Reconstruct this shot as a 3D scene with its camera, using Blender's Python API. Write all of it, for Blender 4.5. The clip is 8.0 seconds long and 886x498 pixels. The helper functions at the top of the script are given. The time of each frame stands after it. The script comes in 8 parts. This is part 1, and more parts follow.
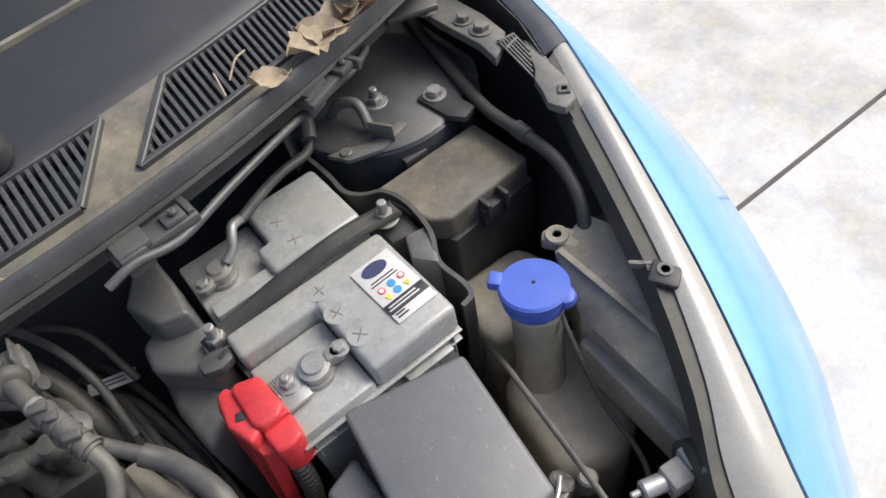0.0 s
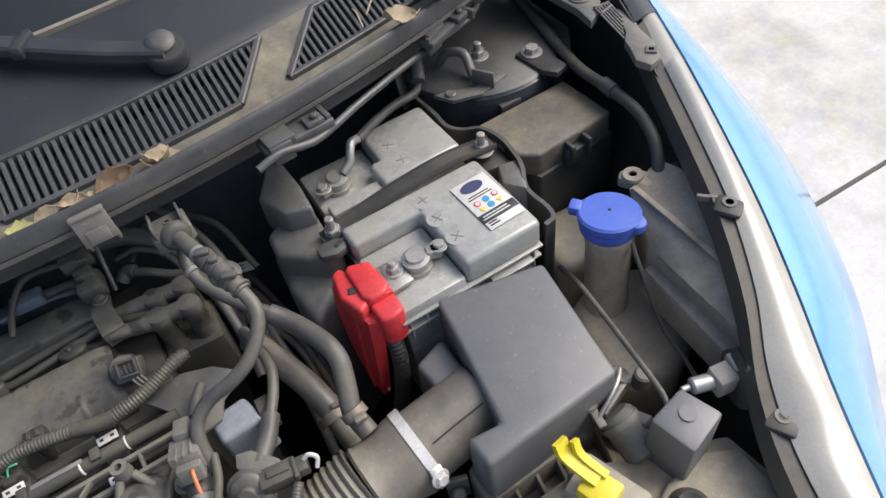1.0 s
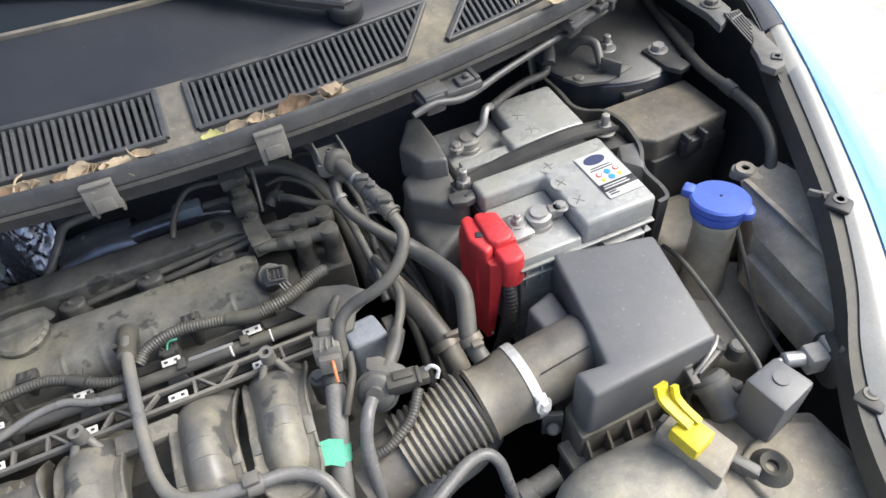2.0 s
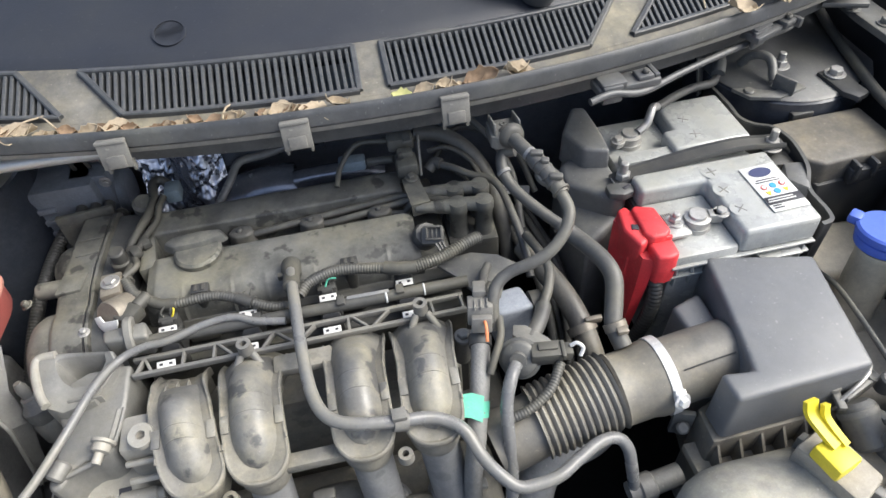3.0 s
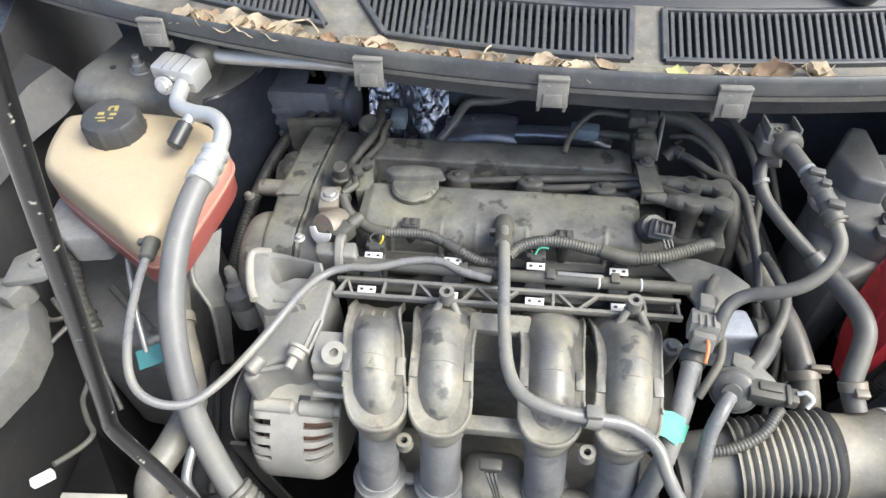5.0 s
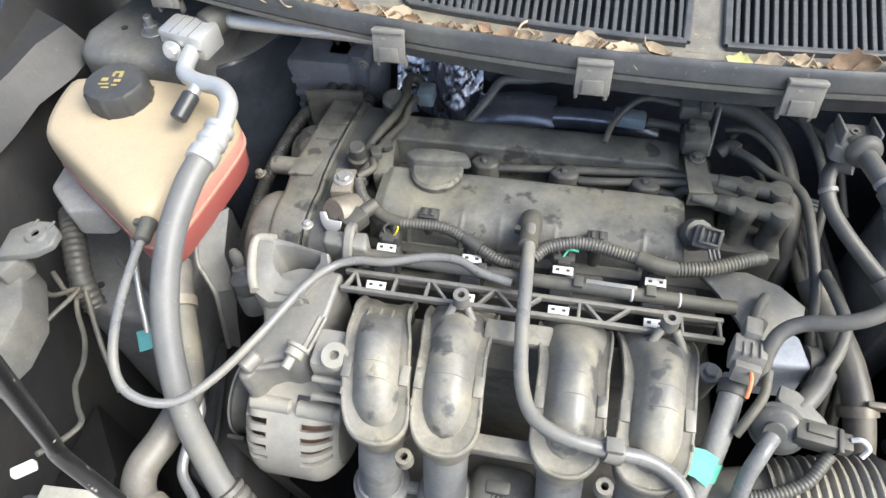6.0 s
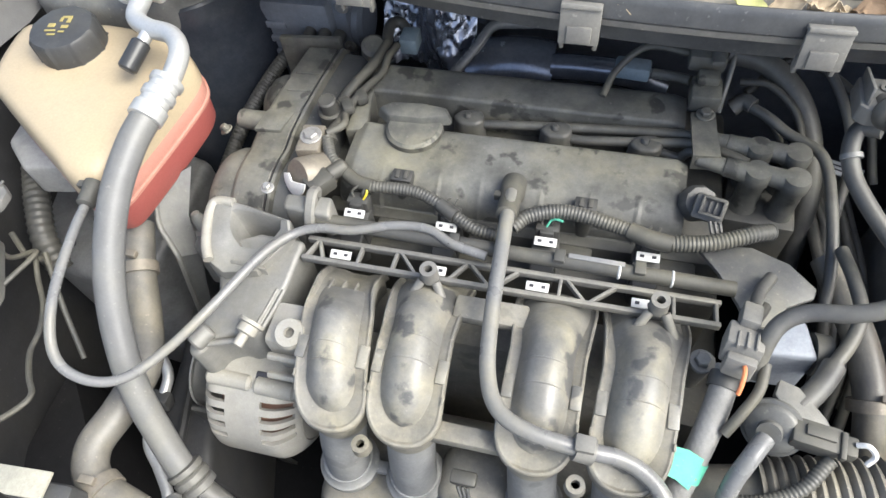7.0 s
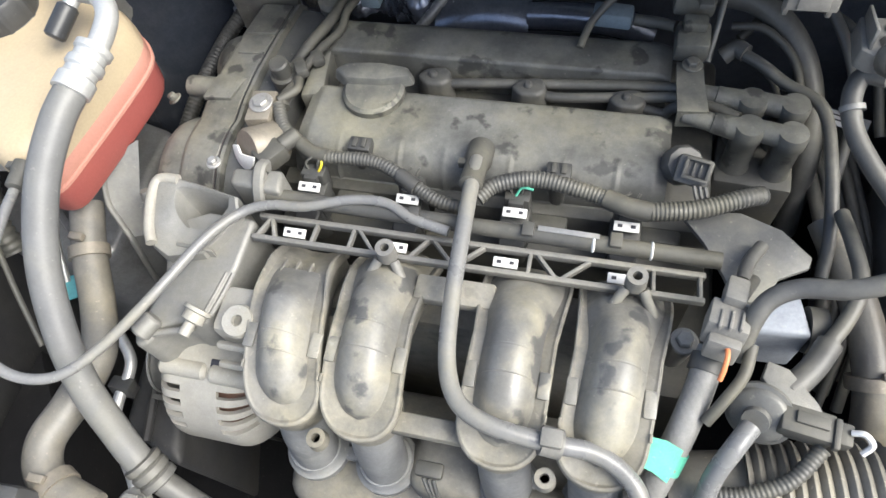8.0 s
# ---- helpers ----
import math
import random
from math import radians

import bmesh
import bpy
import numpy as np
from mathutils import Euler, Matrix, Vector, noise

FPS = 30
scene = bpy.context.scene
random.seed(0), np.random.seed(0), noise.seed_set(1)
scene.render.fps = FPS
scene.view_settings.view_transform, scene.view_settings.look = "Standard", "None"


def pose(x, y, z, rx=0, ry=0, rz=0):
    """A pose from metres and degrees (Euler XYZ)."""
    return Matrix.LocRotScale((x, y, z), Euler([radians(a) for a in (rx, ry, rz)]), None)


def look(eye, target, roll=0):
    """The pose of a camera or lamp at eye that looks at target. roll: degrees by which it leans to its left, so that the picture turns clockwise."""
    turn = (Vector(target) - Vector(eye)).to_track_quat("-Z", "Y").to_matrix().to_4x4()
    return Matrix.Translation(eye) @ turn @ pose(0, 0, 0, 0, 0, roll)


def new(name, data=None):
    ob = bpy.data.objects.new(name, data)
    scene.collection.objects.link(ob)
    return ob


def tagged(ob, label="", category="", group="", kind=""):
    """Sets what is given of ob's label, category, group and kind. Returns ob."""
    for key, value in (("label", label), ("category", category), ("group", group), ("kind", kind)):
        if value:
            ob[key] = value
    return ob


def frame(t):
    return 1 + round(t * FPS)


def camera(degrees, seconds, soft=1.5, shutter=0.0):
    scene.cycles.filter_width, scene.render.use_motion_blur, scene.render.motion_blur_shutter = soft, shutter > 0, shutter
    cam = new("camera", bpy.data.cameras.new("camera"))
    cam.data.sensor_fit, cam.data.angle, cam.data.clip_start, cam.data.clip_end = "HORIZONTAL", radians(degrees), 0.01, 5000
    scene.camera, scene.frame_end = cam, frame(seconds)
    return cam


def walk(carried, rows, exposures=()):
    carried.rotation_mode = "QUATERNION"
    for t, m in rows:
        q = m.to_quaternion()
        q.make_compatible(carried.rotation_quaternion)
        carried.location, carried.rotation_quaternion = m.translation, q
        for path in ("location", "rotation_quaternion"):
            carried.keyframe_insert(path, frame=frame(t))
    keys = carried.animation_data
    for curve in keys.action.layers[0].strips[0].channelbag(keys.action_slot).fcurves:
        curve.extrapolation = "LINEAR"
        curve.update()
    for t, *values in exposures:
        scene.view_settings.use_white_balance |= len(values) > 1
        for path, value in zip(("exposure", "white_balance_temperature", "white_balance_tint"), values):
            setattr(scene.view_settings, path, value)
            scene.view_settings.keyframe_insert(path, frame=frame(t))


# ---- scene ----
cam = camera(66.9, 8.0)
METRES, TILT, LEAN, TURN = 0.7248, -51.84, 7.77, -38.93
EYE_X, EYE_Y, EYE = 0.4321, -0.3433, 1.3799
ROWS = [
    (0.0, 0.0, 0.0, 0.0, -0.0, -0.0, 0.0),
    (0.5, -0.0268, -0.0681, -0.0692, 1.76, 0.46, -2.55),
    (1.0, -0.0556, -0.1344, -0.1346, 3.66, 0.78, -5.83),
    (1.5, -0.0951, -0.1976, -0.1933, 5.28, 1.05, -9.53),
    (3.0, -0.2335, -0.2963, -0.3254, 14.3, -0.83, -23.2),
    (3.5, -0.2722, -0.3162, -0.3587, 18.22, -2.79, -27.25),
    (4.0, -0.304, -0.319, -0.3822, 22.04, -5.9, -30.72),
    (4.5, -0.3395, -0.3128, -0.3907, 25.79, -9.02, -34.22),
    (6.0, -0.4006, -0.1967, -0.3359, 34.51, -18.5, -38.76),
    (6.5, -0.4017, -0.1426, -0.3121, 36.75, -22.34, -38.84),
    (7.0, -0.4037, -0.0904, -0.287, 38.16, -25.64, -38.37),
    (7.5, -0.4052, -0.0416, -0.2676, 38.59, -27.9, -37.25),
    (8.0, -0.4039, -0.0035, -0.2574, 38.59, -29.76, -36.26),
]
walk(cam, [(t, pose(EYE_X, EYE_Y, EYE, TILT, LEAN, TURN) @ pose(METRES * x, METRES * y, METRES * z, 90 + pitch, roll, yaw)) for t, x, y, z, yaw, pitch, roll in ROWS], [(0.0, 0.36, 6350, 8), (1.0, 0.32, 6350, 8), (1.5, 0.56, 6300, 7), (3.0, 0.93, 6200, 5), (4.5, 1.24, 6150, 4), (6.0, 1.3, 6150, 4), (8.0, 1.25, 6200, 4)])

# ---- world, sun, exposure ----
world = bpy.data.worlds.new("sky")
scene.world = world
world.use_nodes = True
wn, wl = world.node_tree.nodes, world.node_tree.links
sky = wn.new("ShaderNodeTexSky")
sky.sky_type = "NISHITA"
sky.sun_disc = False
sky.sun_elevation, sky.sun_rotation = radians(49), radians(102)
sky.air_density, sky.dust_density, sky.ozone_density = 0.7, 6.0, 1.0
wl.new(sky.outputs[0], wn["Background"].inputs[0])
wn["Background"].inputs[1].default_value = 0.15
sun = new("sun", bpy.data.lights.new("sun", "SUN"))
sun.data.energy, sun.data.angle, sun.data.color = 1.2, radians(42), (1.0, 0.975, 0.945)
sun.matrix_world = look((2.2, -0.46, 2.58), (0, 0, 0))


# ---- materials ----
def material(name, col, rough=0.55, metal=0.0, dust=0.5, dustcol=(0.25, 0.238, 0.205), scale=16.0, bump=0.12, grain=420.0, coat=0.0, trans=0.0, spots=0.0, lo=0.35, hi=0.68, mottle=0.28, specks=0.3, spec=0.5, spot_from=0.6):
    m = bpy.data.materials.new(name)
    m.use_nodes = True
    n, l = m.node_tree.nodes, m.node_tree.links
    b = n["Principled BSDF"]
    tc = n.new("ShaderNodeTexCoord")
    big = n.new("ShaderNodeTexNoise")
    big.inputs["Scale"].default_value, big.inputs["Detail"].default_value, big.inputs["Roughness"].default_value = scale, 7, 0.65
    fine = n.new("ShaderNodeTexNoise")
    fine.inputs["Scale"].default_value, fine.inputs["Detail"].default_value = grain, 3
    l.new(tc.outputs["Object"], big.inputs["Vector"])
    l.new(tc.outputs["Object"], fine.inputs["Vector"])
    rng = n.new("ShaderNodeMapRange")
    rng.inputs[1].default_value, rng.inputs[2].default_value = lo, hi
    l.new(big.outputs[0], rng.inputs[0])
    geo = n.new("ShaderNodeNewGeometry")
    sep = n.new("ShaderNodeSeparateXYZ")
    l.new(geo.outputs["Normal"], sep.inputs[0])
    up = n.new("ShaderNodeMapRange")
    up.inputs[1].default_value, up.inputs[2].default_value, up.inputs[3].default_value, up.inputs[4].default_value = -0.2, 0.8, 0.35, 1.0
    l.new(sep.outputs["Z"], up.inputs[0])
    f1 = n.new("ShaderNodeMath")
    f1.operation = "MULTIPLY"
    l.new(rng.outputs[0], f1.inputs[0])
    l.new(up.outputs[0], f1.inputs[1])
    f2 = n.new("ShaderNodeMath")
    f2.operation, f2.use_clamp = "MULTIPLY_ADD", True
    f2.inputs[1].default_value, f2.inputs[2].default_value = dust, dust * 0.35
    l.new(f1.outputs[0], f2.inputs[0])
    tone = n.new("ShaderNodeMix")
    tone.data_type = "RGBA"
    tone.inputs[6].default_value = (*[c * 0.86 for c in col], 1)
    tone.inputs[7].default_value = (*[min(1, c * 1.12) for c in col], 1)
    l.new(fine.outputs[0], tone.inputs[0])
    mix = n.new("ShaderNodeMix")
    mix.data_type = "RGBA"
    l.new(f2.outputs[0], mix.inputs[0])
    l.new(tone.outputs[2], mix.inputs[6])
    drift = n.new("ShaderNodeTexNoise")
    drift.inputs["Scale"].default_value, drift.inputs["Detail"].default_value, drift.inputs["Roughness"].default_value = 9, 8, 0.7
    l.new(tc.outputs["Object"], drift.inputs["Vector"])
    dd = n.new("ShaderNodeMapRange")
    dd.inputs[1].default_value, dd.inputs[2].default_value = 0.4, 0.62
    l.new(drift.outputs[0], dd.inputs[0])
    hue = n.new("ShaderNodeMix")
    hue.data_type = "RGBA"
    hue.inputs[6].default_value = (dustcol[0] * 0.86, dustcol[1] * 0.9, dustcol[2] * 0.98, 1)
    hue.inputs[7].default_value = (min(1, dustcol[0] * 1.07), min(1, dustcol[1] * 1.06), dustcol[2] * 0.92, 1)
    l.new(dd.outputs[0], hue.inputs[0])
    l.new(hue.outputs[2], mix.inputs[7])
    out = mix.outputs[2]
    if spots:
        vor = n.new("ShaderNodeTexNoise")
        vor.inputs["Scale"].default_value, vor.inputs["Detail"].default_value = 34, 5
        l.new(tc.outputs["Object"], vor.inputs["Vector"])
        sr = n.new("ShaderNodeMapRange")
        sr.inputs[1].default_value, sr.inputs[2].default_value, sr.inputs[4].default_value = spot_from, spot_from + 0.05, spots
        l.new(vor.outputs[0], sr.inputs[0])
        sp = n.new("ShaderNodeMix")
        sp.data_type = "RGBA"
        l.new(sr.outputs[0], sp.inputs[0])
        l.new(out, sp.inputs[6])
        sp.inputs[7].default_value = (*[c * 0.55 for c in col], 1)
        out = sp.outputs[2]
    if mottle:
        mid = n.new("ShaderNodeTexNoise")
        mid.inputs["Scale"].default_value, mid.inputs["Detail"].default_value, mid.inputs["Roughness"].default_value = 38, 11, 0.82
        l.new(tc.outputs["Object"], mid.inputs["Vector"])
        mm = n.new("ShaderNodeMapRange")
        mm.inputs[1].default_value, mm.inputs[2].default_value, mm.inputs[3].default_value, mm.inputs[4].default_value = 0.3, 0.7, 1 - mottle, 1 + mottle
        l.new(mid.outputs[0], mm.inputs[0])
        mul = n.new("ShaderNodeVectorMath")
        mul.operation = "SCALE"
        l.new(out, mul.inputs[0])
        l.new(mm.outputs[0], mul.inputs[3])
        out = mul.outputs[0]
    if specks:
        dot = n.new("ShaderNodeTexNoise")
        dot.inputs["Scale"].default_value, dot.inputs["Detail"].default_value = 210, 2
        l.new(tc.outputs["Object"], dot.inputs["Vector"])
        dr = n.new("ShaderNodeMapRange")
        dr.inputs[1].default_value, dr.inputs[2].default_value, dr.inputs[4].default_value = 0.68, 0.76, specks
        l.new(dot.outputs[0], dr.inputs[0])
        dm = n.new("ShaderNodeMix")
        dm.data_type = "RGBA"
        l.new(dr.outputs[0], dm.inputs[0])
        l.new(out, dm.inputs[6])
        dm.inputs[7].default_value = (*[min(0.8, c * 1.7) for c in dustcol], 1)
        out = dm.outputs[2]
    l.new(out, b.inputs["Base Color"])
    rr = n.new("ShaderNodeMapRange")
    rr.inputs[3].default_value, rr.inputs[4].default_value = rough, min(1.0, rough + 0.3)
    l.new(f2.outputs[0], rr.inputs[0])
    l.new(rr.outputs[0], b.inputs["Roughness"])
    if metal:
        mr = n.new("ShaderNodeMapRange")
        mr.inputs[3].default_value, mr.inputs[4].default_value = metal, metal * 0.3
        l.new(f2.outputs[0], mr.inputs[0])
        l.new(mr.outputs[0], b.inputs["Metallic"])
    bp = n.new("ShaderNodeBump")
    bp.inputs["Strength"].default_value, bp.inputs["Distance"].default_value = bump, 0.001
    l.new(fine.outputs[0], bp.inputs["Height"])
    l.new(bp.outputs[0], b.inputs["Normal"])
    b.inputs["Specular IOR Level"].default_value = spec
    b.inputs["Coat Weight"].default_value = coat
    b.inputs["Coat Roughness"].default_value = 0.06
    b.inputs["Transmission Weight"].default_value = trans
    return m


PLASTIC = material("black_plastic", (0.022, 0.023, 0.026), 0.42, dust=0.3, dustcol=(0.19, 0.182, 0.16), mottle=0.1, specks=0.12)
CLEANPLASTIC = material("satin_black_plastic", (0.02, 0.023, 0.03), 0.3, dust=0.12, mottle=0.05, specks=0.05)
COVER = material("dusty_cover_plastic", (0.05, 0.051, 0.05), 0.34, dust=0.7, dustcol=(0.182, 0.175, 0.15), spots=0.75, lo=0.36, hi=0.56, mottle=0.3, spec=0.6, spot_from=0.59)
MANIFOLD = material("dusty_manifold_plastic", (0.12, 0.121, 0.122), 0.3, dust=0.75, dustcol=(0.26, 0.241, 0.2), spots=0.85, lo=0.4, hi=0.6, mottle=0.3, spec=0.75, spot_from=0.575)
RUBBER = material("dusty_rubber", (0.035, 0.036, 0.038), 0.45, dust=0.42, dustcol=(0.185, 0.172, 0.138), mottle=0.18, specks=0.12)
HOSE = material("dusty_grey_hose", (0.06, 0.06, 0.06), 0.36, dust=0.42, dustcol=(0.2, 0.19, 0.165), mottle=0.16, specks=0.1, lo=0.4, hi=0.6)
CONDUIT = material("corrugated_conduit", (0.045, 0.046, 0.047), 0.36, dust=0.4, dustcol=(0.19, 0.178, 0.146), mottle=0.16, specks=0.1)
CASTAL = material("cast_aluminium", (0.25, 0.248, 0.238), 0.42, metal=0.5, dust=0.5, dustcol=(0.225, 0.21, 0.175), bump=0.3, grain=900, mottle=0.2, specks=0.1)
ALU = material("bright_aluminium", (0.58, 0.585, 0.58), 0.34, metal=0.6, dust=0.25, dustcol=(0.4, 0.38, 0.34), mottle=0.06, specks=0.05)
CLIPSTEEL = material("bright_clip_steel", (0.74, 0.735, 0.71), 0.35, metal=0.3, dust=0.15, dustcol=(0.4, 0.37, 0.31))
STEEL = material("zinc_plated_steel", (0.46, 0.46, 0.455), 0.42, metal=0.8, dust=0.4, dustcol=(0.3, 0.27, 0.22))
BODYDARK = material("dark_painted_sheet_metal", (0.022, 0.028, 0.042), 0.2, dust=0.2, dustcol=(0.13, 0.128, 0.12), coat=0.4, specks=0.03, spec=0.5)
BODYGREY = material("dusty_sheet_metal", (0.09, 0.093, 0.098), 0.36, dust=0.5, dustcol=(0.235, 0.222, 0.185), coat=0.15)
PRESSED = material("scuffed_pressed_steel", (0.3, 0.305, 0.315), 0.3, metal=0.45, dust=0.4, dustcol=(0.24, 0.232, 0.21))
BATTERY = material("grey_battery_case", (0.38, 0.395, 0.4), 0.18, dust=0.42, dustcol=(0.32, 0.3, 0.235), spots=0.35, scale=14, spec=0.9, mottle=0.2)
ACHOSE = material("smooth_grey_rubber_hose", (0.13, 0.131, 0.132), 0.34, dust=0.4, dustcol=(0.24, 0.232, 0.21), mottle=0.12, specks=0.25, lo=0.4, hi=0.65)
AIRBOX = material("grey_textured_plastic", (0.125, 0.129, 0.137), 0.4, dust=0.2, bump=0.35, grain=1300, dustcol=(0.21, 0.208, 0.2), mottle=0.14, specks=0.4, spec=1.0)
RED = material("red_plastic", (0.62, 0.035, 0.045), 0.38, dust=0.12, dustcol=(0.35, 0.18, 0.15))
REDFLUID = material("red_coolant_in_plastic", (0.33, 0.085, 0.075), 0.35, dust=0.2, dustcol=(0.36, 0.19, 0.16), mottle=0.05, specks=0.04)
TAN = material("yellowed_translucent_plastic", (0.45, 0.372, 0.25), 0.36, dust=0.25, dustcol=(0.38, 0.3, 0.205), scale=7, bump=0.05, mottle=0.05, specks=0.04)
MILKY = material("milky_bottle_plastic", (0.56, 0.52, 0.42), 0.36, dust=0.4, dustcol=(0.46, 0.39, 0.28), trans=0.12)
BLUECAP = material("blue_cap_plastic", (0.07, 0.14, 0.62), 0.4, dust=0.3, dustcol=(0.2, 0.27, 0.6), bump=0.05, mottle=0.08, specks=0.0)
YELLOW = material("yellow_plastic", (0.8, 0.66, 0.03), 0.4, dust=0.1, bump=0.05, mottle=0.08, specks=0.0)
GREENTAPE = material("green_tape", (0.12, 0.5, 0.34), 0.45, dust=0.08)
TEALTAPE = material("teal_tape", (0.07, 0.33, 0.36), 0.45, dust=0.15)
WHITE = material("white_label", (0.7, 0.7, 0.68), 0.5, dust=0.1, bump=0.02, mottle=0.08, specks=0.0)
BLACKPRINT = material("black_print", (0.03, 0.03, 0.04), 0.5, dust=0.05, bump=0.02, mottle=0.08, specks=0.0)
BLUEPRINT = material("blue_print", (0.05, 0.32, 0.65), 0.5, dust=0.05, bump=0.02, mottle=0.08, specks=0.0)
NAVYPRINT = material("navy_print", (0.04, 0.05, 0.13), 0.5, dust=0.05, bump=0.02, mottle=0.08, specks=0.0)
REDPRINT = material("red_print", (0.7, 0.07, 0.06), 0.5, dust=0.05, bump=0.02, mottle=0.08, specks=0.0)
YELLOWPRINT = material("yellow_print", (0.85, 0.65, 0.04), 0.5, dust=0.05, bump=0.02, mottle=0.08, specks=0.0)
GOLDPRINT = material("gold_print", (0.36, 0.3, 0.1), 0.5, dust=0.1, bump=0.02, mottle=0.08, specks=0.0)
PAINT = material("blue_car_paint", (0.2, 0.5, 0.92), 0.22, metal=0.3, dust=0.03, bump=0.0, coat=1.0, mottle=0.08, specks=0.0)
# pale base colour holds part of the sky's reflection in the lens
LENS = material("hazy_sky_pale_lens", (0.42, 0.415, 0.385), 0.14, dust=0.18, dustcol=(0.4, 0.39, 0.34), coat=0.8, bump=0.02, mottle=0.08, specks=0.0)
LEAF = material("dry_leaf", (0.36, 0.285, 0.19), 0.7, dust=0.4, dustcol=(0.5, 0.43, 0.32), scale=40)
LEAFDARK = material("brown_leaf", (0.2, 0.13, 0.075), 0.7, dust=0.3, dustcol=(0.36, 0.27, 0.18), scale=40)
LEAFGREEN = material("green_yellow_leaf", (0.42, 0.42, 0.15), 0.6, dust=0.2, scale=40)
SCUTTLE = material("scuttle_plastic", (0.042, 0.045, 0.051), 0.38, dust=0.38, dustcol=(0.17, 0.168, 0.16), scale=20, lo=0.42, hi=0.72)
SCUTTLEDUST = material("sandy_scuttle_ledge", (0.06, 0.06, 0.06), 0.5, dust=0.6, dustcol=(0.27, 0.245, 0.195), scale=26)
SCUTTLETOP = material("smooth_scuttle_top", (0.022, 0.025, 0.033), 0.42, dust=0.08, scale=9, dustcol=(0.12, 0.118, 0.115), mottle=0.1, specks=0.12)
FOIL = material("crumpled_foil", (0.46, 0.5, 0.59), 0.22, metal=0.75, dust=0.04, bump=0.0, mottle=0.1, specks=0.0)
LATCHGREY = material("grey_brown_clip_plastic", (0.15, 0.145, 0.135), 0.45, dust=0.4, dustcol=(0.26, 0.25, 0.22))
FUSELID = material("dust_coated_lid", (0.06, 0.058, 0.055), 0.42, dust=0.75, dustcol=(0.275, 0.24, 0.185), scale=13)
DUCT = material("dusty_duct_rubber", (0.075, 0.074, 0.073), 0.4, dust=0.65, dustcol=(0.29, 0.258, 0.2), scale=12, spec=0.8)
TRAY = material("dark_bay_plastic", (0.05, 0.053, 0.058), 0.36, dust=0.35, dustcol=(0.17, 0.163, 0.145), spec=0.7)
TRAYWALL = material("battery_tray_plastic", (0.1, 0.103, 0.109), 0.36, dust=0.45, dustcol=(0.235, 0.222, 0.19), spec=0.7)
INNERWING = material("grimy_inner_wing_paint", (0.024, 0.025, 0.029), 0.4, dust=0.35, dustcol=(0.085, 0.08, 0.072), spec=0.4)
PIPE = material("smooth_grey_pipe", (0.15, 0.153, 0.16), 0.22, dust=0.45, dustcol=(0.28, 0.26, 0.21), lo=0.45, hi=0.7, mottle=0.14, specks=0.1)
SHIELD = material("dark_steel_shield", (0.3, 0.33, 0.4), 0.2, metal=0.7, dust=0.2)
PINK = material("pink_tinted_plastic", (0.48, 0.24, 0.19), 0.34, dust=0.2, dustcol=(0.45, 0.22, 0.17), mottle=0.05, specks=0.04, bump=0.04)
BRASS = material("dull_brown_metal", (0.22, 0.19, 0.15), 0.4, metal=0.3, dust=0.4)
# blue-grey lightened to stand in for skylight that the scuttle blocks
SLATE = material("lightened_blue_grey", (0.16, 0.18, 0.22), 0.35, dust=0.25, dustcol=(0.2, 0.2, 0.19), spec=0.8)
LAMPBACK = material("khaki_dusted_housing", (0.24, 0.218, 0.182), 0.42, dust=0.8, dustcol=(0.46, 0.405, 0.32), scale=12)
RODBLACK = material("chipped_black_paint", (0.01, 0.01, 0.011), 0.28, dust=0.02, mottle=0.05, specks=0.95, spec=0.4)
ALTERN = material("dusty_pale_aluminium", (0.38, 0.365, 0.33), 0.4, metal=0.2, dust=0.6, dustcol=(0.31, 0.288, 0.238), bump=0.25, grain=800, mottle=0.16)
# near black: the shade deep in the bay is put into this colour
SHADOWPLASTIC = material("shade_black_plastic", (0.011, 0.011, 0.012), 0.6, dust=0.08, dustcol=(0.05, 0.047, 0.042), spec=0.2)
MANIFOLDDUST = material("brown_dusted_manifold", (0.15, 0.147, 0.138), 0.42, dust=0.75, dustcol=(0.262, 0.24, 0.196), spots=0.4, mottle=0.3)
LOWERPIPE = material("dusty_grey_manifold_pipe", (0.2, 0.206, 0.218), 0.36, dust=0.45, dustcol=(0.3, 0.283, 0.238), spots=0.4)
RUST = material("rusty_copper", (0.2, 0.09, 0.05), 0.6, dust=0.3)
CONCRETE = material("pale_concrete", (0.74, 0.73, 0.715), 0.85, dust=0.75, dustcol=(0.5, 0.48, 0.45), scale=1.6, bump=0.15, grain=120, lo=0.46, hi=0.62, mottle=0.12, specks=0.0)
JOINT = material("dark_joint", (0.12, 0.11, 0.1), 0.9, dust=0.2)
COPPER = material("orange_wire", (0.7, 0.22, 0.08), 0.5, dust=0.1)
GLASS = bpy.data.materials.new("windscreen_glass")
GLASS.use_nodes = True
_g = GLASS.node_tree.nodes["Principled BSDF"]
_g.inputs["Base Color"].default_value = (0.02, 0.025, 0.03, 1)
_g.inputs["Roughness"].default_value = 0.03


# ---- mesh helpers ----
def finish(bm, m=None):
    if m is not None:
        bmesh.ops.transform(bm, matrix=m, verts=bm.verts)
    return bm


ORIGIN = {}


def thing(name, base, label, category, group="", kind=""):
    ob = new(name)
    ob.location = base
    ob.empty_display_size = 0.02
    ORIGIN[ob] = Vector(base)
    return tagged(ob, label, category, group, kind)


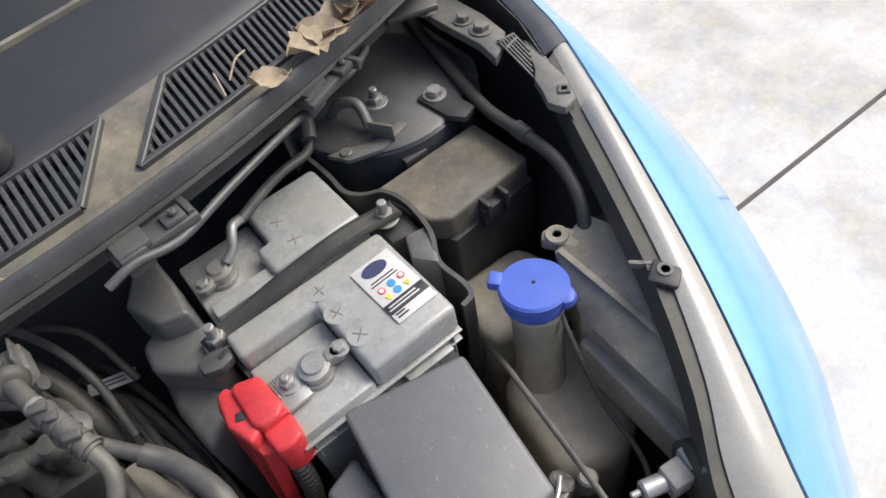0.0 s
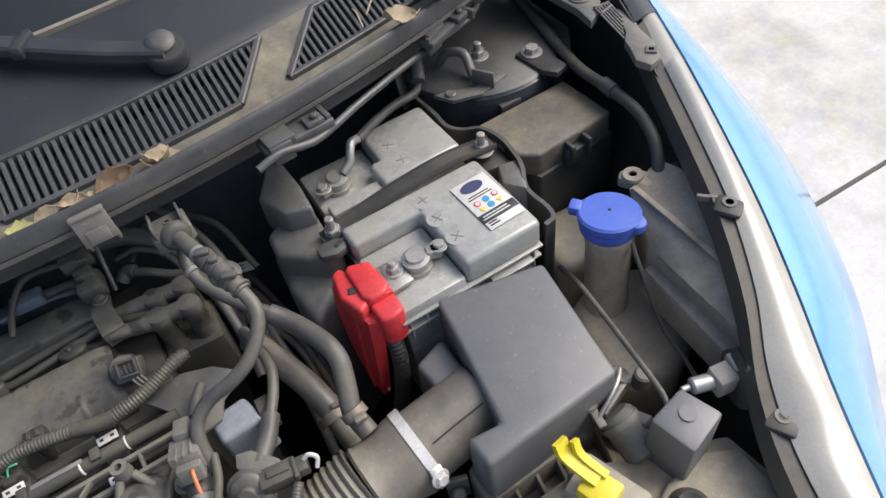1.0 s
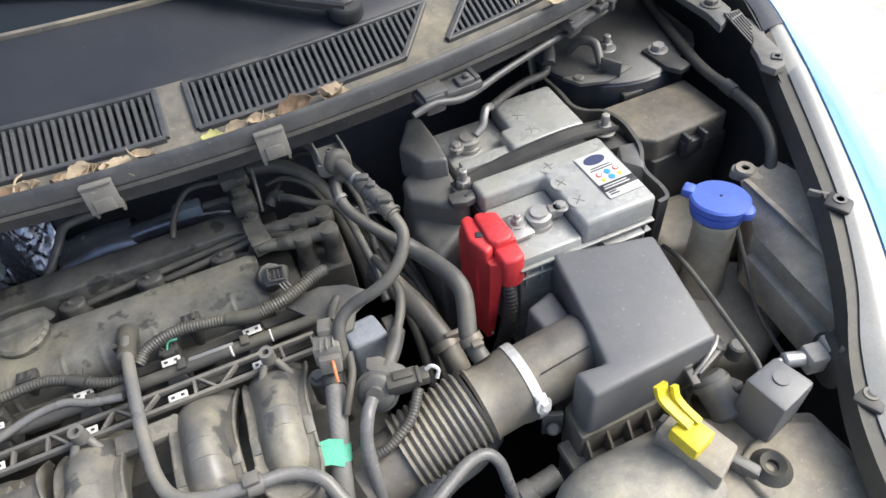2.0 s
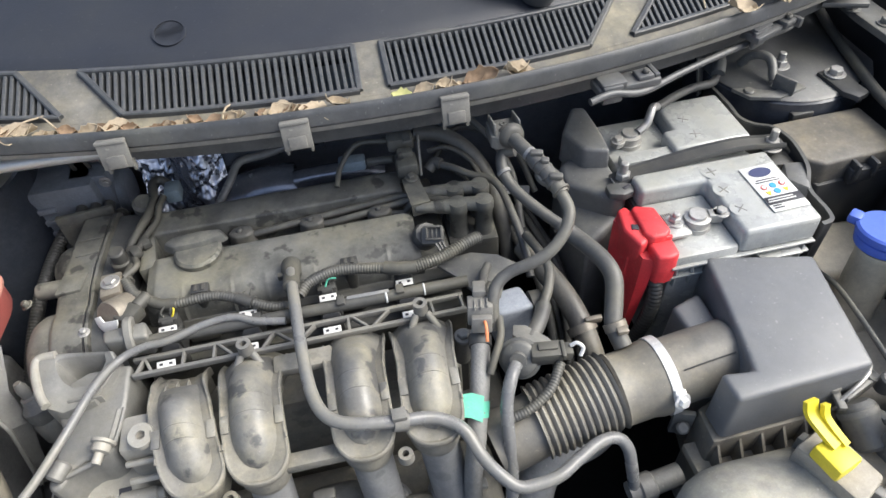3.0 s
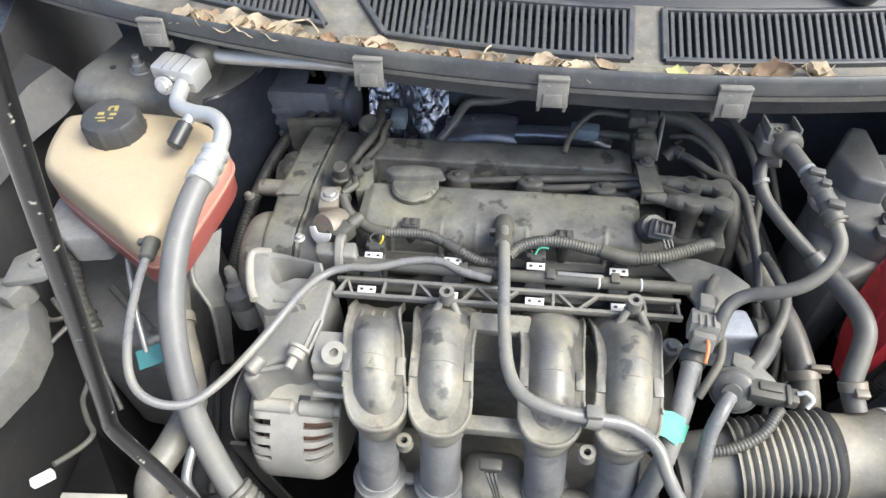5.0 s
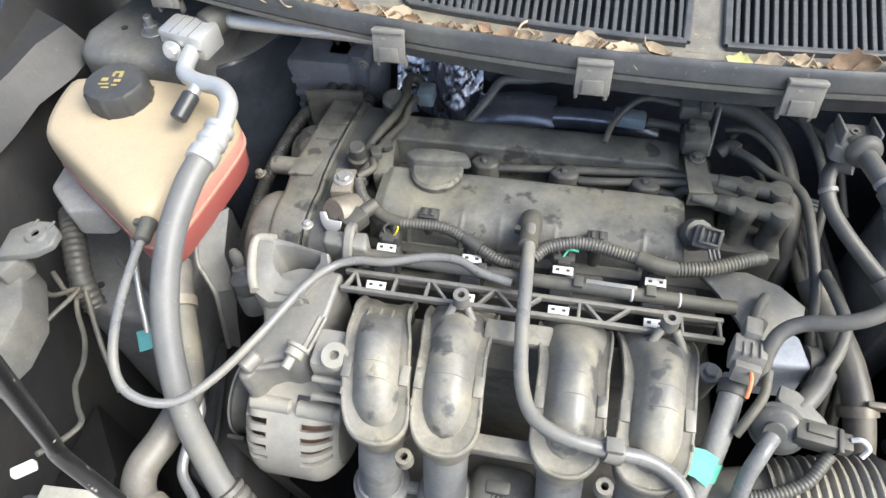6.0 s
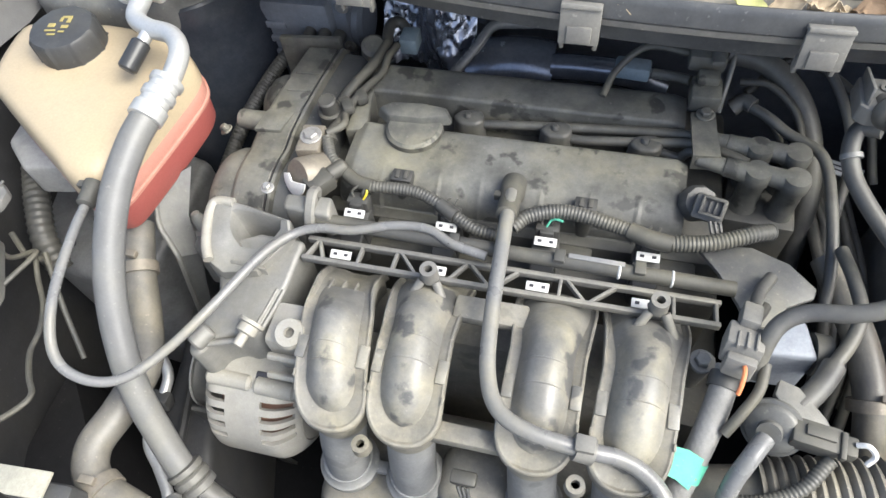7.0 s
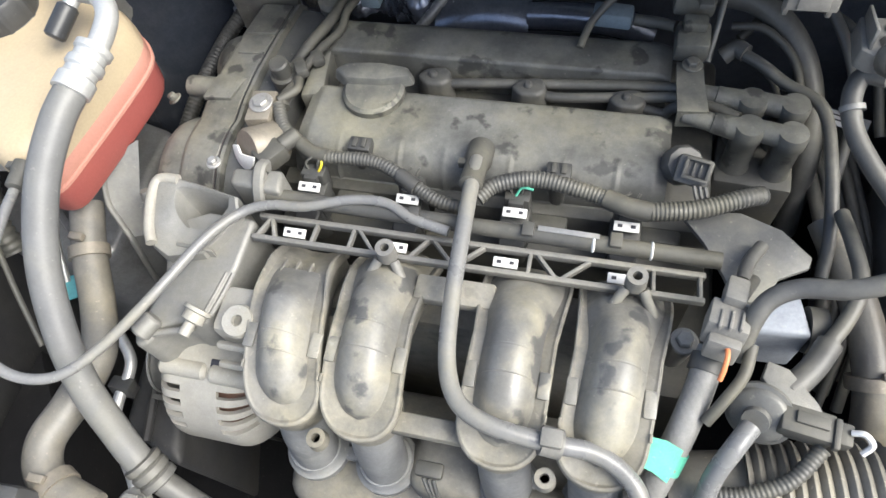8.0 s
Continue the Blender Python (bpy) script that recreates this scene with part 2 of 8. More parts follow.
def link_mesh(name, bm, mat, sharp=38):
    bmesh.ops.recalc_face_normals(bm, faces=bm.faces)
    cosl = math.cos(radians(sharp))
    for e in bm.edges:
        if len(e.link_faces) == 2:
            e.smooth = e.link_faces[0].normal.dot(e.link_faces[1].normal) > cosl
    for f in bm.faces:
        f.smooth = True
    me = bpy.data.meshes.new(name)
    bm.to_mesh(me)
    bm.free()
    me.materials.append(mat)
    return me


def part(name, bm, mat, parent, label="", sharp=38):
    o = ORIGIN[parent]
    bmesh.ops.translate(bm, verts=bm.verts, vec=-o)
    ob = new(name, link_mesh(name, bm, mat, sharp))
    ob.parent = parent
    ORIGIN[ob] = o
    return tagged(ob, label)


def single(name, bm, mat, label, category, group="", kind="", sharp=38):
    """A thing that is one mesh, in world coordinates."""
    c = Vector((0, 0, 0))
    zs = [v.co.z for v in bm.verts]
    for v in bm.verts:
        c += v.co
    c /= max(1, len(bm.verts))
    c.z = min(zs)
    bmesh.ops.translate(bm, verts=bm.verts, vec=-c)
    ob = new(name, link_mesh(name, bm, mat, sharp))
    ob.location = c
    ORIGIN[ob] = c
    return tagged(ob, label, category, group, kind)


def bevel_edges(bm, edges, w, seg=2):
    if w > 0:
        bmesh.ops.bevel(bm, geom=list(edges), offset=w, segments=seg, profile=0.5, affect="EDGES", clamp_overlap=True)


def join(bm, other):
    me = bpy.data.meshes.new("tmp")
    other.to_mesh(me)
    other.free()
    bm.from_mesh(me)
    bpy.data.meshes.remove(me)
    return bm


def box(bm, c, s, rz=0.0, rx=0.0, ry=0.0, bev=0.003, seg=2):
    b = bmesh.new()
    bmesh.ops.create_cube(b, size=1.0)
    bmesh.ops.scale(b, vec=s, verts=b.verts)
    bevel_edges(b, b.edges, min(bev, min(s) * 0.45), seg)
    bmesh.ops.transform(b, matrix=pose(*c, rx, ry, rz), verts=b.verts)
    return join(bm, b)


def prism(bm, pts, z0, z1, bev=0.003, seg=2, m=None, shrink=0.0, slope=None):
    """A plan outline raised from z0 to z1; shrink narrows the top; slope(x, y) lifts the top."""
    b = bmesh.new()
    cx = sum(p[0] for p in pts) / len(pts)
    cy = sum(p[1] for p in pts) / len(pts)
    lo = [b.verts.new((p[0], p[1], z0)) for p in pts]
    hi = [b.verts.new((cx + (p[0] - cx) * (1 - shrink), cy + (p[1] - cy) * (1 - shrink), z1 + (slope(p[0], p[1]) if slope else 0))) for p in pts]
    k = len(pts)
    b.faces.new(lo[::-1])
    top = b.faces.new(hi)
    for i in range(k):
        b.faces.new((lo[i], lo[(i + 1) % k], hi[(i + 1) % k], hi[i]))
    bmesh.ops.recalc_face_normals(b, faces=b.faces)
    if bev:
        edges = set(top.edges)
        for v in top.verts:
            for e in v.link_edges:
                if abs(e.verts[0].co.z - e.verts[1].co.z) > abs(z1 - z0) * 0.5:
                    f = e.link_faces
                    if len(f) == 2 and f[0].normal.dot(f[1].normal) < 0.85:
                        edges.add(e)
        bevel_edges(b, edges, bev, seg)
    finish(b, m)
    return join(bm, b)


def axis_matrix(p0, p1):
    d = Vector(p1) - Vector(p0)
    return Matrix.Translation(p0) @ d.to_track_quat("Z", "Y").to_matrix().to_4x4(), d.length


def lathe(bm, profile, p0, p1, seg=24):
    """Profile of (radius, distance from p0) round the axis from p0 to p1."""
    m, _ = axis_matrix(p0, p1)
    b = bmesh.new()
    rings = []
    for r, z in profile:
        if r < 1e-6:
            rings.append([b.verts.new((0, 0, z))])
        else:
            rings.append([b.verts.new((r * math.cos(2 * math.pi * i / seg), r * math.sin(2 * math.pi * i / seg), z)) for i in range(seg)])
    for a, c in zip(rings, rings[1:]):
        for i in range(seg):
            j = (i + 1) % seg
            if len(a) == 1 and len(c) == 1:
                continue
            if len(a) == 1:
                b.faces.new((a[0], c[i], c[j]))
            elif len(c) == 1:
                b.faces.new((a[i], a[j], c[0]))
            else:
                b.faces.new((a[i], a[j], c[j], c[i]))
    for r in (rings[0], rings[-1]):
        if len(r) > 2:
            b.faces.new(r)
    finish(b, m)
    return join(bm, b)


def cyl(bm, p0, p1, r, r1=None, seg=20, bev=0.0015):
    r1 = r if r1 is None else r1
    ln = (Vector(p1) - Vector(p0)).length
    v = min(bev, r * 0.4, r1 * 0.4, ln * 0.4)
    return lathe(bm, [(0, 0), (r - v, 0), (r, v), (r1, ln - v), (r1 - v, ln), (0, ln)], p0, p1, seg)


def smooth_path(pts, n=8):
    p = [Vector(q) for q in pts]
    p = [2 * p[0] - p[1]] + p + [2 * p[-1] - p[-2]]
    out = []
    for i in range(1, len(p) - 2):
        a, b, c, d = p[i - 1:i + 3]
        for k in range(n):
            t = k / n
            out.append(0.5 * (2 * b + (c - a) * t + (2 * a - 5 * b + 4 * c - d) * t * t + (3 * b - a - 3 * c + d) * t ** 3))
    out.append(p[-2])
    return out


def sweep(bm, path, section, caps=True):
    """section(i, s) gives the outline (u, v) at each station of the path."""
    up = Vector((0, 0, 1))
    rings, s, prev = [], 0.0, None
    nrm = None
    for i, p in enumerate(path):
        t = (path[min(i + 1, len(path) - 1)] - path[max(i - 1, 0)]).normalized()
        if nrm is None:
            nrm = (up - t * up.dot(t))
            nrm = nrm.normalized() if nrm.length > 0.05 else Vector((1, 0, 0))
        nrm = (nrm - t * nrm.dot(t)).normalized()
        bi = t.cross(nrm)
        if prev is not None:
            s += (p - prev).length
        prev = p
        rings.append([bm.verts.new(p + bi * u + nrm * v) for u, v in section(i, s)])
    k = len(rings[0])
    for a, c in zip(rings, rings[1:]):
        for i in range(k):
            bm.faces.new((a[i], a[(i + 1) % k], c[(i + 1) % k], c[i]))
    if caps:
        bm.faces.new(rings[0][::-1])
        bm.faces.new(rings[-1])
    return bm


def circle(r, seg):
    return [(r * math.cos(2 * math.pi * i / seg), r * math.sin(2 * math.pi * i / seg)) for i in range(seg)]


def tube(bm, pts, r, seg=14, n=8, taper=None):
    path = smooth_path(pts, n)
    m = len(path) - 1
    return sweep(bm, path, lambda i, s: circle(r if taper is None else r + (taper - r) * i / m, seg))


def ribbed(bm, pts, r, pitch=0.0032, depth=0.09, seg=12, step=4):
    """A corrugated conduit."""
    base = smooth_path(pts, 12)
    path, acc = [base[0]], 0.0
    d = pitch / step
    for a, b in zip(base, base[1:]):
        ln = (b - a).length
        while acc + d <= ln:
            acc += d
            path.append(a.lerp(b, acc / ln))
        acc -= ln
    return sweep(bm, path, lambda i, s: circle(r * (1 - depth * (0 if (i % step) < step / 2 else 1)), seg))


def bolt(bm, p, r=0.007, h=0.006, axis=(0, 0, 1), stud=0.0, washer=True):
    a = Vector(axis).normalized()
    p = Vector(p)
    if washer:
        cyl(bm, p, p + a * 0.002, r * 1.55, seg=20, bev=0.0006)
    cyl(bm, p + a * 0.0015, p + a * (0.0015 + h), r, seg=6, bev=0.001)
    if stud:
        cyl(bm, p + a * h, p + a * (h + stud), r * 0.55, seg=12, bev=0.001)
    return bm


def arc(cx, cy, r, a0, a1, n=8):
    return [(cx + r * math.cos(radians(a0 + (a1 - a0) * i / n)), cy + r * math.sin(radians(a0 + (a1 - a0) * i / n))) for i in range(n + 1)]


def loft(bm, rings, closed=True, caps=False):
    vs = [[bm.verts.new(p) for p in r] for r in rings]
    k = len(vs[0])
    for a, c in zip(vs, vs[1:]):
        for i in range(k if closed else k - 1):
            bm.faces.new((a[i], a[(i + 1) % k], c[(i + 1) % k], c[i]))
    if caps:
        bm.faces.new(vs[0][::-1])
        bm.faces.new(vs[-1])
    return bm


def thick(bm, t):
    """Gives an open sheet a thickness."""
    bmesh.ops.recalc_face_normals(bm, faces=bm.faces)
    bmesh.ops.solidify(bm, geom=bm.faces[:], thickness=t)
    return bm


def N():
    return bmesh.new()


# ---- ground ----
bm = N()
bmesh.ops.create_grid(bm, x_segments=8, y_segments=8, size=300)
tagged(new("ground", link_mesh("ground", bm, CONCRETE)), "pale sunlit concrete yard with grey blotches", "ground", kind="structure")
bm = N()
box(bm, (6.0, 0.0515, 0.001), (11.0, 0.012, 0.008), rz=-1.74, bev=0.001)
single("pavement_joint", bm, JOINT, "dark straight joint between the concrete slabs", "joint", kind="structure")


# ---- body shell ----
def lip_y(x):
    return 0.108 + 0.31 * (x - 0.18) ** 2


def edge_y(x):
    """The front edge of the scuttle, flatter towards the right of the car."""
    return 0.108 + (0.25 if x < 0.18 else 0.31) * (x - 0.18) ** 2


body = thing("car_body", (0.18, 0.0, 0.0), "blue car body shell round the open engine bay", "car body", kind="structure")

# left wing: inner flange, seam and outer skin
EDGE = [(0.905, 0.62, 1.02), (0.885, 0.3, 0.985), (0.868, 0.14, 0.955), (0.851, 0.085, 0.945), (0.815, 0.01, 0.935), (0.775, -0.08, 0.922), (0.735, -0.165, 0.908), (0.692, -0.24, 0.887), (0.655, -0.29, 0.868), (0.632, -0.335, 0.85), (0.61, -0.39, 0.84), (0.59, -0.47, 0.822)]
SEAM = [(0.93, 0.62, 1.02), (0.905, 0.3, 0.985), (0.885, 0.14, 0.957), (0.872, 0.085, 0.947), (0.842, 0.01, 0.938), (0.805, -0.08, 0.922), (0.765, -0.175, 0.902), (0.725, -0.26, 0.88), (0.692, -0.325, 0.862), (0.668, -0.38, 0.845), (0.64, -0.44, 0.835), (0.616, -0.52, 0.815)]
OUT = [(0.975, 0.62, 0.93), (0.962, 0.3, 0.9), (0.958, 0.14, 0.87), (0.955, 0.085, 0.86), (0.942, 0.01, 0.85), (0.918, -0.08, 0.835), (0.879, -0.18, 0.815), (0.828, -0.275, 0.795), (0.777, -0.345, 0.772), (0.735, -0.4, 0.757), (0.69, -0.46, 0.745), (0.655, -0.54, 0.728)]


def skin(rows_a, rows_b, bulge, n=7):
    rings = []
    pa, pb = smooth_path(rows_a, 5), smooth_path(rows_b, 5)
    for a, b in zip(pa, pb):
        ring = []
        for k in range(n + 1):
            t = k / n
            p = a.lerp(b, t)
            p.z += bulge * math.sin(math.pi * t)
            ring.append(p)
        rings.append(ring)
    return rings


bm = loft(N(), skin(SEAM[:4], OUT[:4], 0.012) , closed=False)
loft(bm, skin(SEAM[3:], OUT[3:], 0.012), closed=False)
low = [(x + 0.012, y, 0.35) for x, y, z in OUT]
loft(bm, skin(OUT, low, 0.0, 4), closed=False)
part("wing", thick(bm, 0.002), PAINT, body, "glossy light blue painted front wing")
bm = loft(N(), skin([(x - 0.012, y, z + 0.001) for x, y, z in EDGE[:4]], [(x - 0.002, y, z) for x, y, z in SEAM[:4]], 0.002, 3), closed=False)
part("wing_flange", thick(bm, 0.002), BODYDARK, body, "dark blue inner flange of the wing")
bm = loft(N(), [[(x - 0.012, y, z), (x - 0.016, y, z - 0.06), (x - 0.05, y, z - 0.16), (x - 0.06, y, 0.335)] for x, y, z in [EDGE[0], EDGE[1], EDGE[2], EDGE[3], EDGE[4], (0.80, -0.06, 0.9), (0.78, -0.13, 0.87), (0.755, -0.2, 0.85), (0.715, -0.27, 0.83), (0.675, -0.33, 0.815), (0.645, -0.4, 0.8), (0.62, -0.47, 0.78)]], closed=False)
part("inner_wing", thick(bm, 0.002), INNERWING, body, "dark dusty inner wing panel")
# right inner wing and rail
bm = loft(N(), [[(x, y, z), (x + 0.012, y, z - 0.05), (x + 0.02, y, z - 0.2), (x + 0.02, y, 0.335)] for x, y, z in [(-0.66, 0.62, 1.0), (-0.645, 0.3, 0.97), (-0.61, 0.1, 0.94), (-0.575, -0.05, 0.915), (-0.53, -0.2, 0.88), (-0.47, -0.34, 0.85)]], closed=False)
part("inner_wing", thick(bm, 0.002), INNERWING, body)
bm = loft(N(), [[(x - 0.1, y, z + 0.0), (x, y, z)] for x, y, z in [(-0.66, 0.62, 1.0), (-0.645, 0.3, 0.97), (-0.61, 0.1, 0.94), (-0.575, -0.05, 0.915), (-0.53, -0.2, 0.88), (-0.47, -0.34, 0.85)]], closed=False)
part("wing_flange", thick(bm, 0.002), BODYDARK, body)
# firewall, floor and front closing panels
bm = N()
box(bm, (0.15, 0.42, 0.66), (1.5, 0.02, 0.72), bev=0.004)
part("firewall", bm, SLATE, body, "slate blue painted bulkhead behind the engine, lightened in place of skylight")
# floor and front panel carry the low shade in their near-black colour
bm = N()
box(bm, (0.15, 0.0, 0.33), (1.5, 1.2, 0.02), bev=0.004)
part("undertray", bm, SHADOWPLASTIC, body, "undertray, coloured near black for the shade below the engine")
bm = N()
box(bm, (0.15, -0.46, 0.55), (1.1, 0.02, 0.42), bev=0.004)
part("closing_panel", bm, SHADOWPLASTIC, body, "panel ahead of the radiator, coloured near black for the shade there")


def strut_tower(cx, cy, z, r, name_label, mat):
    bm = N()
    lathe(bm, [(0, 0.4), (r * 0.94, 0.4), (r, 0.394), (r * 1.02, 0.38), (r * 1.04, 0.37), (r * 1.03, 0.355), (r * 1.06, 0.34), (r * 1.14, 0.1), (r * 1.15, 0.0)], (cx, cy, z - 0.4), (cx, cy, z), 48)
    side = part("strut_tower", bm, BODYDARK, body, "dark scratched side of the suspension turret")
    bm = N()
    lathe(bm, [(0, 0), (r * 0.97, 0), (r * 0.985, 0.002), (r * 0.95, 0.005), (0, 0.0055)], (cx, cy, z - 0.004), (cx, cy, z + 0.1), 48)
    part("turret_top", bm, mat, side, name_label)
    return side


tower = strut_tower(0.715, 0.245, 0.893, 0.112, "dusty domed suspension turret with studs", TRAY)
bm = N()
prism(bm, [(0.615, 0.25), (0.64, 0.205), (0.78, 0.215), (0.815, 0.17), (0.835, 0.2), (0.84, 0.4), (0.62, 0.4)], 0.84, 0.8905, bev=0.006, seg=2)
part("turret_shelf", bm, TRAY, tower, "dusty sheet metal shelf behind the turret")
bm = N()
bolt(bm, (0.702, 0.22, 0.893), 0.009, 0.009, stud=0.012)
part("stud", bm, STEEL, tower)
bm = N()
prism(bm, [(0.612, 0.185), (0.625, 0.16), (0.66, 0.148), (0.705, 0.16), (0.7, 0.172), (0.66, 0.165), (0.635, 0.178)], 0.892, 0.897, bev=0.001)
cyl(bm, (0.629, 0.172, 0.896), (0.629, 0.172, 0.9), 0.007)
box(bm, (0.672, 0.163, 0.905), (0.004, 0.03, 0.022), rz=30)
tube(bm, [(0.668, 0.18, 0.9), (0.672, 0.205, 0.918), (0.66, 0.225, 0.915), (0.652, 0.236, 0.897)], 0.006)
part("cable_bracket", bm, BODYGREY, tower)
bm = N()
prism(bm, [(0.735, 0.185), (0.757, 0.19), (0.768, 0.17), (0.772, 0.125), (0.752, 0.118), (0.74, 0.135)], 0.892, 0.899, bev=0.002)
part("bracket_plate", bm, PLASTIC, tower)
bm = N()
bolt(bm, (0.753, 0.173, 0.899), 0.009, 0.008)
part("nut", bm, STEEL, tower)
tower2 = strut_tower(-0.425, 0.285, 0.908, 0.112, "dusty grey suspension turret beside the coolant tank", BODYGREY)
bm = N()
bolt(bm, (-0.452, 0.213, 0.928), 0.009, 0.009, stud=0.012)
part("stud", bm, STEEL, tower2)
bm = N()
prism(bm, [(-0.53, 0.168), (-0.5, 0.162), (-0.42, 0.16), (-0.375, 0.175), (-0.362, 0.22), (-0.37, 0.4), (-0.48, 0.4), (-0.512, 0.3), (-0.54, 0.21)], 0.84, 0.928, bev=0.016, seg=4)
part("turret_shelf", bm, BODYGREY, tower2, "rounded dusty sheet metal shelf")
bm = N()
lathe(bm, [(0, 0), (0.004, 0), (0.004, 0.0012), (0, 0.0012)], (-0.49, 0.215, 0.9278), (-0.49, 0.215, 0.95), 14)
part("hole", bm, BLACKPRINT, tower2)
bm = loft(N(), [[(-0.53 - 0.012 * k + 0.006 * math.sin(2.2 * k), 0.2 - 0.045 * k, 0.905 - 0.006 * k), (-0.565 - 0.008 * k, 0.21 - 0.045 * k, 0.93 + 0.004 * math.sin(k * 1.7)), (-0.62, 0.24 - 0.045 * k, 0.925), (-0.64, 0.25 - 0.045 * k, 0.93)] for k in range(7)], closed=False)
part("wing_liner", thick(bm, 0.003), INNERWING, tower2, "wavy black plastic liner along the wing")

# ---- scuttle ----
scuttle = thing("air_intake_cowl", (0.18, 0.15, 0.95), "black plastic scuttle panel with slotted air grilles and dusty ledge", "cowl")


def sc(x, d):
    """A place on the sloping top of the scuttle, d behind its front lip."""
    return (x, lip_y(x) + d, 1.0 + 0.33 * d)


XS = [-0.72 + 0.03 * i for i in range(60)]
XS = [x for x in XS if x < 0.86]


def strip(profile):
    rows = []
    for x in XS:
        y = lip_y(x)
        rows.append([(x, y + d, z) for d, z in profile])
    return loft(N(), rows, closed=True, caps=True)


def edge_strip(profile):
    return loft(N(), [[(x, edge_y(x) + d, z) for d, z in profile] for x in XS], closed=True, caps=True)


part("lip_seal", edge_strip([(0.005, 0.999), (0.003, 1.0005), (0.0045, 1.013), (0.006, 1.0165), (0.0085, 1.0185), (0.011, 1.0175), (0.012, 1.013), (0.014, 1.0), (0.01, 0.997)]), SCUTTLE, scuttle, "dusty black rubber edge strip")
part("under_lip", edge_strip([(0.005, 0.992), (0.004, 0.998), (0.012, 0.999), (0.03, 0.998), (0.03, 0.99)]), LATCHGREY, scuttle, "thin plastic rail under the lip")
rows = [[(x, edge_y(x) + 0.016, 1.002), (x, edge_y(x) + 0.016, 1.0075), (x, lip_y(x) + 0.026, 1.008), (x, lip_y(x) + 0.036, 1.012), (x, lip_y(x) + 0.036, 1.002)] for x in XS]
part("ledge", loft(N(), rows, closed=True, caps=True), SCUTTLEDUST, scuttle, "sandy ledge in front of the grilles")
part("smooth_panel", strip([(0.1, 1.012), (0.1, 1.031), (0.106, 1.0362), (0.12, 1.0415), (0.16, 1.056), (0.2, 1.0715), (0.206, 1.073), (0.206, 1.05)]), SCUTTLETOP, scuttle, "smooth dark plastic panel")
part("trough", strip([(0.034, 0.955), (0.034, 0.9985), (0.05, 0.9995), (0.062, 0.995), (0.072, 0.972), (0.104, 0.965), (0.104, 0.95)]), SCUTTLE, scuttle, "dark trough under the grilles")

# grilles: (bottom left, bottom right, top left, top right) in x
GRILLES = [(-0.62, -0.198, -0.64, -0.25), (-0.13, 0.124, -0.178, 0.126), (0.158, 0.39, 0.158, 0.443), (0.447, 0.74, 0.51, 0.76)]
for bl, br, tl, tr in GRILLES:
    bm = N()
    d0, d1 = 0.037, 0.097
    for a, b, da, db in ((bl, br, d0, d0), (tl, tr, d1, d1), (bl, tl, d0, d1), (br, tr, d0, d1)):
        pts = [sc(a + (b - a) * k / 6, da + (db - da) * k / 6) for k in range(7)]
        pts = [(x, y, z + 0.001) for x, y, z in pts]
        sweep(bm, [Vector(p) for p in pts], lambda i, s: [(-0.0035, -0.012), (0.0035, -0.012), (0.0035, 0.0028), (0.0022, 0.004), (-0.0022, 0.004), (-0.0035, 0.0028)])
    part("grille_frame", bm, SCUTTLE, scuttle)
slat_mesh = None
for bl, br, tl, tr in GRILLES:
    n = int((max(br, tr) - min(bl, tl)) / 0.0079)
    for i in range(1, n):
        x = min(bl, tl) + (max(br, tr) - min(bl, tl)) * i / n
        d0, d1 = 0.037, 0.097
        if x < bl and x > tl:
            d0 = 0.037 + 0.06 * (bl - x) / (bl - tl)
        if x < tl and x > bl:
            d1 = 0.037 + 0.06 * (x - bl) / (tl - bl)
        if x > br and x < tr:
            d0 = 0.037 + 0.06 * (x - br) / (tr - br)
        if x > tr and x < br:
            d1 = 0.037 + 0.06 * (br - x) / (br - tr)
        if d1 - d0 < 0.006:
            continue
        a, b = Vector(sc(x, d0)), Vector(sc(x, d1))
        if slat_mesh is None:
            sm = N()
            sweep(sm, [Vector((0, 0, 0)), Vector((0, 1, 0))], lambda i, s: [(-0.0021, -0.011), (0.0021, -0.011), (0.0021, 0.002), (0.0014, 0.0028), (-0.0014, 0.0028), (-0.0021, 0.002)])
            slat_mesh = link_mesh("slat", sm, SCUTTLE)
        ob = new("slat", slat_mesh)
        ob.parent = scuttle
        ob.location = a - ORIGIN[scuttle]
        ob.rotation_euler = (math.atan2(b.z - a.z, b.y - a.y), 0, 0)
        ob.scale = (1, (b - a).length, 1)
# dusty webs between the grilles
for a, b, c, d in ((-0.198, -0.13, -0.25, -0.178), (0.124, 0.158, 0.126, 0.158), (0.39, 0.447, 0.443, 0.51)):
    bm = loft(N(), [[sc(a, 0.03), sc(b, 0.03)], [sc((a + c) / 2, 0.07), sc((b + d) / 2, 0.07)], [sc(c, 0.103), sc(d, 0.103)]], closed=False)
    part("web", thick(bm, 0.004), SCUTTLEDUST, scuttle, "sandy plastic web between two grilles")
bm = N()
cx, cy, cz = -0.075, lip_y(-0.075) + 0.142, 1.0503
lathe(bm, [(0.017, 0), (0.017, 0.0015), (0.019, 0.0015), (0.019, 0)], (cx, cy, cz), (cx, cy - 0.0036, cz + 0.0095), 32)
part("round_plug", bm, SCUTTLETOP, scuttle)

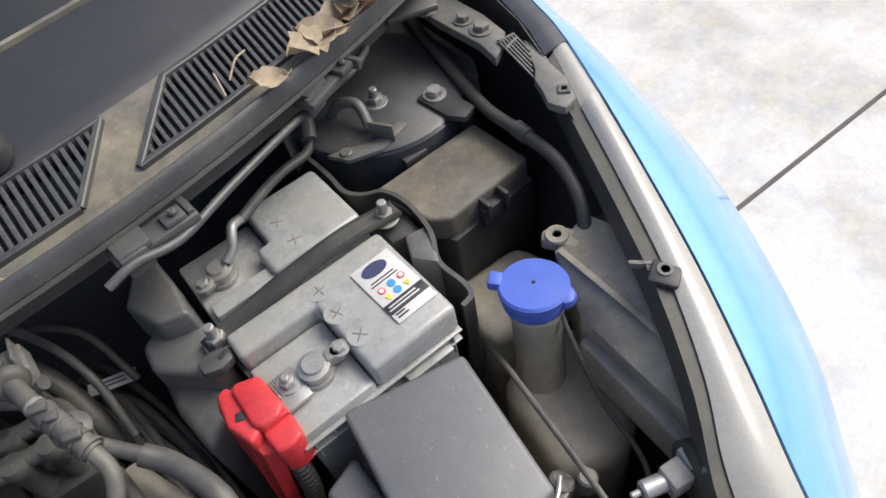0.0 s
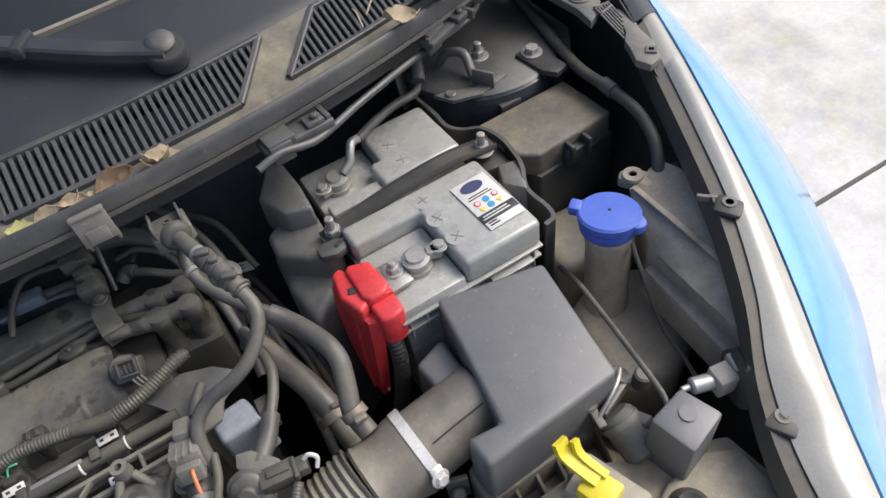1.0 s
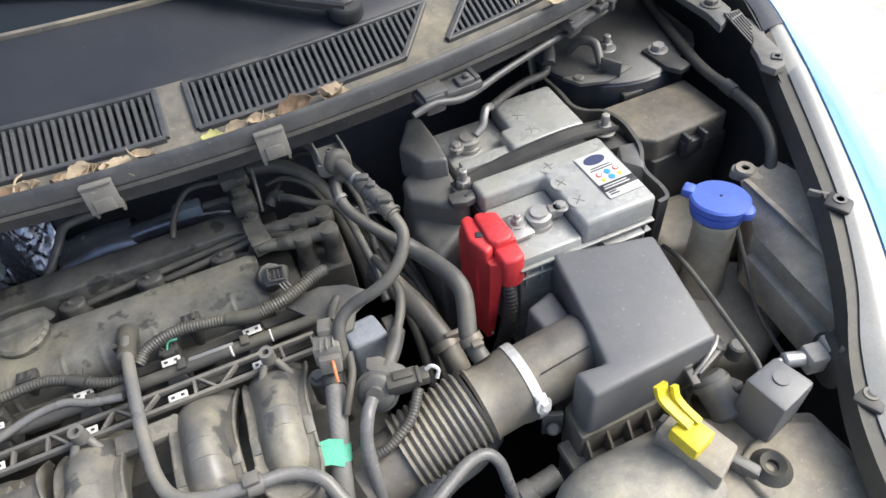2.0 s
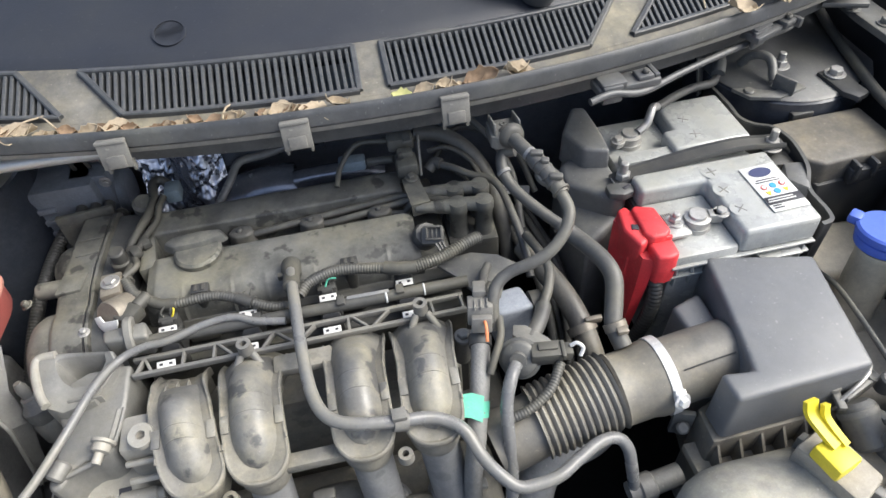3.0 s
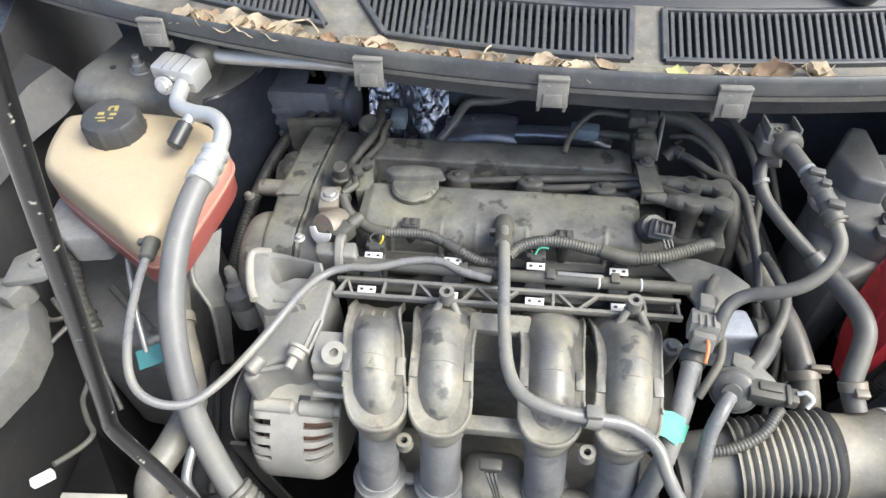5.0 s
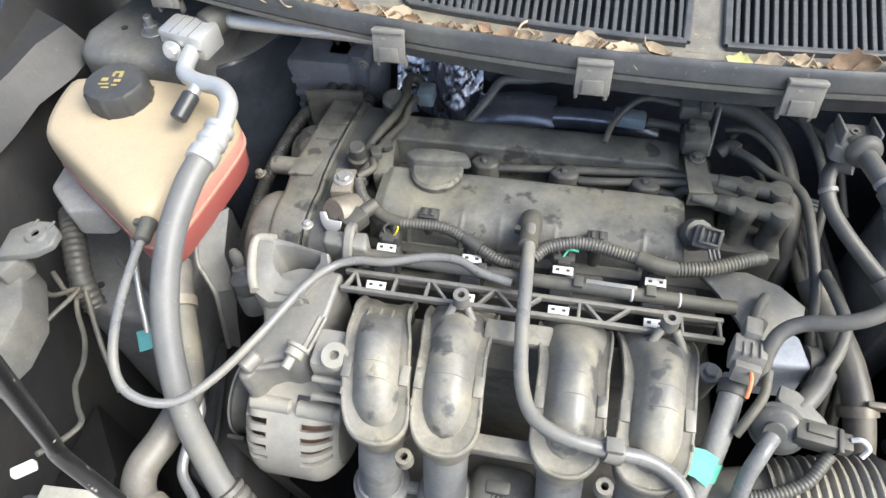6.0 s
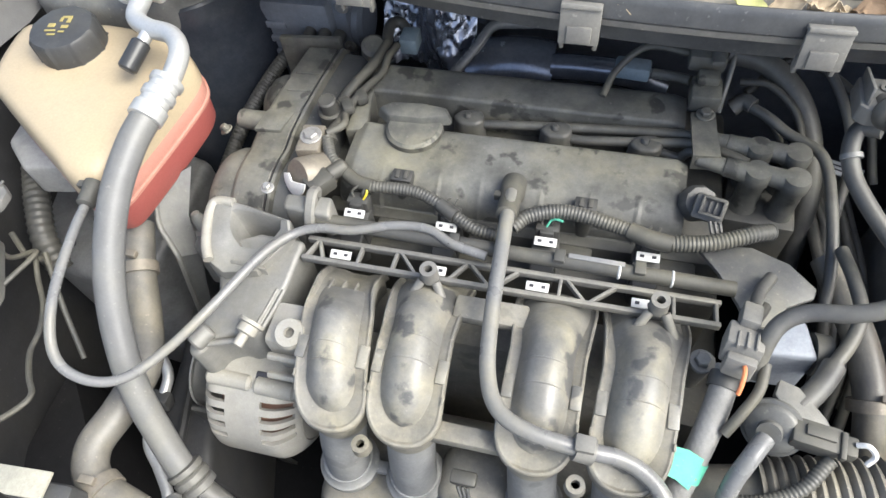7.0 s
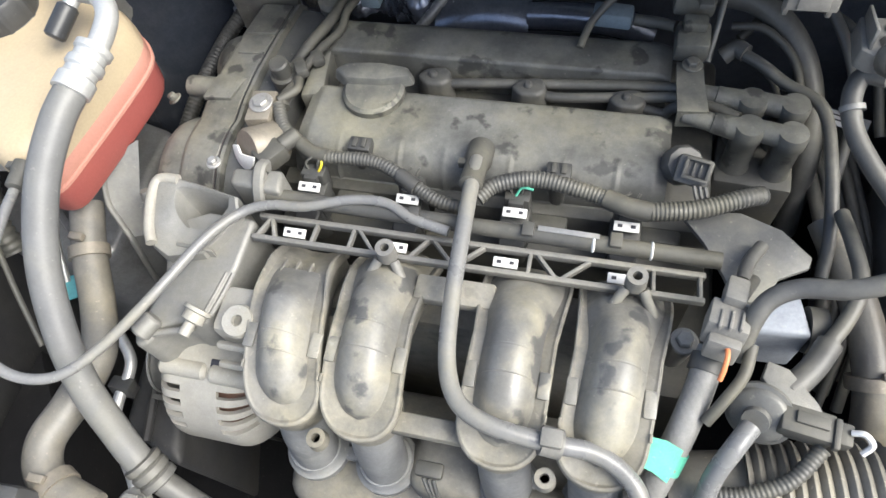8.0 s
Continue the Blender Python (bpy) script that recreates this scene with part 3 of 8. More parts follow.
# clips hanging on the lip
for x in (-0.4, -0.141, 0.049, 0.221):
    y = edge_y(x) + 0.002
    clip = thing("seal_clip", (x, y, 0.96), "grey-brown plastic clip hooked on the scuttle lip", "clip", "scuttle clips")
    bm = N()
    box(bm, (x, y, 1.0105), (0.031, 0.014, 0.004), rx=-20, bev=0.0012)
    box(bm, (x, y - 0.006, 0.996), (0.031, 0.004, 0.03), rx=-12, bev=0.0012)
    part("body", bm, LATCHGREY, clip)
    bm = N()
    box(bm, (x, y - 0.009, 0.99), (0.019, 0.005, 0.014), rx=-12, bev=0.001)
    part("latch", bm, LATCHGREY, clip)
    for sx in (-1, 1):
        bm = N()
        box(bm, (x + sx * 0.013, y - 0.001, 0.978), (0.0035, 0.008, 0.012), bev=0.001)
        part("leg", bm, LATCHGREY, clip)

# windscreen and wiper
bm = loft(N(), [[(x, lip_y(x) + 0.213, 1.074), (x * 0.97, lip_y(x) + 0.64, 1.36)] for x in XS], closed=False)
single("windscreen", thick(bm, 0.005), GLASS, "dark reflecting windscreen glass above the scuttle", "windscreen")
bm = loft(N(), [[(x, lip_y(x) + 0.2075, 1.066), (x, lip_y(x) + 0.208, 1.0775), (x, lip_y(x) + 0.212, 1.079), (x, lip_y(x) + 0.2135, 1.066)] for x in XS], closed=True, caps=True)
single("windscreen_seal", bm, DUCT, "sandy rubber strip along the foot of the windscreen", "seal", kind="structure")
wiper = thing("wiper_arm", (0.343, 0.29, 1.05), "matt black wiper arm lying on the scuttle", "wiper")
bm = N()
path = smooth_path([(0.353, 0.226, 1.061), (0.335, 0.236, 1.064), (0.305, 0.251, 1.07), (0.275, 0.268, 1.077), (0.245, 0.286, 1.084), (0.2, 0.312, 1.092), (0.1, 0.348, 1.105), (-0.1, 0.4, 1.13)], 6)
sweep(bm, path, lambda i, s: [(-0.012, -0.007), (0.012, -0.007), (0.012, 0.0005), (0.0095, 0.003), (-0.0095, 0.003), (-0.012, 0.0005)])
part("arm", bm, CLEANPLASTIC, wiper)
bm = N()
lathe(bm, [(0, 0), (0.0215, 0), (0.0215, 0.014), (0.019, 0.0175), (0, 0.018)], (0.352, 0.236, 1.046), (0.352, 0.229, 1.066), 32)
part("head", bm, CLEANPLASTIC, wiper)
bm = N()
lathe(bm, [(0, 0), (0.0145, 0), (0.0145, 0.0035), (0.012, 0.006), (0.006, 0.0072), (0, 0.0075)], (0.3515, 0.2345, 1.0635), (0.3515, 0.2275, 1.0835), 32)
part("pivot_cap", bm, SCUTTLE, wiper, "round black cap over the pivot")
bm = N()
box(bm, (0.238, 0.2905, 1.0855), (0.012, 0.036, 0.014), rz=-28, bev=0.003)
part("hinge", bm, CLEANPLASTIC, wiper)

# ---- valve cover ----
cover = thing("valve_cover", (0.0, 0.11, 0.7), "dusty dark grey plastic valve cover with stains", "valve cover")


def ribbed_half(y0, y1, ztop, x0, x1, r0, r1, ribs):
    """A long cover with rounded front and back edges, shallow ribs across."""
    rows = []
    n = 180
    xs = [x0 + (x1 - x0) * i / n for i in range(n + 1)]
    for i, x in enumerate(xs):
        e = min(1.0, 0.3 + min(i, n - i) / 9.0)
        rib = max((0.0022 - abs(x - q) * 0.9 for q in ribs), default=0.0)
        rib = max(0.0, min(0.0013, rib))
        z = ztop - 0.006 * (1 - e) + rib
        prof = [(x, y0 - 0.01, 0.79), (x, y0 - 0.004, 0.82)]
        prof += [(x, y0 + r0 - (r0 + rib * math.cos(a) ** 0.5) * math.cos(a), z - rib - r0 + (r0 + rib * math.cos(a) ** 0.5) * math.sin(a)) for a in [radians(15 * k) for k in range(6)]] + [(x, y0 + r0, z - rib)]
        prof += [(x, y1 - r1 + r1 * math.sin(a), z - rib - r1 + r1 * math.cos(a)) for a in [radians(18 * k) for k in range(6)]]
        prof += [(x, y1 + 0.002, 0.79)]
        rows.append(prof)
    return loft(N(), rows, closed=True, caps=True)


part("cover_half", ribbed_half(0.036, 0.117, 0.853, -0.158, 0.16, 0.03, 0.007, (-0.117, -0.062, -0.022, 0.034, 0.078, 0.12)), COVER, cover)
part("cover_half", ribbed_half(0.158, 0.205, 0.852, -0.165, 0.156, 0.004, 0.014, ()), COVER, cover)
bm = N()
prism(bm, [(-0.19, 0.045), (0.2, 0.045), (0.2, 0.215), (-0.19, 0.215)], 0.62, 0.816, bev=0.006)
part("plug_valley", bm, RUBBER, cover, "dusty valley that holds the ignition leads")
bm = N()
prism(bm, [(-0.17, 0.1), (-0.17, 0.17), (-0.156, 0.165), (-0.148, 0.105)], 0.8, 0.851, bev=0.004)
part("end_wall", bm, COVER, cover)
oilcap = thing("oil_filler_cap", (-0.098, 0.112, 0.845), "round dusty grey oil filler cap with a wing handle", "oil cap")
bm = N()
lathe(bm, [(0, 0), (0.026, 0), (0.028, 0.003), (0.028, 0.013), (0.025, 0.016), (0, 0.0165)], (-0.098, 0.108, 0.846), (-0.098, 0.108, 0.86), 36)
part("disc", bm, COVER, oilcap)
bm = N()
prism(bm, [(-0.14, 0.12), (-0.128, 0.13), (-0.095, 0.133), (-0.066, 0.13), (-0.062, 0.118), (-0.09, 0.11), (-0.125, 0.109)], 0.858, 0.87, bev=0.004, shrink=0.1)
part("handle", bm, COVER, oilcap)

# plug boots and leads
for i, (x, y) in enumerate(((-0.051, 0.143), (0.037, 0.14), (0.123, 0.136))):
    lead = thing("ignition_lead", (x, y, 0.83), "dusty grey ignition lead with a rubber plug boot", "ignition lead", "ignition leads")
    bm = N()
    prism(bm, [(x - 0.02, y - 0.001), (x - 0.012, y + 0.01), (x - 0.002, y + 0.012), (x + 0.008, y + 0.014), (x + 0.015, y + 0.008), (x + 0.017, y - 0.004), (x + 0.009, y - 0.012), (x - 0.009, y - 0.012)], 0.815, 0.8455, bev=0.005, seg=3, shrink=0.12)
    lathe(bm, [(0, 0), (0.004, 0), (0.004, 0.002), (0.0025, 0.004), (0, 0.0045)], (x - 0.002, y, 0.845), (x - 0.002, y, 0.86), 12)
    part("boot", bm, HOSE, lead)
    bm = N()
    yy = y + 0.004 - 0.004 * i
    tube(bm, [(x + 0.01, y, 0.835), (x + 0.03, yy - 0.002, 0.836), (0.11 + 0.024 * i, 0.152 - 0.011 * i, 0.842), (0.165, 0.147 - 0.01 * i, 0.85), (0.19, 0.138 - 0.012 * i, 0.855), (0.21, 0.128 - 0.013 * i, 0.857)], 0.0046, seg=12)
    part("cable", bm, HOSE, lead)
coil = thing("ignition_coil", (0.235, 0.11, 0.74), "dusty grey ignition coil pack with four capped towers", "ignition coil")
bm = N()
prism(bm, [(0.2, 0.084), (0.264, 0.08), (0.267, 0.142), (0.204, 0.145)], 0.74, 0.812, bev=0.005)
part("body", bm, RUBBER, coil)
for x, y in ((0.217, 0.103), (0.249, 0.1), (0.219, 0.131), (0.251, 0.129)):
    bm = N()
    lathe(bm, [(0, 0), (0.0125, 0), (0.0125, 0.006), (0.0112, 0.008), (0.0112, 0.04), (0.0126, 0.042), (0.0126, 0.052), (0.011, 0.0565), (0, 0.058)], (x, y, 0.808), (x, y, 0.9), 20)
    cyl(bm, (x, y, 0.856), (x - 0.03, y + 0.006, 0.857), 0.0098, 0.0085, bev=0.003)
    cyl(bm, (x - 0.026, y + 0.005, 0.857), (x - 0.052, y + 0.01, 0.857), 0.0078, 0.006, bev=0.002)
    part("tower", bm, COVER, coil)

# bracket and plug on the back of the cover
bracket = thing("lead_bracket", (0.168, 0.14, 0.84), "dusty metal strip with a grey cable plug", "bracket")
bm = N()
loft(bm, [[(0.162, 0.108, 0.848), (0.186, 0.11, 0.848)], [(0.161, 0.109, 0.866), (0.185, 0.111, 0.866)], [(0.158, 0.14, 0.868), (0.18, 0.142, 0.868)], [(0.158, 0.165, 0.862), (0.18, 0.167, 0.862)]], closed=False)
part("strip", thick(bm, 0.003), COVER, bracket)
bm = N()
bolt(bm, (0.17, 0.16, 0.865), 0.0055, 0.005)
part("bolt", bm, COVER, bracket)
bm = N()
box(bm, (0.168, 0.182, 0.87), (0.028, 0.03, 0.02), bev=0.004)
box(bm, (0.168, 0.19, 0.882), (0.02, 0.014, 0.012), bev=0.003)
part("sensor_body", bm, COVER, bracket)
bm = N()
box(bm, (0.166, 0.214, 0.885), (0.034, 0.02, 0.018), bev=0.003)
box(bm, (0.174, 0.206, 0.894), (0.012, 0.02, 0.006), bev=0.002)
part("plug", bm, BODYGREY, bracket)
bm = N()
box(bm, (0.1, 0.215, 0.862), (0.035, 0.018, 0.016), rz=-4, bev=0.003)
part("blue_plug", bm, material("slate_blue_plug", (0.16, 0.22, 0.28), 0.5, dust=0.3), bracket, "slate blue cable plug")
bm = N()
tube(bm, [(0.15, 0.22, 0.884), (0.11, 0.222, 0.885), (0.085, 0.205, 0.868), (0.075, 0.18, 0.856)], 0.0035)
tube(bm, [(0.12, 0.214, 0.86), (0.14, 0.21, 0.862), (0.155, 0.2, 0.868)], 0.005)
part("cable", bm, HOSE, bracket)

# camshaft sensor
sensor = thing("camshaft_sensor", (0.175, 0.055, 0.83), "dusty black round sensor with an empty cable plug", "sensor")
bm = N()
lathe(bm, [(0, 0), (0.016, 0), (0.0165, 0.012), (0.0145, 0.018), (0.0135, 0.021), (0, 0.022)], (0.168, 0.07, 0.846), (0.172, 0.052, 0.876), 10)
box(bm, (0.176, 0.052, 0.866), (0.026, 0.022, 0.02), rx=38, rz=-12, bev=0.003)
part("body", bm, HOSE, sensor)
sk = None
for nm, dx, dz, w, h, dp in (("socket", 0, -0.009, 0.024, 0.003, 0.016), ("socket_wall", 0, 0.009, 0.024, 0.003, 0.016), ("socket_wall", -0.0105, 0, 0.003, 0.015, 0.016), ("socket_wall", 0.0105, 0, 0.003, 0.015, 0.016), ("pin", -0.003, 0, 0.002, 0.012, 0.01), ("pin", 0.003, 0, 0.002, 0.012, 0.01)):
    b2 = N()
    box(b2, (dx, dz, 0), (w, h, dp), bev=0.0006)
    finish(b2, pose(0.177, 0.048, 0.874, 38, 0, -12) @ Matrix.Diagonal((0.8, 0.8, 0.8, 1)))
    ob = part(nm, b2, RUBBER, sensor)
    sk = sk or ob
for k in range(3):
    bm = N()
    tube(bm, [(0.176 + 0.004 * k, 0.036, 0.87), (0.181 + 0.004 * k, 0.028, 0.862), (0.192 + 0.004 * k, 0.028, 0.856)], 0.0016, seg=6)
    part("wire", bm, HOSE, sk)

# ---- timing cover ----
timing = thing("timing_cover", (-0.26, 0.09, 0.5), "dusty grey plastic timing belt cover with a dark seam", "timing cover")


def timing_outline(grow=0.0, low=0.56):
    """Side outline of the belt cover: flat top, round front, straight back."""
    pts = [(0.222 + grow, low), (0.222 + grow, 0.838 + grow), (0.215, 0.848 + grow), (0.17, 0.8505 + grow), (0.12, 0.851 + grow), (0.09, 0.849 + grow)]
    pts += arc(0.045, 0.777, 0.072 + grow, 72, 200, 12)
    return pts + [(-0.026 - grow, 0.7), (-0.01, low)]


def bow(y):
    """The cover's joint bows towards the engine at its back."""
    return 0.004 + 0.012 * max(0.0, (y - 0.08) / 0.14) ** 1.4


def belt_shell(stations, low=0.56):
    return loft(N(), [[(x + bow(y), y, z) for y, z in timing_outline(g, low)] for x, g in stations], closed=True, caps=True)


part("outer_shell", belt_shell([(-0.268, -0.012), (-0.267, -0.006), (-0.264, -0.0015), (-0.26, 0.0), (-0.23, 0.0005), (-0.2285, -0.001)]), COVER, timing)
part("seam", belt_shell([(-0.2285, -0.002), (-0.2282, 0.0008), (-0.227, 0.0012), (-0.2262, -0.002)]), CLEANPLASTIC, timing, "black rubber seam round the cover")
part("joint_flange", belt_shell([(-0.2262, 0.0), (-0.2255, 0.0022), (-0.222, 0.0022), (-0.2212, -0.001)]), COVER, timing)
part("inner_shell", belt_shell([(-0.2212, -0.005), (-0.214, -0.0055), (-0.2, -0.007), (-0.188, -0.012)]), TRAY, timing, "dark back plate of the belt cover")
for y, z, r, x1 in ((0.163, 0.803, 0.037, -0.287), (0.04, 0.782, 0.061, -0.296)):
    bm = N()
    lathe(bm, [(0, 0), (r * 0.62, 0.001), (r - 0.012, 0.004), (r - 0.005, 0.009), (r - 0.001, 0.017), (r, 0.026), (r, -x1 - 0.25), (0, -x1 - 0.25)], (x1, y, z), (-0.25, y, z), 40)
    bmesh.ops.bisect_plane(bm, geom=bm.verts[:] + bm.edges[:] + bm.faces[:], plane_co=(0, 0, 0.56), plane_no=(0, 0, 1), clear_inner=True)
    part("pulley_bulge", bm, COVER, timing)
bm = N()
prism(bm, [(-0.294, 0.072), (-0.262, 0.074), (-0.262, -0.02), (-0.29, -0.018)], 0.56, 0.77, bev=0.006, seg=3)
part("pulley_skirt", bm, COVER, timing)
bm = N()
prism(bm, [(-0.285, 0.218), (-0.215, 0.226), (-0.215, 0.232), (-0.285, 0.226)], 0.6, 0.853, bev=0.002)
part("back_flange", bm, COVER, timing)
for y, w in ((0.172, 0.03), (0.146, 0.026)):
    bm = N()
    box(bm, (-0.243 + bow(y), y, 0.8515), (w, 0.0035, 0.003), rz=3, bev=0.001)
    part("moulded_bar", bm, COVER, timing)
bm = N()
prism(bm, [(-0.262 + bow(0.1), 0.115), (-0.232 + bow(0.1), 0.115), (-0.234, 0.088), (-0.262, 0.086)], 0.848, 0.8528, bev=0.0015)
part("moulded_step", bm, COVER, timing)
bm = N()
lathe(bm, [(0, 0), (0.0095, 0), (0.0105, 0.002), (0.0105, 0.03), (0, 0.03)], (-0.289, 0.108, 0.84), (-0.25, 0.108, 0.84), 18)
part("bolt_boss", bm, COVER, timing)
bm = N()
bolt(bm, (-0.296, 0.088, 0.842), 0.0045, 0.006, axis=(-0.4, 0, 1))
part("bolt", bm, COVER, timing)

# variable timing solenoid at the cover's corner
sol = thing("timing_solenoid", (-0.19, 0.06, 0.82), "round solenoid with a white sticker and cable plug", "solenoid")
bm = N()
lathe(bm, [(0, 0), (0.018, 0), (0.0185, 0.003), (0.0185, 0.03), (0.017, 0.033), (0, 0.033)], (-0.172, 0.05, 0.848), (-0.192, 0.022, 0.866), 28)
part("can", bm, BRASS, sol)
bm = N()
prism(bm, [(0.0168 * math.cos(radians(a)), 0.0168 * math.sin(radians(a))) for a in range(-165, 16, 12)] + [(0.006, -0.001), (-0.003, -0.005), (-0.009, 0.0)], 0.0, 0.0016, bev=0.0004, m=axis_matrix((-0.1905, 0.0241, 0.8647), (-0.2105, -0.0039, 0.8827))[0])
part("sticker", bm, WHITE, sol, "torn white sticker on the end face")
bm = N()
box(bm, (-0.168, 0.026, 0.86), (0.022, 0.026, 0.018), rz=-35, bev=0.004)
cyl(bm, (-0.162, 0.034, 0.862), (-0.15, 0.05, 0.862), 0.0075, bev=0.002)
part("plug", bm, RUBBER, sol)
bm = N()
prism(bm, [(-0.203, 0.086), (-0.18, 0.088), (-0.178, 0.056), (-0.2, 0.052)], 0.845, 0.87, bev=0.002)
part("bracket", bm, BRASS, sol)
bm = N()
bolt(bm, (-0.19, 0.072, 0.87), 0.007, 0.004)
part("bolt", bm, STEEL, sol)

# small plugs of the cover's back left corner
hp = thing("corner_harness", (-0.17, 0.13, 0.84), "tangle of dusty cables and plugs at the cover's corner", "cables")
bm = N()
tube(bm, [(-0.157, 0.222, 0.858), (-0.163, 0.19, 0.858), (-0.175, 0.16, 0.856), (-0.183, 0.135, 0.852), (-0.172, 0.11, 0.858), (-0.176, 0.085, 0.862), (-0.172, 0.075, 0.862)], 0.0055)
tube(bm, [(-0.146, 0.22, 0.858), (-0.15, 0.2, 0.86), (-0.152, 0.18, 0.855), (-0.163, 0.15, 0.858), (-0.17, 0.115, 0.862), (-0.165, 0.095, 0.866), (-0.178, 0.08, 0.866)], 0.004)
tube(bm, [(-0.16, 0.225, 0.855), (-0.162, 0.25, 0.858), (-0.153, 0.258, 0.856), (-0.142, 0.25, 0.85)], 0.006)
for q in ((-0.176, 0.128, 0.858), (-0.168, 0.118, 0.866), (-0.162, 0.14, 0.858)):
    box(bm, q, (0.012, 0.016, 0.01), rz=30, bev=0.003)
part("cable", bm, RUBBER, hp)
bm = N()
cyl(bm, (-0.187, 0.117, 0.845), (-0.187, 0.114, 0.877), 0.009)
cyl(bm, (-0.187, 0.117, 0.845), (-0.187, 0.116, 0.862), 0.013)
part("sensor", bm, RUBBER, hp)
bm = N()
box(bm, (-0.138, 0.24, 0.848), (0.02, 0.024, 0.02), bev=0.003)
part("plug", bm, material("blue_grey_plug", (0.2, 0.27, 0.32), 0.5, dust=0.3), hp, "blue-grey cable plug")
bm = N()
lathe(bm, [(0, 0), (0.014, 0), (0.014, 0.028), (0.01, 0.032), (0, 0.032)], (-0.178, 0.228, 0.828), (-0.172, 0.218, 0.86), 20)
part("cap", bm, COVER, hp)

# ---- fuel rail ----
rail = thing("fuel_rail", (0.015, -0.025, 0.82), "dark plastic fuel rail carrier with an open lattice", "fuel rail")
bm = N()
tube(bm, [(-0.16, -0.012, 0.858), (0.02, -0.016, 0.858), (0.2, -0.018, 0.858)], 0.0065, n=4)
part("rail_tube", bm, RUBBER, rail)
for x in (0.108, 0.15):
    bm = N()
    cyl(bm, (x, -0.0175, 0.858), (x + 0.0025, -0.0175, 0.858), 0.0072)
    part("band", bm, WHITE, rail, "thin white paint band")
for bars, nm in (([((-0.163, -0.047), (0.192, -0.047), 0.0045), ((-0.163, -0.026), (0.192, -0.028), 0.0045)], "bar"),):
    for (a, b, w) in bars:
        bm = N()
        box(bm, ((a[0] + b[0]) / 2, (a[1] + b[1]) / 2, 0.8465), (b[0] - a[0], w, 0.0075), bev=0.001)
        part(nm, bm, LATCHGREY, rail)
F, B = -0.047, -0.027
for xa, ya, xb, yb in ((-0.16, F, -0.152, B), (-0.152, B, -0.143, F), (-0.112, F, -0.111, B), (-0.08, F, -0.079, B), (-0.076, B, -0.058, F), (-0.03, F, -0.016, B), (-0.014, B, 0.006, F), (0.008, F, 0.029, B),
                       (0.064, F, 0.064, B), (0.068, B, 0.086, F), (0.088, F, 0.11, B), (0.156, F, 0.155, B), (0.189, F, 0.188, B)):
    bm = N()
    box(bm, ((xa + xb) / 2, (ya + yb) / 2, 0.8463), (math.hypot(xb - xa, yb - ya), 0.003, 0.0068), rz=math.degrees(math.atan2(yb - ya, xb - xa)), bev=0.0008)
    part("strut", bm, LATCHGREY, rail)
for x, y in ((-0.043, -0.052), (0.142, -0.046)):
    bm = N()
    lathe(bm, [(0.0035, 0), (0.0035, 0.014), (0.0075, 0.014), (0.008, 0)], (x, y, 0.858), (x, y, 0.88), 16)
    tube(bm, [(x - 0.006, y - 0.004, 0.858), (x - 0.016, y - 0.018, 0.845)], 0.004, n=2)
    tube(bm, [(x + 0.006, y - 0.004, 0.858), (x + 0.016, y - 0.018, 0.845)], 0.004, n=2)
    part("eye", bm, LATCHGREY, rail)
# ledge in the darker rubber colour, which stands in for shade in the gap
bm = N()
prism(bm, [(-0.17, 0.024), (0.2, 0.024), (0.2, 0.042), (-0.17, 0.042)], 0.78, 0.822, bev=0.003)
for x in (-0.1, -0.01, 0.07, 0.16):
    box(bm, (x, 0.02, 0.814), (0.034, 0.016, 0.012), bev=0.003)
part("head_ledge", bm, RUBBER, rail, "dusty cast ledge above the injectors, darkened for the gap's shade")
bm = N()
path = smooth_path([(-0.162, 0.008, 0.872), (-0.162, 0.0, 0.876), (-0.162, -0.012, 0.868), (-0.162, -0.022, 0.852)], 4)
sweep(bm, path, lambda i, q: [(-0.005, -0.012), (0.005, -0.012), (0.005, 0.003), (0.003, 0.005), (-0.003, 0.005), (-0.005, 0.003)])
part("end_block", bm, LATCHGREY, rail, "rounded grey end hook")
bm = N()
box(bm, (0.09, -0.0145, 0.8647), (0.046, 0.0045, 0.0008), rz=-1, bev=0.0003)
part("paper_strip", bm, LOWERPIPE, rail, "worn beige paper strip")
for x in (-0.03, 0.06, 0.125):
    bm = N()
    box(bm, (x, -0.0165, 0.8655), (0.009, 0.012, 0.004), bev=0.001)
    part("lug", bm, RUBBER, rail)
# solid dark block in place of the shaded gap round the injectors
bm = N()
prism(bm, [(-0.17, -0.005), (0.2, -0.005), (0.2, 0.04), (-0.17, 0.04)], 0.6, 0.8, bev=0.003)
part("head_flange", bm, RUBBER, rail, "dark block that stands for the shaded gap under the rail")
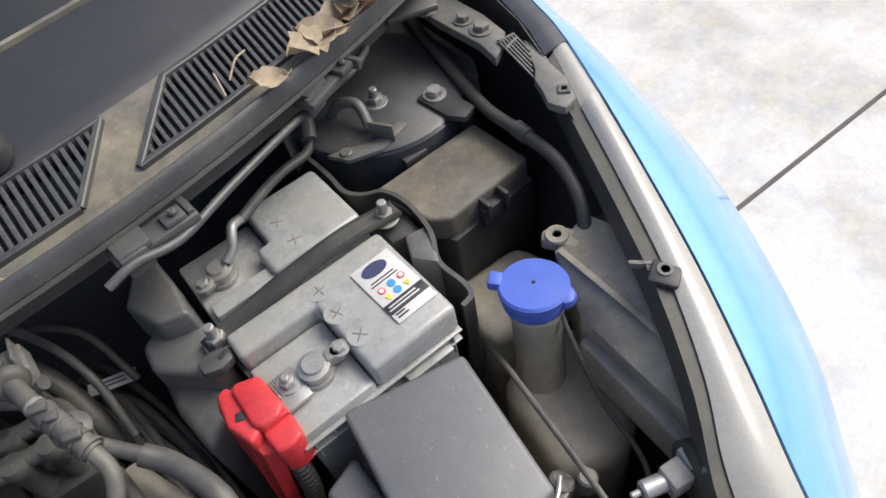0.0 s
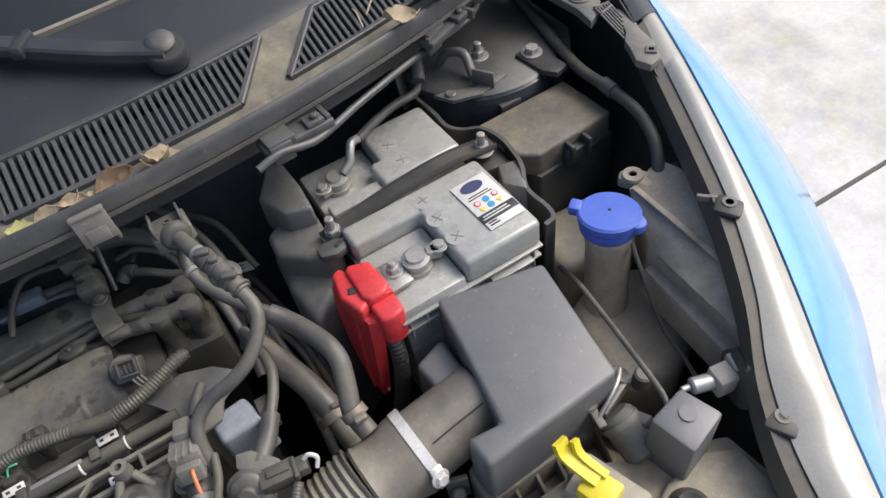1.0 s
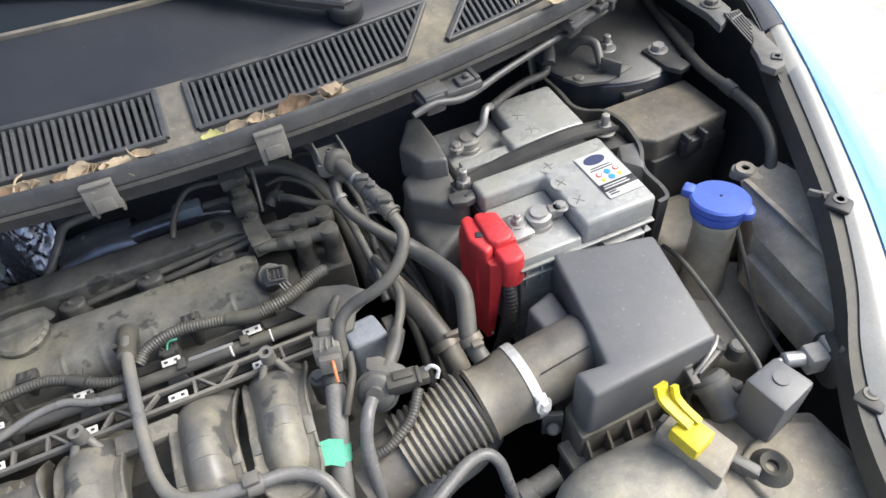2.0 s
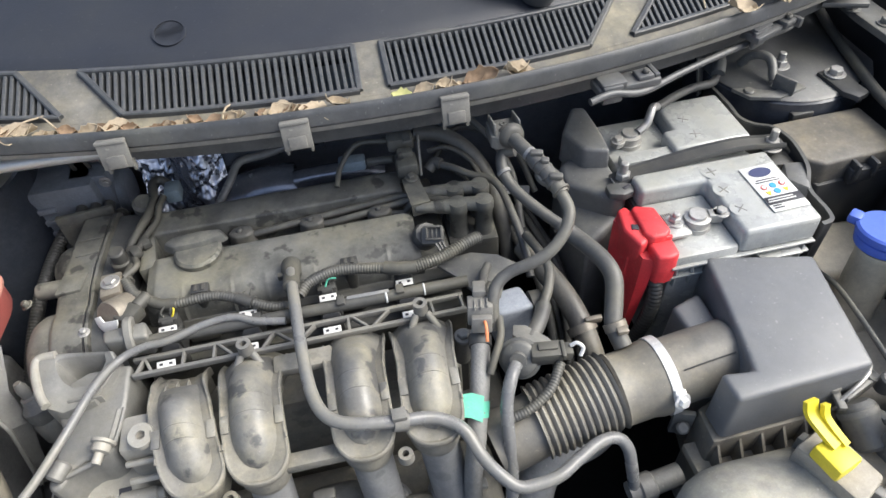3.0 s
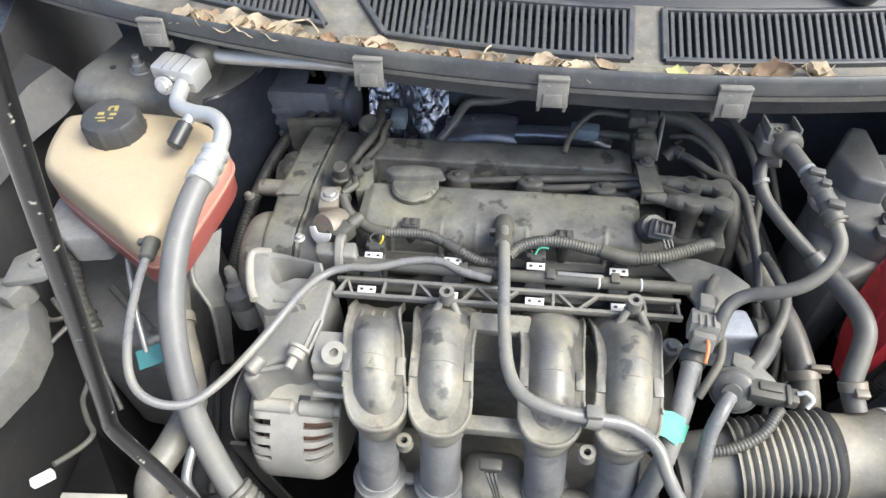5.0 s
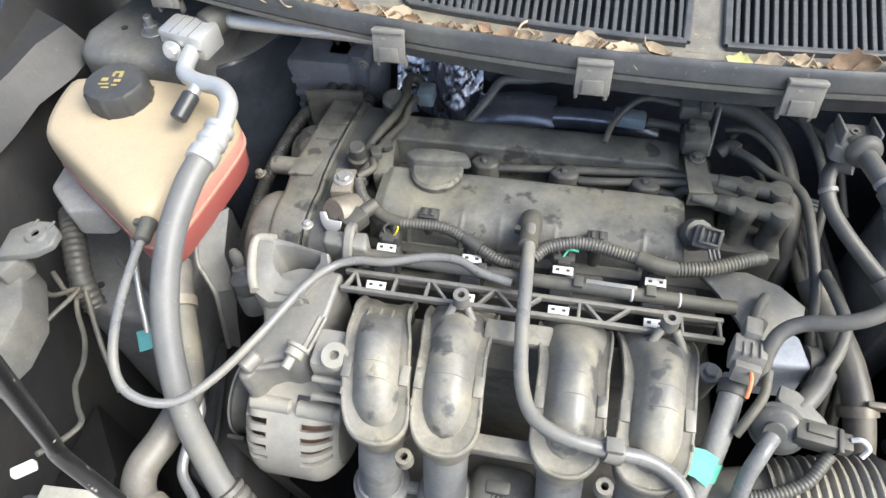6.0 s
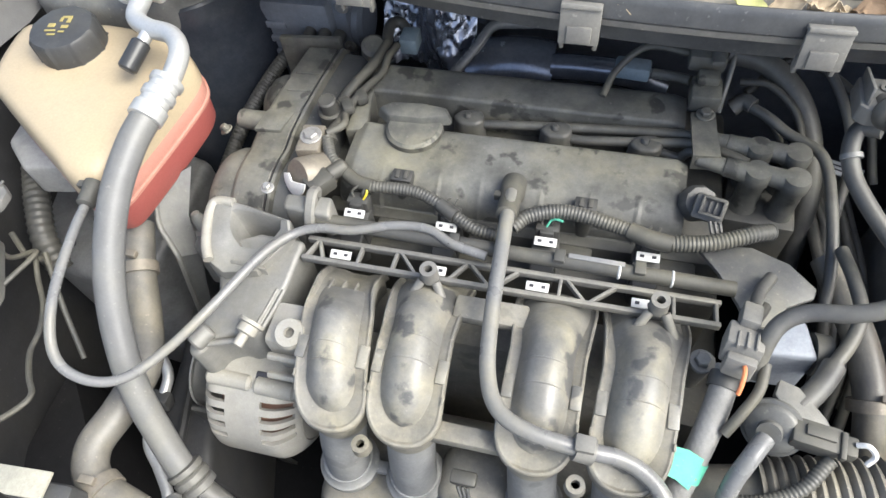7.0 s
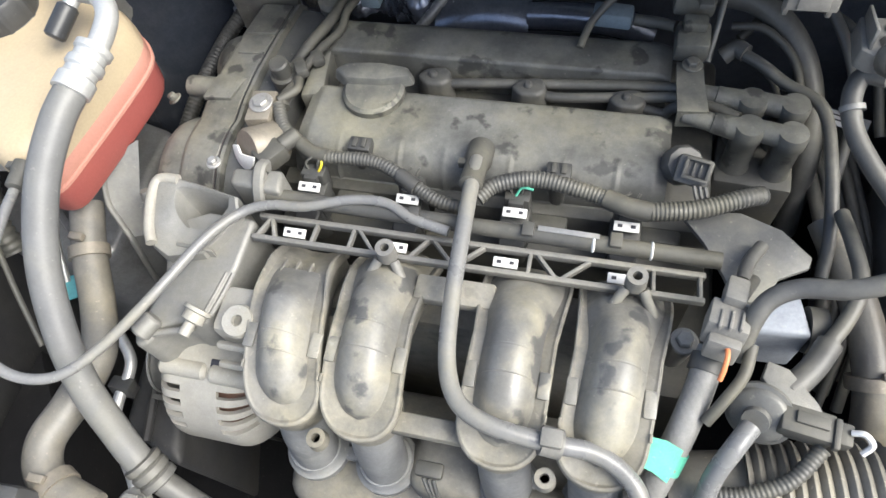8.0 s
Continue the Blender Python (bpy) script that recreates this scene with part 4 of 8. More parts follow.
for x in (-0.1305, -0.0435, 0.0455, 0.1325):
    inj = thing("fuel_injector", (x, 0.005, 0.8), "black fuel injector with a bright spring clip", "injector", "fuel injectors")
    bm = N()
    box(bm, (x, 0.008, 0.825), (0.024, 0.026, 0.03), bev=0.003)
    cyl(bm, (x, 0.0, 0.79), (x, -0.012, 0.835), 0.011)
    box(bm, (x, 0.021, 0.838), (0.021, 0.014, 0.026), rx=-8, bev=0.002)
    box(bm, (x, 0.014, 0.848), (0.012, 0.005, 0.008), rx=-8, bev=0.001)
    part("body", bm, PLASTIC, inj)
    for dx, tint in ((-0.004, CONDUIT), (0.003, CONDUIT)):
        part("wire", tube(N(), [(x + dx, 0.022, 0.848), (x + dx * 1.5, 0.025, 0.856), (x + dx + 0.004, 0.03, 0.86)], 0.0012, seg=6), tint, inj)
    for nm, y, z in (("spring_clip", 0.007, 0.847), ("spring_clip", -0.0365, 0.8435)):
        bm = N()
        box(bm, (x, y, z), (0.0195, 0.008, 0.0016), rx=18, bev=0.0006)
        cl = part(nm, bm, WHITE, inj, "bright metal clip")
        bm = N()
        for dx in (-0.005, 0.005):
            box(bm, (x + dx, y, z + 0.0009), (0.0036, 0.0026, 0.001), rx=18, bev=0.0003)
        part("slot", bm, BLACKPRINT, cl)

# connectors standing on the cover's front
for x, y in ((-0.095, 0.05), (0.075, 0.046)):
    con = thing("cable_clip", (x, y, 0.84), "black square cable clip on the cover", "clip", "cover clips")
    bm = N()
    box(bm, (x, y, 0.852), (0.02, 0.014, 0.012), bev=0.0015)
    cyl(bm, (x, y - 0.005, 0.8), (x, y - 0.003, 0.848), 0.008)
    part("body", bm, PLASTIC, con)
    bm = N()
    box(bm, (x - 0.004, y, 0.8585), (0.004, 0.009, 0.002), bev=0.0003)
    box(bm, (x + 0.004, y, 0.8585), (0.004, 0.009, 0.002), bev=0.0003)
    part("slot", bm, RUBBER, con)

# main conduit along the head
loom = thing("injector_loom", (0.0, 0.02, 0.84), "dusty ribbed cable conduit along the fuel rail", "wiring loom")
bm = N()
ribbed(bm, [(-0.176, 0.075, 0.866), (-0.165, 0.055, 0.862), (-0.146, 0.043, 0.857)], 0.006)
ribbed(bm, [(-0.12, 0.032, 0.858), (-0.08, 0.033, 0.858), (-0.055, 0.025, 0.856), (-0.02, 0.007, 0.852), (0.005, 0.003, 0.85)], 0.0061)
ribbed(bm, [(0.016, 0.01, 0.858), (0.03, 0.023, 0.861), (0.06, 0.031, 0.862), (0.1, 0.025, 0.861), (0.118, 0.02, 0.861)], 0.0068)
ribbed(bm, [(0.145, 0.013, 0.862), (0.18, 0.019, 0.864), (0.214, 0.033, 0.866), (0.228, 0.04, 0.862)], 0.0074)
part("conduit", bm, CONDUIT, loom)
for pts, r in (([(-0.15, 0.045, 0.857), (-0.135, 0.036, 0.857), (-0.118, 0.032, 0.858)], 0.0065), ([(-0.052, 0.023, 0.857), (-0.036, 0.014, 0.855)], 0.0068), ([(0.114, 0.021, 0.862), (0.13, 0.015, 0.863), (0.148, 0.013, 0.862)], 0.0078)):
    bm = N()
    tube(bm, pts, r)
    part("tape_wrap", bm, RUBBER, loom)
bm = N()
tube(bm, [(-0.127, 0.02, 0.848), (-0.122, 0.024, 0.857), (-0.124, 0.032, 0.859)], 0.0011, seg=6)
part("yellow_wire", bm, YELLOW, loom, "yellow wire")
bm = N()
tube(bm, [(0.044, 0.02, 0.85), (0.049, 0.024, 0.858), (0.058, 0.022, 0.86)], 0.0011, seg=6)
part("green_wire", bm, GREENTAPE, loom, "green wire")

# ---- intake manifold ----
manifold = thing("intake_manifold", (0.01, -0.12, 0.6), "dusty dark plastic intake manifold with four arched runners", "intake manifold")


def flange_z(y):
    """Height of the runners' welded flange: an arch from the head to the front."""
    return 0.856 - (6.4 if y > -0.115 else 4.6) * (y + 0.115) ** 2


def runner(xt, xb, xl, hw=0.0305, front=-0.189, full=True, bulge_end=-0.174):
    """One arched runner: a wide flat flange, the raised pipe on it and the pipe below."""
    yr = front + hw
    ys = [-0.034 - 0.006 * i for i in range(21)]
    ys = [y for y in ys if y > yr + 0.003]

    def xc(y):
        return xt + (xb - xt) * min(1, max(0, (-0.055 - y) / 0.115))

    def half(y):
        if not full and y > -0.095:
            return hw * (1 - 0.1 * min(1.0, (y + 0.095) / 0.025))
        return hw * (1 + 0.16 * max(0.0, min(1.0, (y + 0.1) / 0.055)))

    def rim(inset, dz, fin=0.0):
        """The flange's outline, drawn in by inset and moved up by dz."""
        side = [(half(y) - inset, y) for y in ys]
        rise = lambda y: dz + fin * max(0.0, min(1.0, (y + 0.1) / 0.04))
        left = [(xc(y) - w, y, flange_z(y) + rise(y)) for w, y in side]
        right = [(xc(y) + w, y, flange_z(y) + rise(y)) for w, y in side]
        nose = []
        for k in range(25):
            a = math.pi * k / 24
            w, d = -(hw - inset) * math.cos(a), (hw - inset) * math.sin(a) ** 0.86
            y = yr - d
            nose.append((xc(y) + w, y, flange_z(max(y, front + 0.006)) + dz))
        return left + nose + right[::-1]

    fin = 0.002 if full else 0.006
    loops = [rim(0.006, -0.034), rim(0.0045, -0.0085), rim(0.0008, -0.0075), rim(0.0, -0.006), rim(0.0, -0.0006, fin), rim(0.0008, 0.0005, fin), rim(0.0022, 0.0006, fin), rim(0.0032, -0.0002, fin * 0.4), rim(0.0045, -0.0008), rim(0.013, -0.0016), rim(0.02, -0.006)]
    bm = N()
    loft(bm, loops, closed=False)
    floor = loops[-1]
    n = len(floor)
    loft(bm, [[floor[i], floor[n - 1 - i]] for i in range(n // 2)], closed=False)
    bmesh.ops.remove_doubles(bm, verts=bm.verts[:], dist=0.00002)
    run = part("runner", bm, MANIFOLDDUST, manifold)
    rows = []
    n = 54
    y0, y1 = (-0.026 if full else -0.068), bulge_end
    for i in range(n + 1):
        t = i / n
        y = y0 + (y1 - y0) * t
        e = math.sqrt(max(0.0, 1 - max(0.0, (t - 0.8) / 0.2) ** 2))
        top = max(0.0, min(1.0, (y + 0.1) / 0.055))
        wide = (0.66 + 0.26 * top * top * (3 - 2 * top)) if full else (0.64 + 0.06 * top)
        w = hw * wide * max(0.06, e)
        h = (0.017 + 0.004 * math.sin(math.pi * t)) * max(0.02, e ** 0.9)
        if not full:
            h *= 0.3 + 0.7 * min(1.0, t * 3.2)
        base = flange_z(y) - 0.0035
        ring = []
        for k in range(29):
            u = -1 + 2 * k / 28
            foot = max(0.0, abs(u) - 0.86) / 0.14
            ring.append((xc(y) + w * (u + 0.1 * foot * foot * (1 if u > 0 else -1)), y, base + h * max(0.0, 1 - abs(u) ** 2.3) ** 0.66))
        rows.append(ring)
    part("shell", loft(N(), rows, closed=False), MANIFOLD, run)
    for i in (31, 38):
        line = []
        for d, dy in ((-0.0004, -0.001), (0.0004, -0.0005), (0.0004, 0.0005), (-0.0004, 0.001)):
            line.append([(p[0], p[1] + dy, p[2] + d) for p in rows[i][1:-1]])
        part("seam", loft(N(), line, closed=False), MANIFOLD, run)
    bm = N()
    tube(bm, [(xb, front + 0.032, 0.83), (xb * 0.8 + xl * 0.2, front + 0.024, 0.79), (xb * 0.4 + xl * 0.6, front + 0.014, 0.745), (xl, front + 0.01, 0.69), (xl, front + 0.024, 0.64), (xl, front + 0.06, 0.6)], 0.0208, seg=26)
    part("pipe", bm, LOWERPIPE, run)
    bm = N()
    lathe(bm, [(0.021, 0), (0.0225, 0.001), (0.0245, 0.008), (0.0255, 0.0085), (0.0268, 0.017), (0.0272, 0.03), (0.02, 0.032)], (xb, front + 0.0262, 0.797), (xb, front + 0.031, 0.83), 32)
    part("skirt", bm, MANIFOLDDUST, run)
    bm = N()
    lathe(bm, [(0.0208, 0), (0.027, 0.001), (0.0285, 0.004), (0.0285, 0.013), (0.0255, 0.0155), (0.0235, 0.023), (0.0208, 0.024)], (xl, front + 0.011, 0.688), (xl, front + 0.0115, 0.72), 30)
    box(bm, (xl + 0.031, front + 0.012, 0.696), (0.016, 0.012, 0.01), bev=0.003)
    part("collar", bm, LOWERPIPE, run)
    y = -0.131
    for sx in (-1, 1):
        bm = N()
        box(bm, (xc(y) + sx * (half(y) - 0.0046), y, flange_z(y) - 0.0008), (0.0086, 0.019, 0.0032), rx=-(y + 0.118) * 420, bev=0.0012)
        part("weld_lug", bm, MANIFOLD, run)
        bm = N()
        box(bm, (xc(-0.152) + sx * (half(-0.152) - 0.0008), -0.152, flange_z(-0.152)), (0.0022, 0.006, 0.0052), rx=14, bev=0.0008)
        part("weld_lug", bm, MANIFOLDDUST, run)
    return run


r1 = runner(-0.119, -0.0975, -0.107, full=False)
runner(-0.044, -0.038, -0.041)
runner(0.064, 0.063, 0.068)
runner(0.139, 0.131, 0.141)
for dx in (-0.012, 0.0, 0.012):
    bm = N()
    box(bm, (-0.119 + dx * 0.95, -0.072, 0.8395), (0.0024, 0.024, 0.011), rx=-20, bev=0.001)
    part("rib", bm, MANIFOLDDUST, r1)
bm = N()
box(bm, (0.012, -0.167, 0.82), (0.062, 0.016, 0.014), bev=0.003)
part("tie_bar", bm, MANIFOLDDUST, manifold)
bm = N()
box(bm, (0.012, -0.068, 0.842), (0.062, 0.022, 0.012), bev=0.003)
part("tie_bar", bm, MANIFOLDDUST, manifold)
bm = N()
box(bm, (-0.082, -0.12, 0.82), (0.012, 0.05, 0.012), bev=0.003)
part("tie_bar", bm, MANIFOLDDUST, manifold)
for x, y, z in ((-0.069, -0.19, 0.826), (0.098, -0.186, 0.828)):
    bm = N()
    lathe(bm, [(0.0034, 0), (0.0034, 0.01), (0.0072, 0.01), (0.0082, 0)], (x, y, z - 0.012), (x, y, z), 18)
    part("boss", bm, MANIFOLDDUST, manifold)
bm = N()
prism(bm, [(-0.15, -0.02), (0.18, -0.02), (0.18, -0.07), (-0.15, -0.07)], 0.5, 0.77, bev=0.01)
prism(bm, [(-0.14, -0.1), (0.2, -0.1), (0.2, -0.225), (-0.14, -0.225)], 0.45, 0.675, bev=0.025, seg=4)
prism(bm, [(-0.02, -0.2), (0.05, -0.2), (0.05, -0.14), (-0.02, -0.14)], 0.5, 0.715, bev=0.018, seg=3)
tube(bm, [(0.132, -0.185, 0.66), (0.11, -0.19, 0.69), (0.08, -0.192, 0.7)], 0.02, seg=16)
part("plenum", bm, MANIFOLDDUST, manifold)

# ---- engine block below ----
bm = N()
prism(bm, [(-0.2, -0.05), (0.25, -0.05), (0.25, 0.23), (-0.2, 0.23)], 0.36, 0.61, bev=0.02)
single("engine_block", bm, RUBBER, "dark engine block below the manifold", "engine block")

# ---- breather pipe over the manifold ----
pcv = thing("breather_pipe", (0.01, -0.05, 0.85), "grey plastic breather pipe looped over the manifold", "pipe")
bm = N()
tube(bm, [(0.009, 0.062, 0.852), (0.01, 0.03, 0.868), (0.013, -0.03, 0.872), (0.016, -0.085, 0.87), (0.022, -0.13, 0.868), (0.035, -0.156, 0.868), (0.06, -0.167, 0.866), (0.1, -0.169, 0.858), (0.124, -0.168, 0.852), (0.142, -0.173, 0.847), (0.157, -0.185, 0.842), (0.166, -0.204, 0.831), (0.177, -0.218, 0.818), (0.195, -0.234, 0.806), (0.215, -0.2355, 0.803), (0.238, -0.232, 0.803), (0.262, -0.22, 0.803), (0.287, -0.2085, 0.803), (0.306, -0.207, 0.8), (0.316, -0.215, 0.789), (0.319, -0.227, 0.765), (0.322, -0.233, 0.74), (0.322, -0.235, 0.725)], 0.0063, seg=16)
part("pipe", bm, PIPE, pcv)
bm = N()
lathe(bm, [(0.006, 0), (0.0112, 0.001), (0.0117, 0.02), (0.0095, 0.024), (0.0095, 0.05), (0.006, 0.052)], (0.009, 0.062, 0.854), (0.01, 0.0, 0.873), 20)
box(bm, (0.0, 0.04, 0.86), (0.012, 0.006, 0.008), bev=0.001)
part("elbow", bm, RUBBER, pcv)
bm = N()
lathe(bm, [(0.006, 0), (0.01, 0), (0.01, 0.014), (0.006, 0.014)], (0.092, -0.168, 0.858), (0.12, -0.168, 0.85), 18)
box(bm, (0.099, -0.168, 0.868), (0.014, 0.012, 0.006), bev=0.001)
part("clip", bm, LATCHGREY, pcv)
bm = N()
lathe(bm, [(0.0, 0), (0.011, 0.001), (0.012, 0.012), (0.0145, 0.014), (0.0145, 0.028), (0.012, 0.03), (0.012, 0.06), (0, 0.06)], (0.316, -0.236, 0.728), (0.4, -0.228, 0.735), 20)
part("connector", bm, LATCHGREY, pcv)
# ---- thick hose below the bellows ----
elbow = thing("thermostat_hose", (0.226, -0.215, 0.55), "thick pale dusty coolant hose bending under the air duct", "hose")
bm = N()
tube(bm, [(0.225, -0.225, 0.56), (0.227, -0.21, 0.62), (0.232, -0.19, 0.66), (0.247, -0.172, 0.683), (0.275, -0.16, 0.69), (0.31, -0.15, 0.688), (0.34, -0.13, 0.68)], 0.022, seg=24)
part("hose", bm, LOWERPIPE, elbow)
bm = N()
lathe(bm, [(0.022, 0), (0.0245, 0.001), (0.0245, 0.011), (0.022, 0.012)], (0.229, -0.2, 0.645), (0.235, -0.185, 0.665), 24)
part("clamp", bm, BRASS, elbow)

# ---- thin pipe from the tank ----
thin = thing("thin_pipe", (-0.25, -0.1, 0.85), "thin grey plastic pipe from tank to fuel rail", "pipe")
bm = N()
tube(bm, [(-0.342, -0.045, 0.905), (-0.338, -0.09, 0.903), (-0.325, -0.15, 0.898), (-0.31, -0.187, 0.885), (-0.288, -0.198, 0.872), (-0.262, -0.19, 0.862), (-0.238, -0.162, 0.862), (-0.212, -0.118, 0.868), (-0.19, -0.065, 0.868), (-0.172, -0.035, 0.863), (-0.15, -0.024, 0.863), (-0.12, -0.022, 0.864), (-0.085, -0.012, 0.866), (-0.055, -0.01, 0.866), (-0.03, -0.02, 0.864), (0.0, -0.026, 0.862)], 0.0042, seg=12)
part("pipe", bm, PIPE, thin)
bm = N()
lathe(bm, [(0.005, 0), (0.0085, 0), (0.009, 0.006), (0.0078, 0.01), (0.0078, 0.022), (0.005, 0.024)], (-0.343, -0.04, 0.906), (-0.34, -0.07, 0.904), 16)
box(bm, (-0.35, -0.044, 0.908), (0.01, 0.008, 0.006), bev=0.001)
part("spring_clamp", bm, RUBBER, thin)

# ---- mounting bracket, cast ----
mount = thing("engine_mount_bracket", (-0.21, -0.06, 0.6), "dusty cast aluminium engine bracket with a cupped top", "engine bracket")
bm = N()
prism(bm, [(-0.246, -0.046), (-0.208, -0.031), (-0.164, -0.032), (-0.166, -0.077), (-0.172, -0.098), (-0.176, -0.124), (-0.188, -0.13), (-0.199, -0.128), (-0.214, -0.135), (-0.222, -0.15), (-0.232, -0.151), (-0.235, -0.143), (-0.227, -0.092)], 0.62, 0.849, bev=0.008, seg=4, slope=lambda x, y: 0.1 * (y + 0.06) - 0.1 * max(0.0, -0.2 - x))
part("body", bm, CASTAL, mount)
bm = N()
ringo = [(-0.255, -0.033), (-0.256, -0.018), (-0.25, -0.011), (-0.221, -0.014), (-0.213, -0.015), (-0.178, -0.022), (-0.173, -0.034), (-0.178, -0.049), (-0.194, -0.073), (-0.224, -0.08), (-0.238, -0.074), (-0.248, -0.055)]
ringi = [(-0.233, -0.031), (-0.234, -0.022), (-0.23, -0.019), (-0.218, -0.019), (-0.21, -0.02), (-0.188, -0.023), (-0.186, -0.031), (-0.19, -0.038), (-0.204, -0.05), (-0.218, -0.05), (-0.226, -0.044), (-0.23, -0.038)]
rz = [0.866, 0.868, 0.868, 0.867, 0.866, 0.866, 0.864, 0.861, 0.856, 0.856, 0.86, 0.864]
bed = [(0.6 * x - 0.4 * 0.204, 0.6 * y - 0.4 * 0.036, 0.806) for x, y in ringi]
loft(bm, [[(x, y, 0.74) for x, y in ringo], [(x, y, z - 0.004) for (x, y), z in zip(ringo, rz)], [(0.97 * x - 0.03 * 0.204, 0.97 * y - 0.03 * 0.036, z - 0.001) for (x, y), z in zip(ringo, rz)], [(0.9 * x - 0.1 * 0.204, 0.9 * y - 0.1 * 0.036, z) for (x, y), z in zip(ringo, rz)], [(1.05 * x + 0.05 * 0.204, 1.05 * y + 0.05 * 0.036, z - 0.002) for (x, y), z in zip(ringi, rz)], [(x, y, z - 0.004) for (x, y), z in zip(ringi, rz)], bed], closed=True, caps=True)
part("cup", bm, CASTAL, mount, "raised hollow rim of the casting")
bm = N()
tube(bm, [(x, y, 0.867 - 0.00012 * i * i) for i, (x, y) in enumerate([(-0.236, -0.014), (-0.249, -0.014), (-0.255, -0.018), (-0.254, -0.031), (-0.249, -0.048), (-0.244, -0.061), (-0.237, -0.073)])], 0.0045, seg=10)
part("lip", bm, ALTERN, mount, "bright machined edge of the boss")
bm = N()
prism(bm, [(-0.19, 0.003), (-0.146, 0.006), (-0.142, -0.016), (-0.188, -0.013)], 0.84, 0.871, bev=0.004, seg=3)
part("arm", bm, CASTAL, mount)
bm = N()
prism(bm, [(-0.222, -0.0655), (-0.188, -0.067), (-0.186, -0.0705), (-0.22, -0.0695)], 0.8, 0.857, bev=0.0015)
part("ledge", bm, CASTAL, mount)
bm = N()
tube(bm, [(-0.1735, -0.0815, 0.8455), (-0.177, -0.1, 0.8435), (-0.181, -0.118, 0.842)], 0.0022, seg=8)
tube(bm, [(-0.1675, -0.0815, 0.8455), (-0.171, -0.1, 0.8435), (-0.175, -0.119, 0.842)], 0.0024, seg=8)
part("slot_wall", bm, CASTAL, mount)
bm = N()
lathe(bm, [(0, 0), (0.0115, 0), (0.0115, 0.003), (0.0088, 0.004), (0.0088, 0.011), (0.0046, 0.0125), (0.0046, 0.023), (0, 0.024)], (-0.181, -0.117, 0.851), (-0.19, -0.146, 0.846), 12)
part("bolt", bm, ALTERN, mount, "pale dusty bolt with threaded end")
bm = N()
cyl(bm, (-0.218, -0.128, 0.846), (-0.227, -0.144, 0.843), 0.0085, bev=0.002)
part("nut", bm, CASTAL, mount)
bm = N()
cyl(bm, (-0.222, -0.14, 0.838), (-0.185, -0.13, 0.84), 0.003, bev=0.001)
part("cross_bolt", bm, CASTAL, mount)
bm = N()
bolt(bm, (-0.208, 0.004, 0.871), 0.004, 0.005)
part("small_bolt", bm, STEEL, mount)

# ---- alternator ----
alt = thing("alternator", (-0.195, -0.12, 0.6), "dusty silver alternator with slotted cooling cage", "alternator")
C = Vector((0, -0.118, 0.722))
bm = N()
R = 0.071
lathe(bm, [(0, 0), (0.03, 0), (0.05, 0.004), (R - 0.016, 0.02), (R - 0.012, 0.03), (R - 0.012, 0.05), (R - 0.014, 0.072), (0.05, 0.084), (0.03, 0.086), (0, 0.086)], (-0.2345, C.y, C.z), (-0.15, C.y, C.z), 48)
part("drum", bm, RUST, alt, "rusty winding inside the cage")
def cage(x):
    """Radius of the cast end bells along the axis."""
    d = min(x + 0.2445, (-0.149 - x) * 0.75)
    return R + 0.004 - 0.022 * max(0.0, 1 - d / 0.02) ** 2.2


stations = [-0.149 + (x + 0.139) * 0.81 for x in (-0.257, -0.256, -0.254, -0.251, -0.247, -0.243, -0.238, -0.232, -0.226, -0.219, -0.2, -0.184, -0.177, -0.17, -0.164, -0.158, -0.152, -0.147, -0.143, -0.14, -0.139)]
steps = 136
verts = {}
bm = N()
for i, x in enumerate(stations):
    for k in range(steps):
        a = 2 * math.pi * k / steps
        verts[i, k] = bm.verts.new((x, C.y + cage(x) * math.cos(a), C.z + cage(x) * math.sin(a)))
for i in range(len(stations) - 1):
    xm = (stations[i] + stations[i + 1]) / 2
    for k in range(steps):
        deg = 360 * (k + 0.5) / steps
        slot = 124 < deg < 168 and k % 4 in (0, 1) and (-0.2415 < xm < -0.2145 or -0.18 < xm < -0.1525)
        if not slot:
            bm.faces.new((verts[i, k], verts[i, (k + 1) % steps], verts[i + 1, (k + 1) % steps], verts[i + 1, k]))
part("cage", thick(bm, 0.0045), ALTERN, alt, "slotted cast end bells")
bm = N()
lathe(bm, [(0.012, 0), (R - 0.02, 0), (R - 0.018, 0.004), (0.012, 0.005)], (-0.2455, C.y, C.z), (-0.22, C.y, C.z), 40)
part("end_ring", bm, ALTERN, alt)
bm = N()
lathe(bm, [(0.012, 0), (R - 0.018, 0.0), (R - 0.02, 0.004), (0.012, 0.005)], (-0.153, C.y, C.z), (-0.13, C.y, C.z), 40)
part("end_ring", bm, ALTERN, alt)
bm = N()
box(bm, (-0.181, -0.143, 0.7925), (0.012, 0.008, 0.004), rx=20, bev=0.001)
part("notch", bm, BLACKPRINT, alt)
bm = N()
cyl(bm, (-0.234, -0.15, 0.788), (-0.19, -0.15, 0.788), 0.0075, bev=0.003)
cyl(bm, (-0.186, -0.15, 0.788), (-0.148, -0.15, 0.788), 0.0085, bev=0.002)
cyl(bm, (-0.15, -0.15, 0.788), (-0.142, -0.15, 0.788), 0.0065, bev=0.001)
part("through_bolt", bm, ALTERN, alt)
bm = N()
lathe(bm, [(0.0045, 0), (0.0045, 0.004), (0.012, 0.004), (0.0135, 0.0)], (-0.145, -0.122, 0.852), (-0.145, -0.124, 0.862), 22)
box(bm, (-0.146, -0.11, 0.815), (0.05, 0.04, 0.06), bev=0.006)
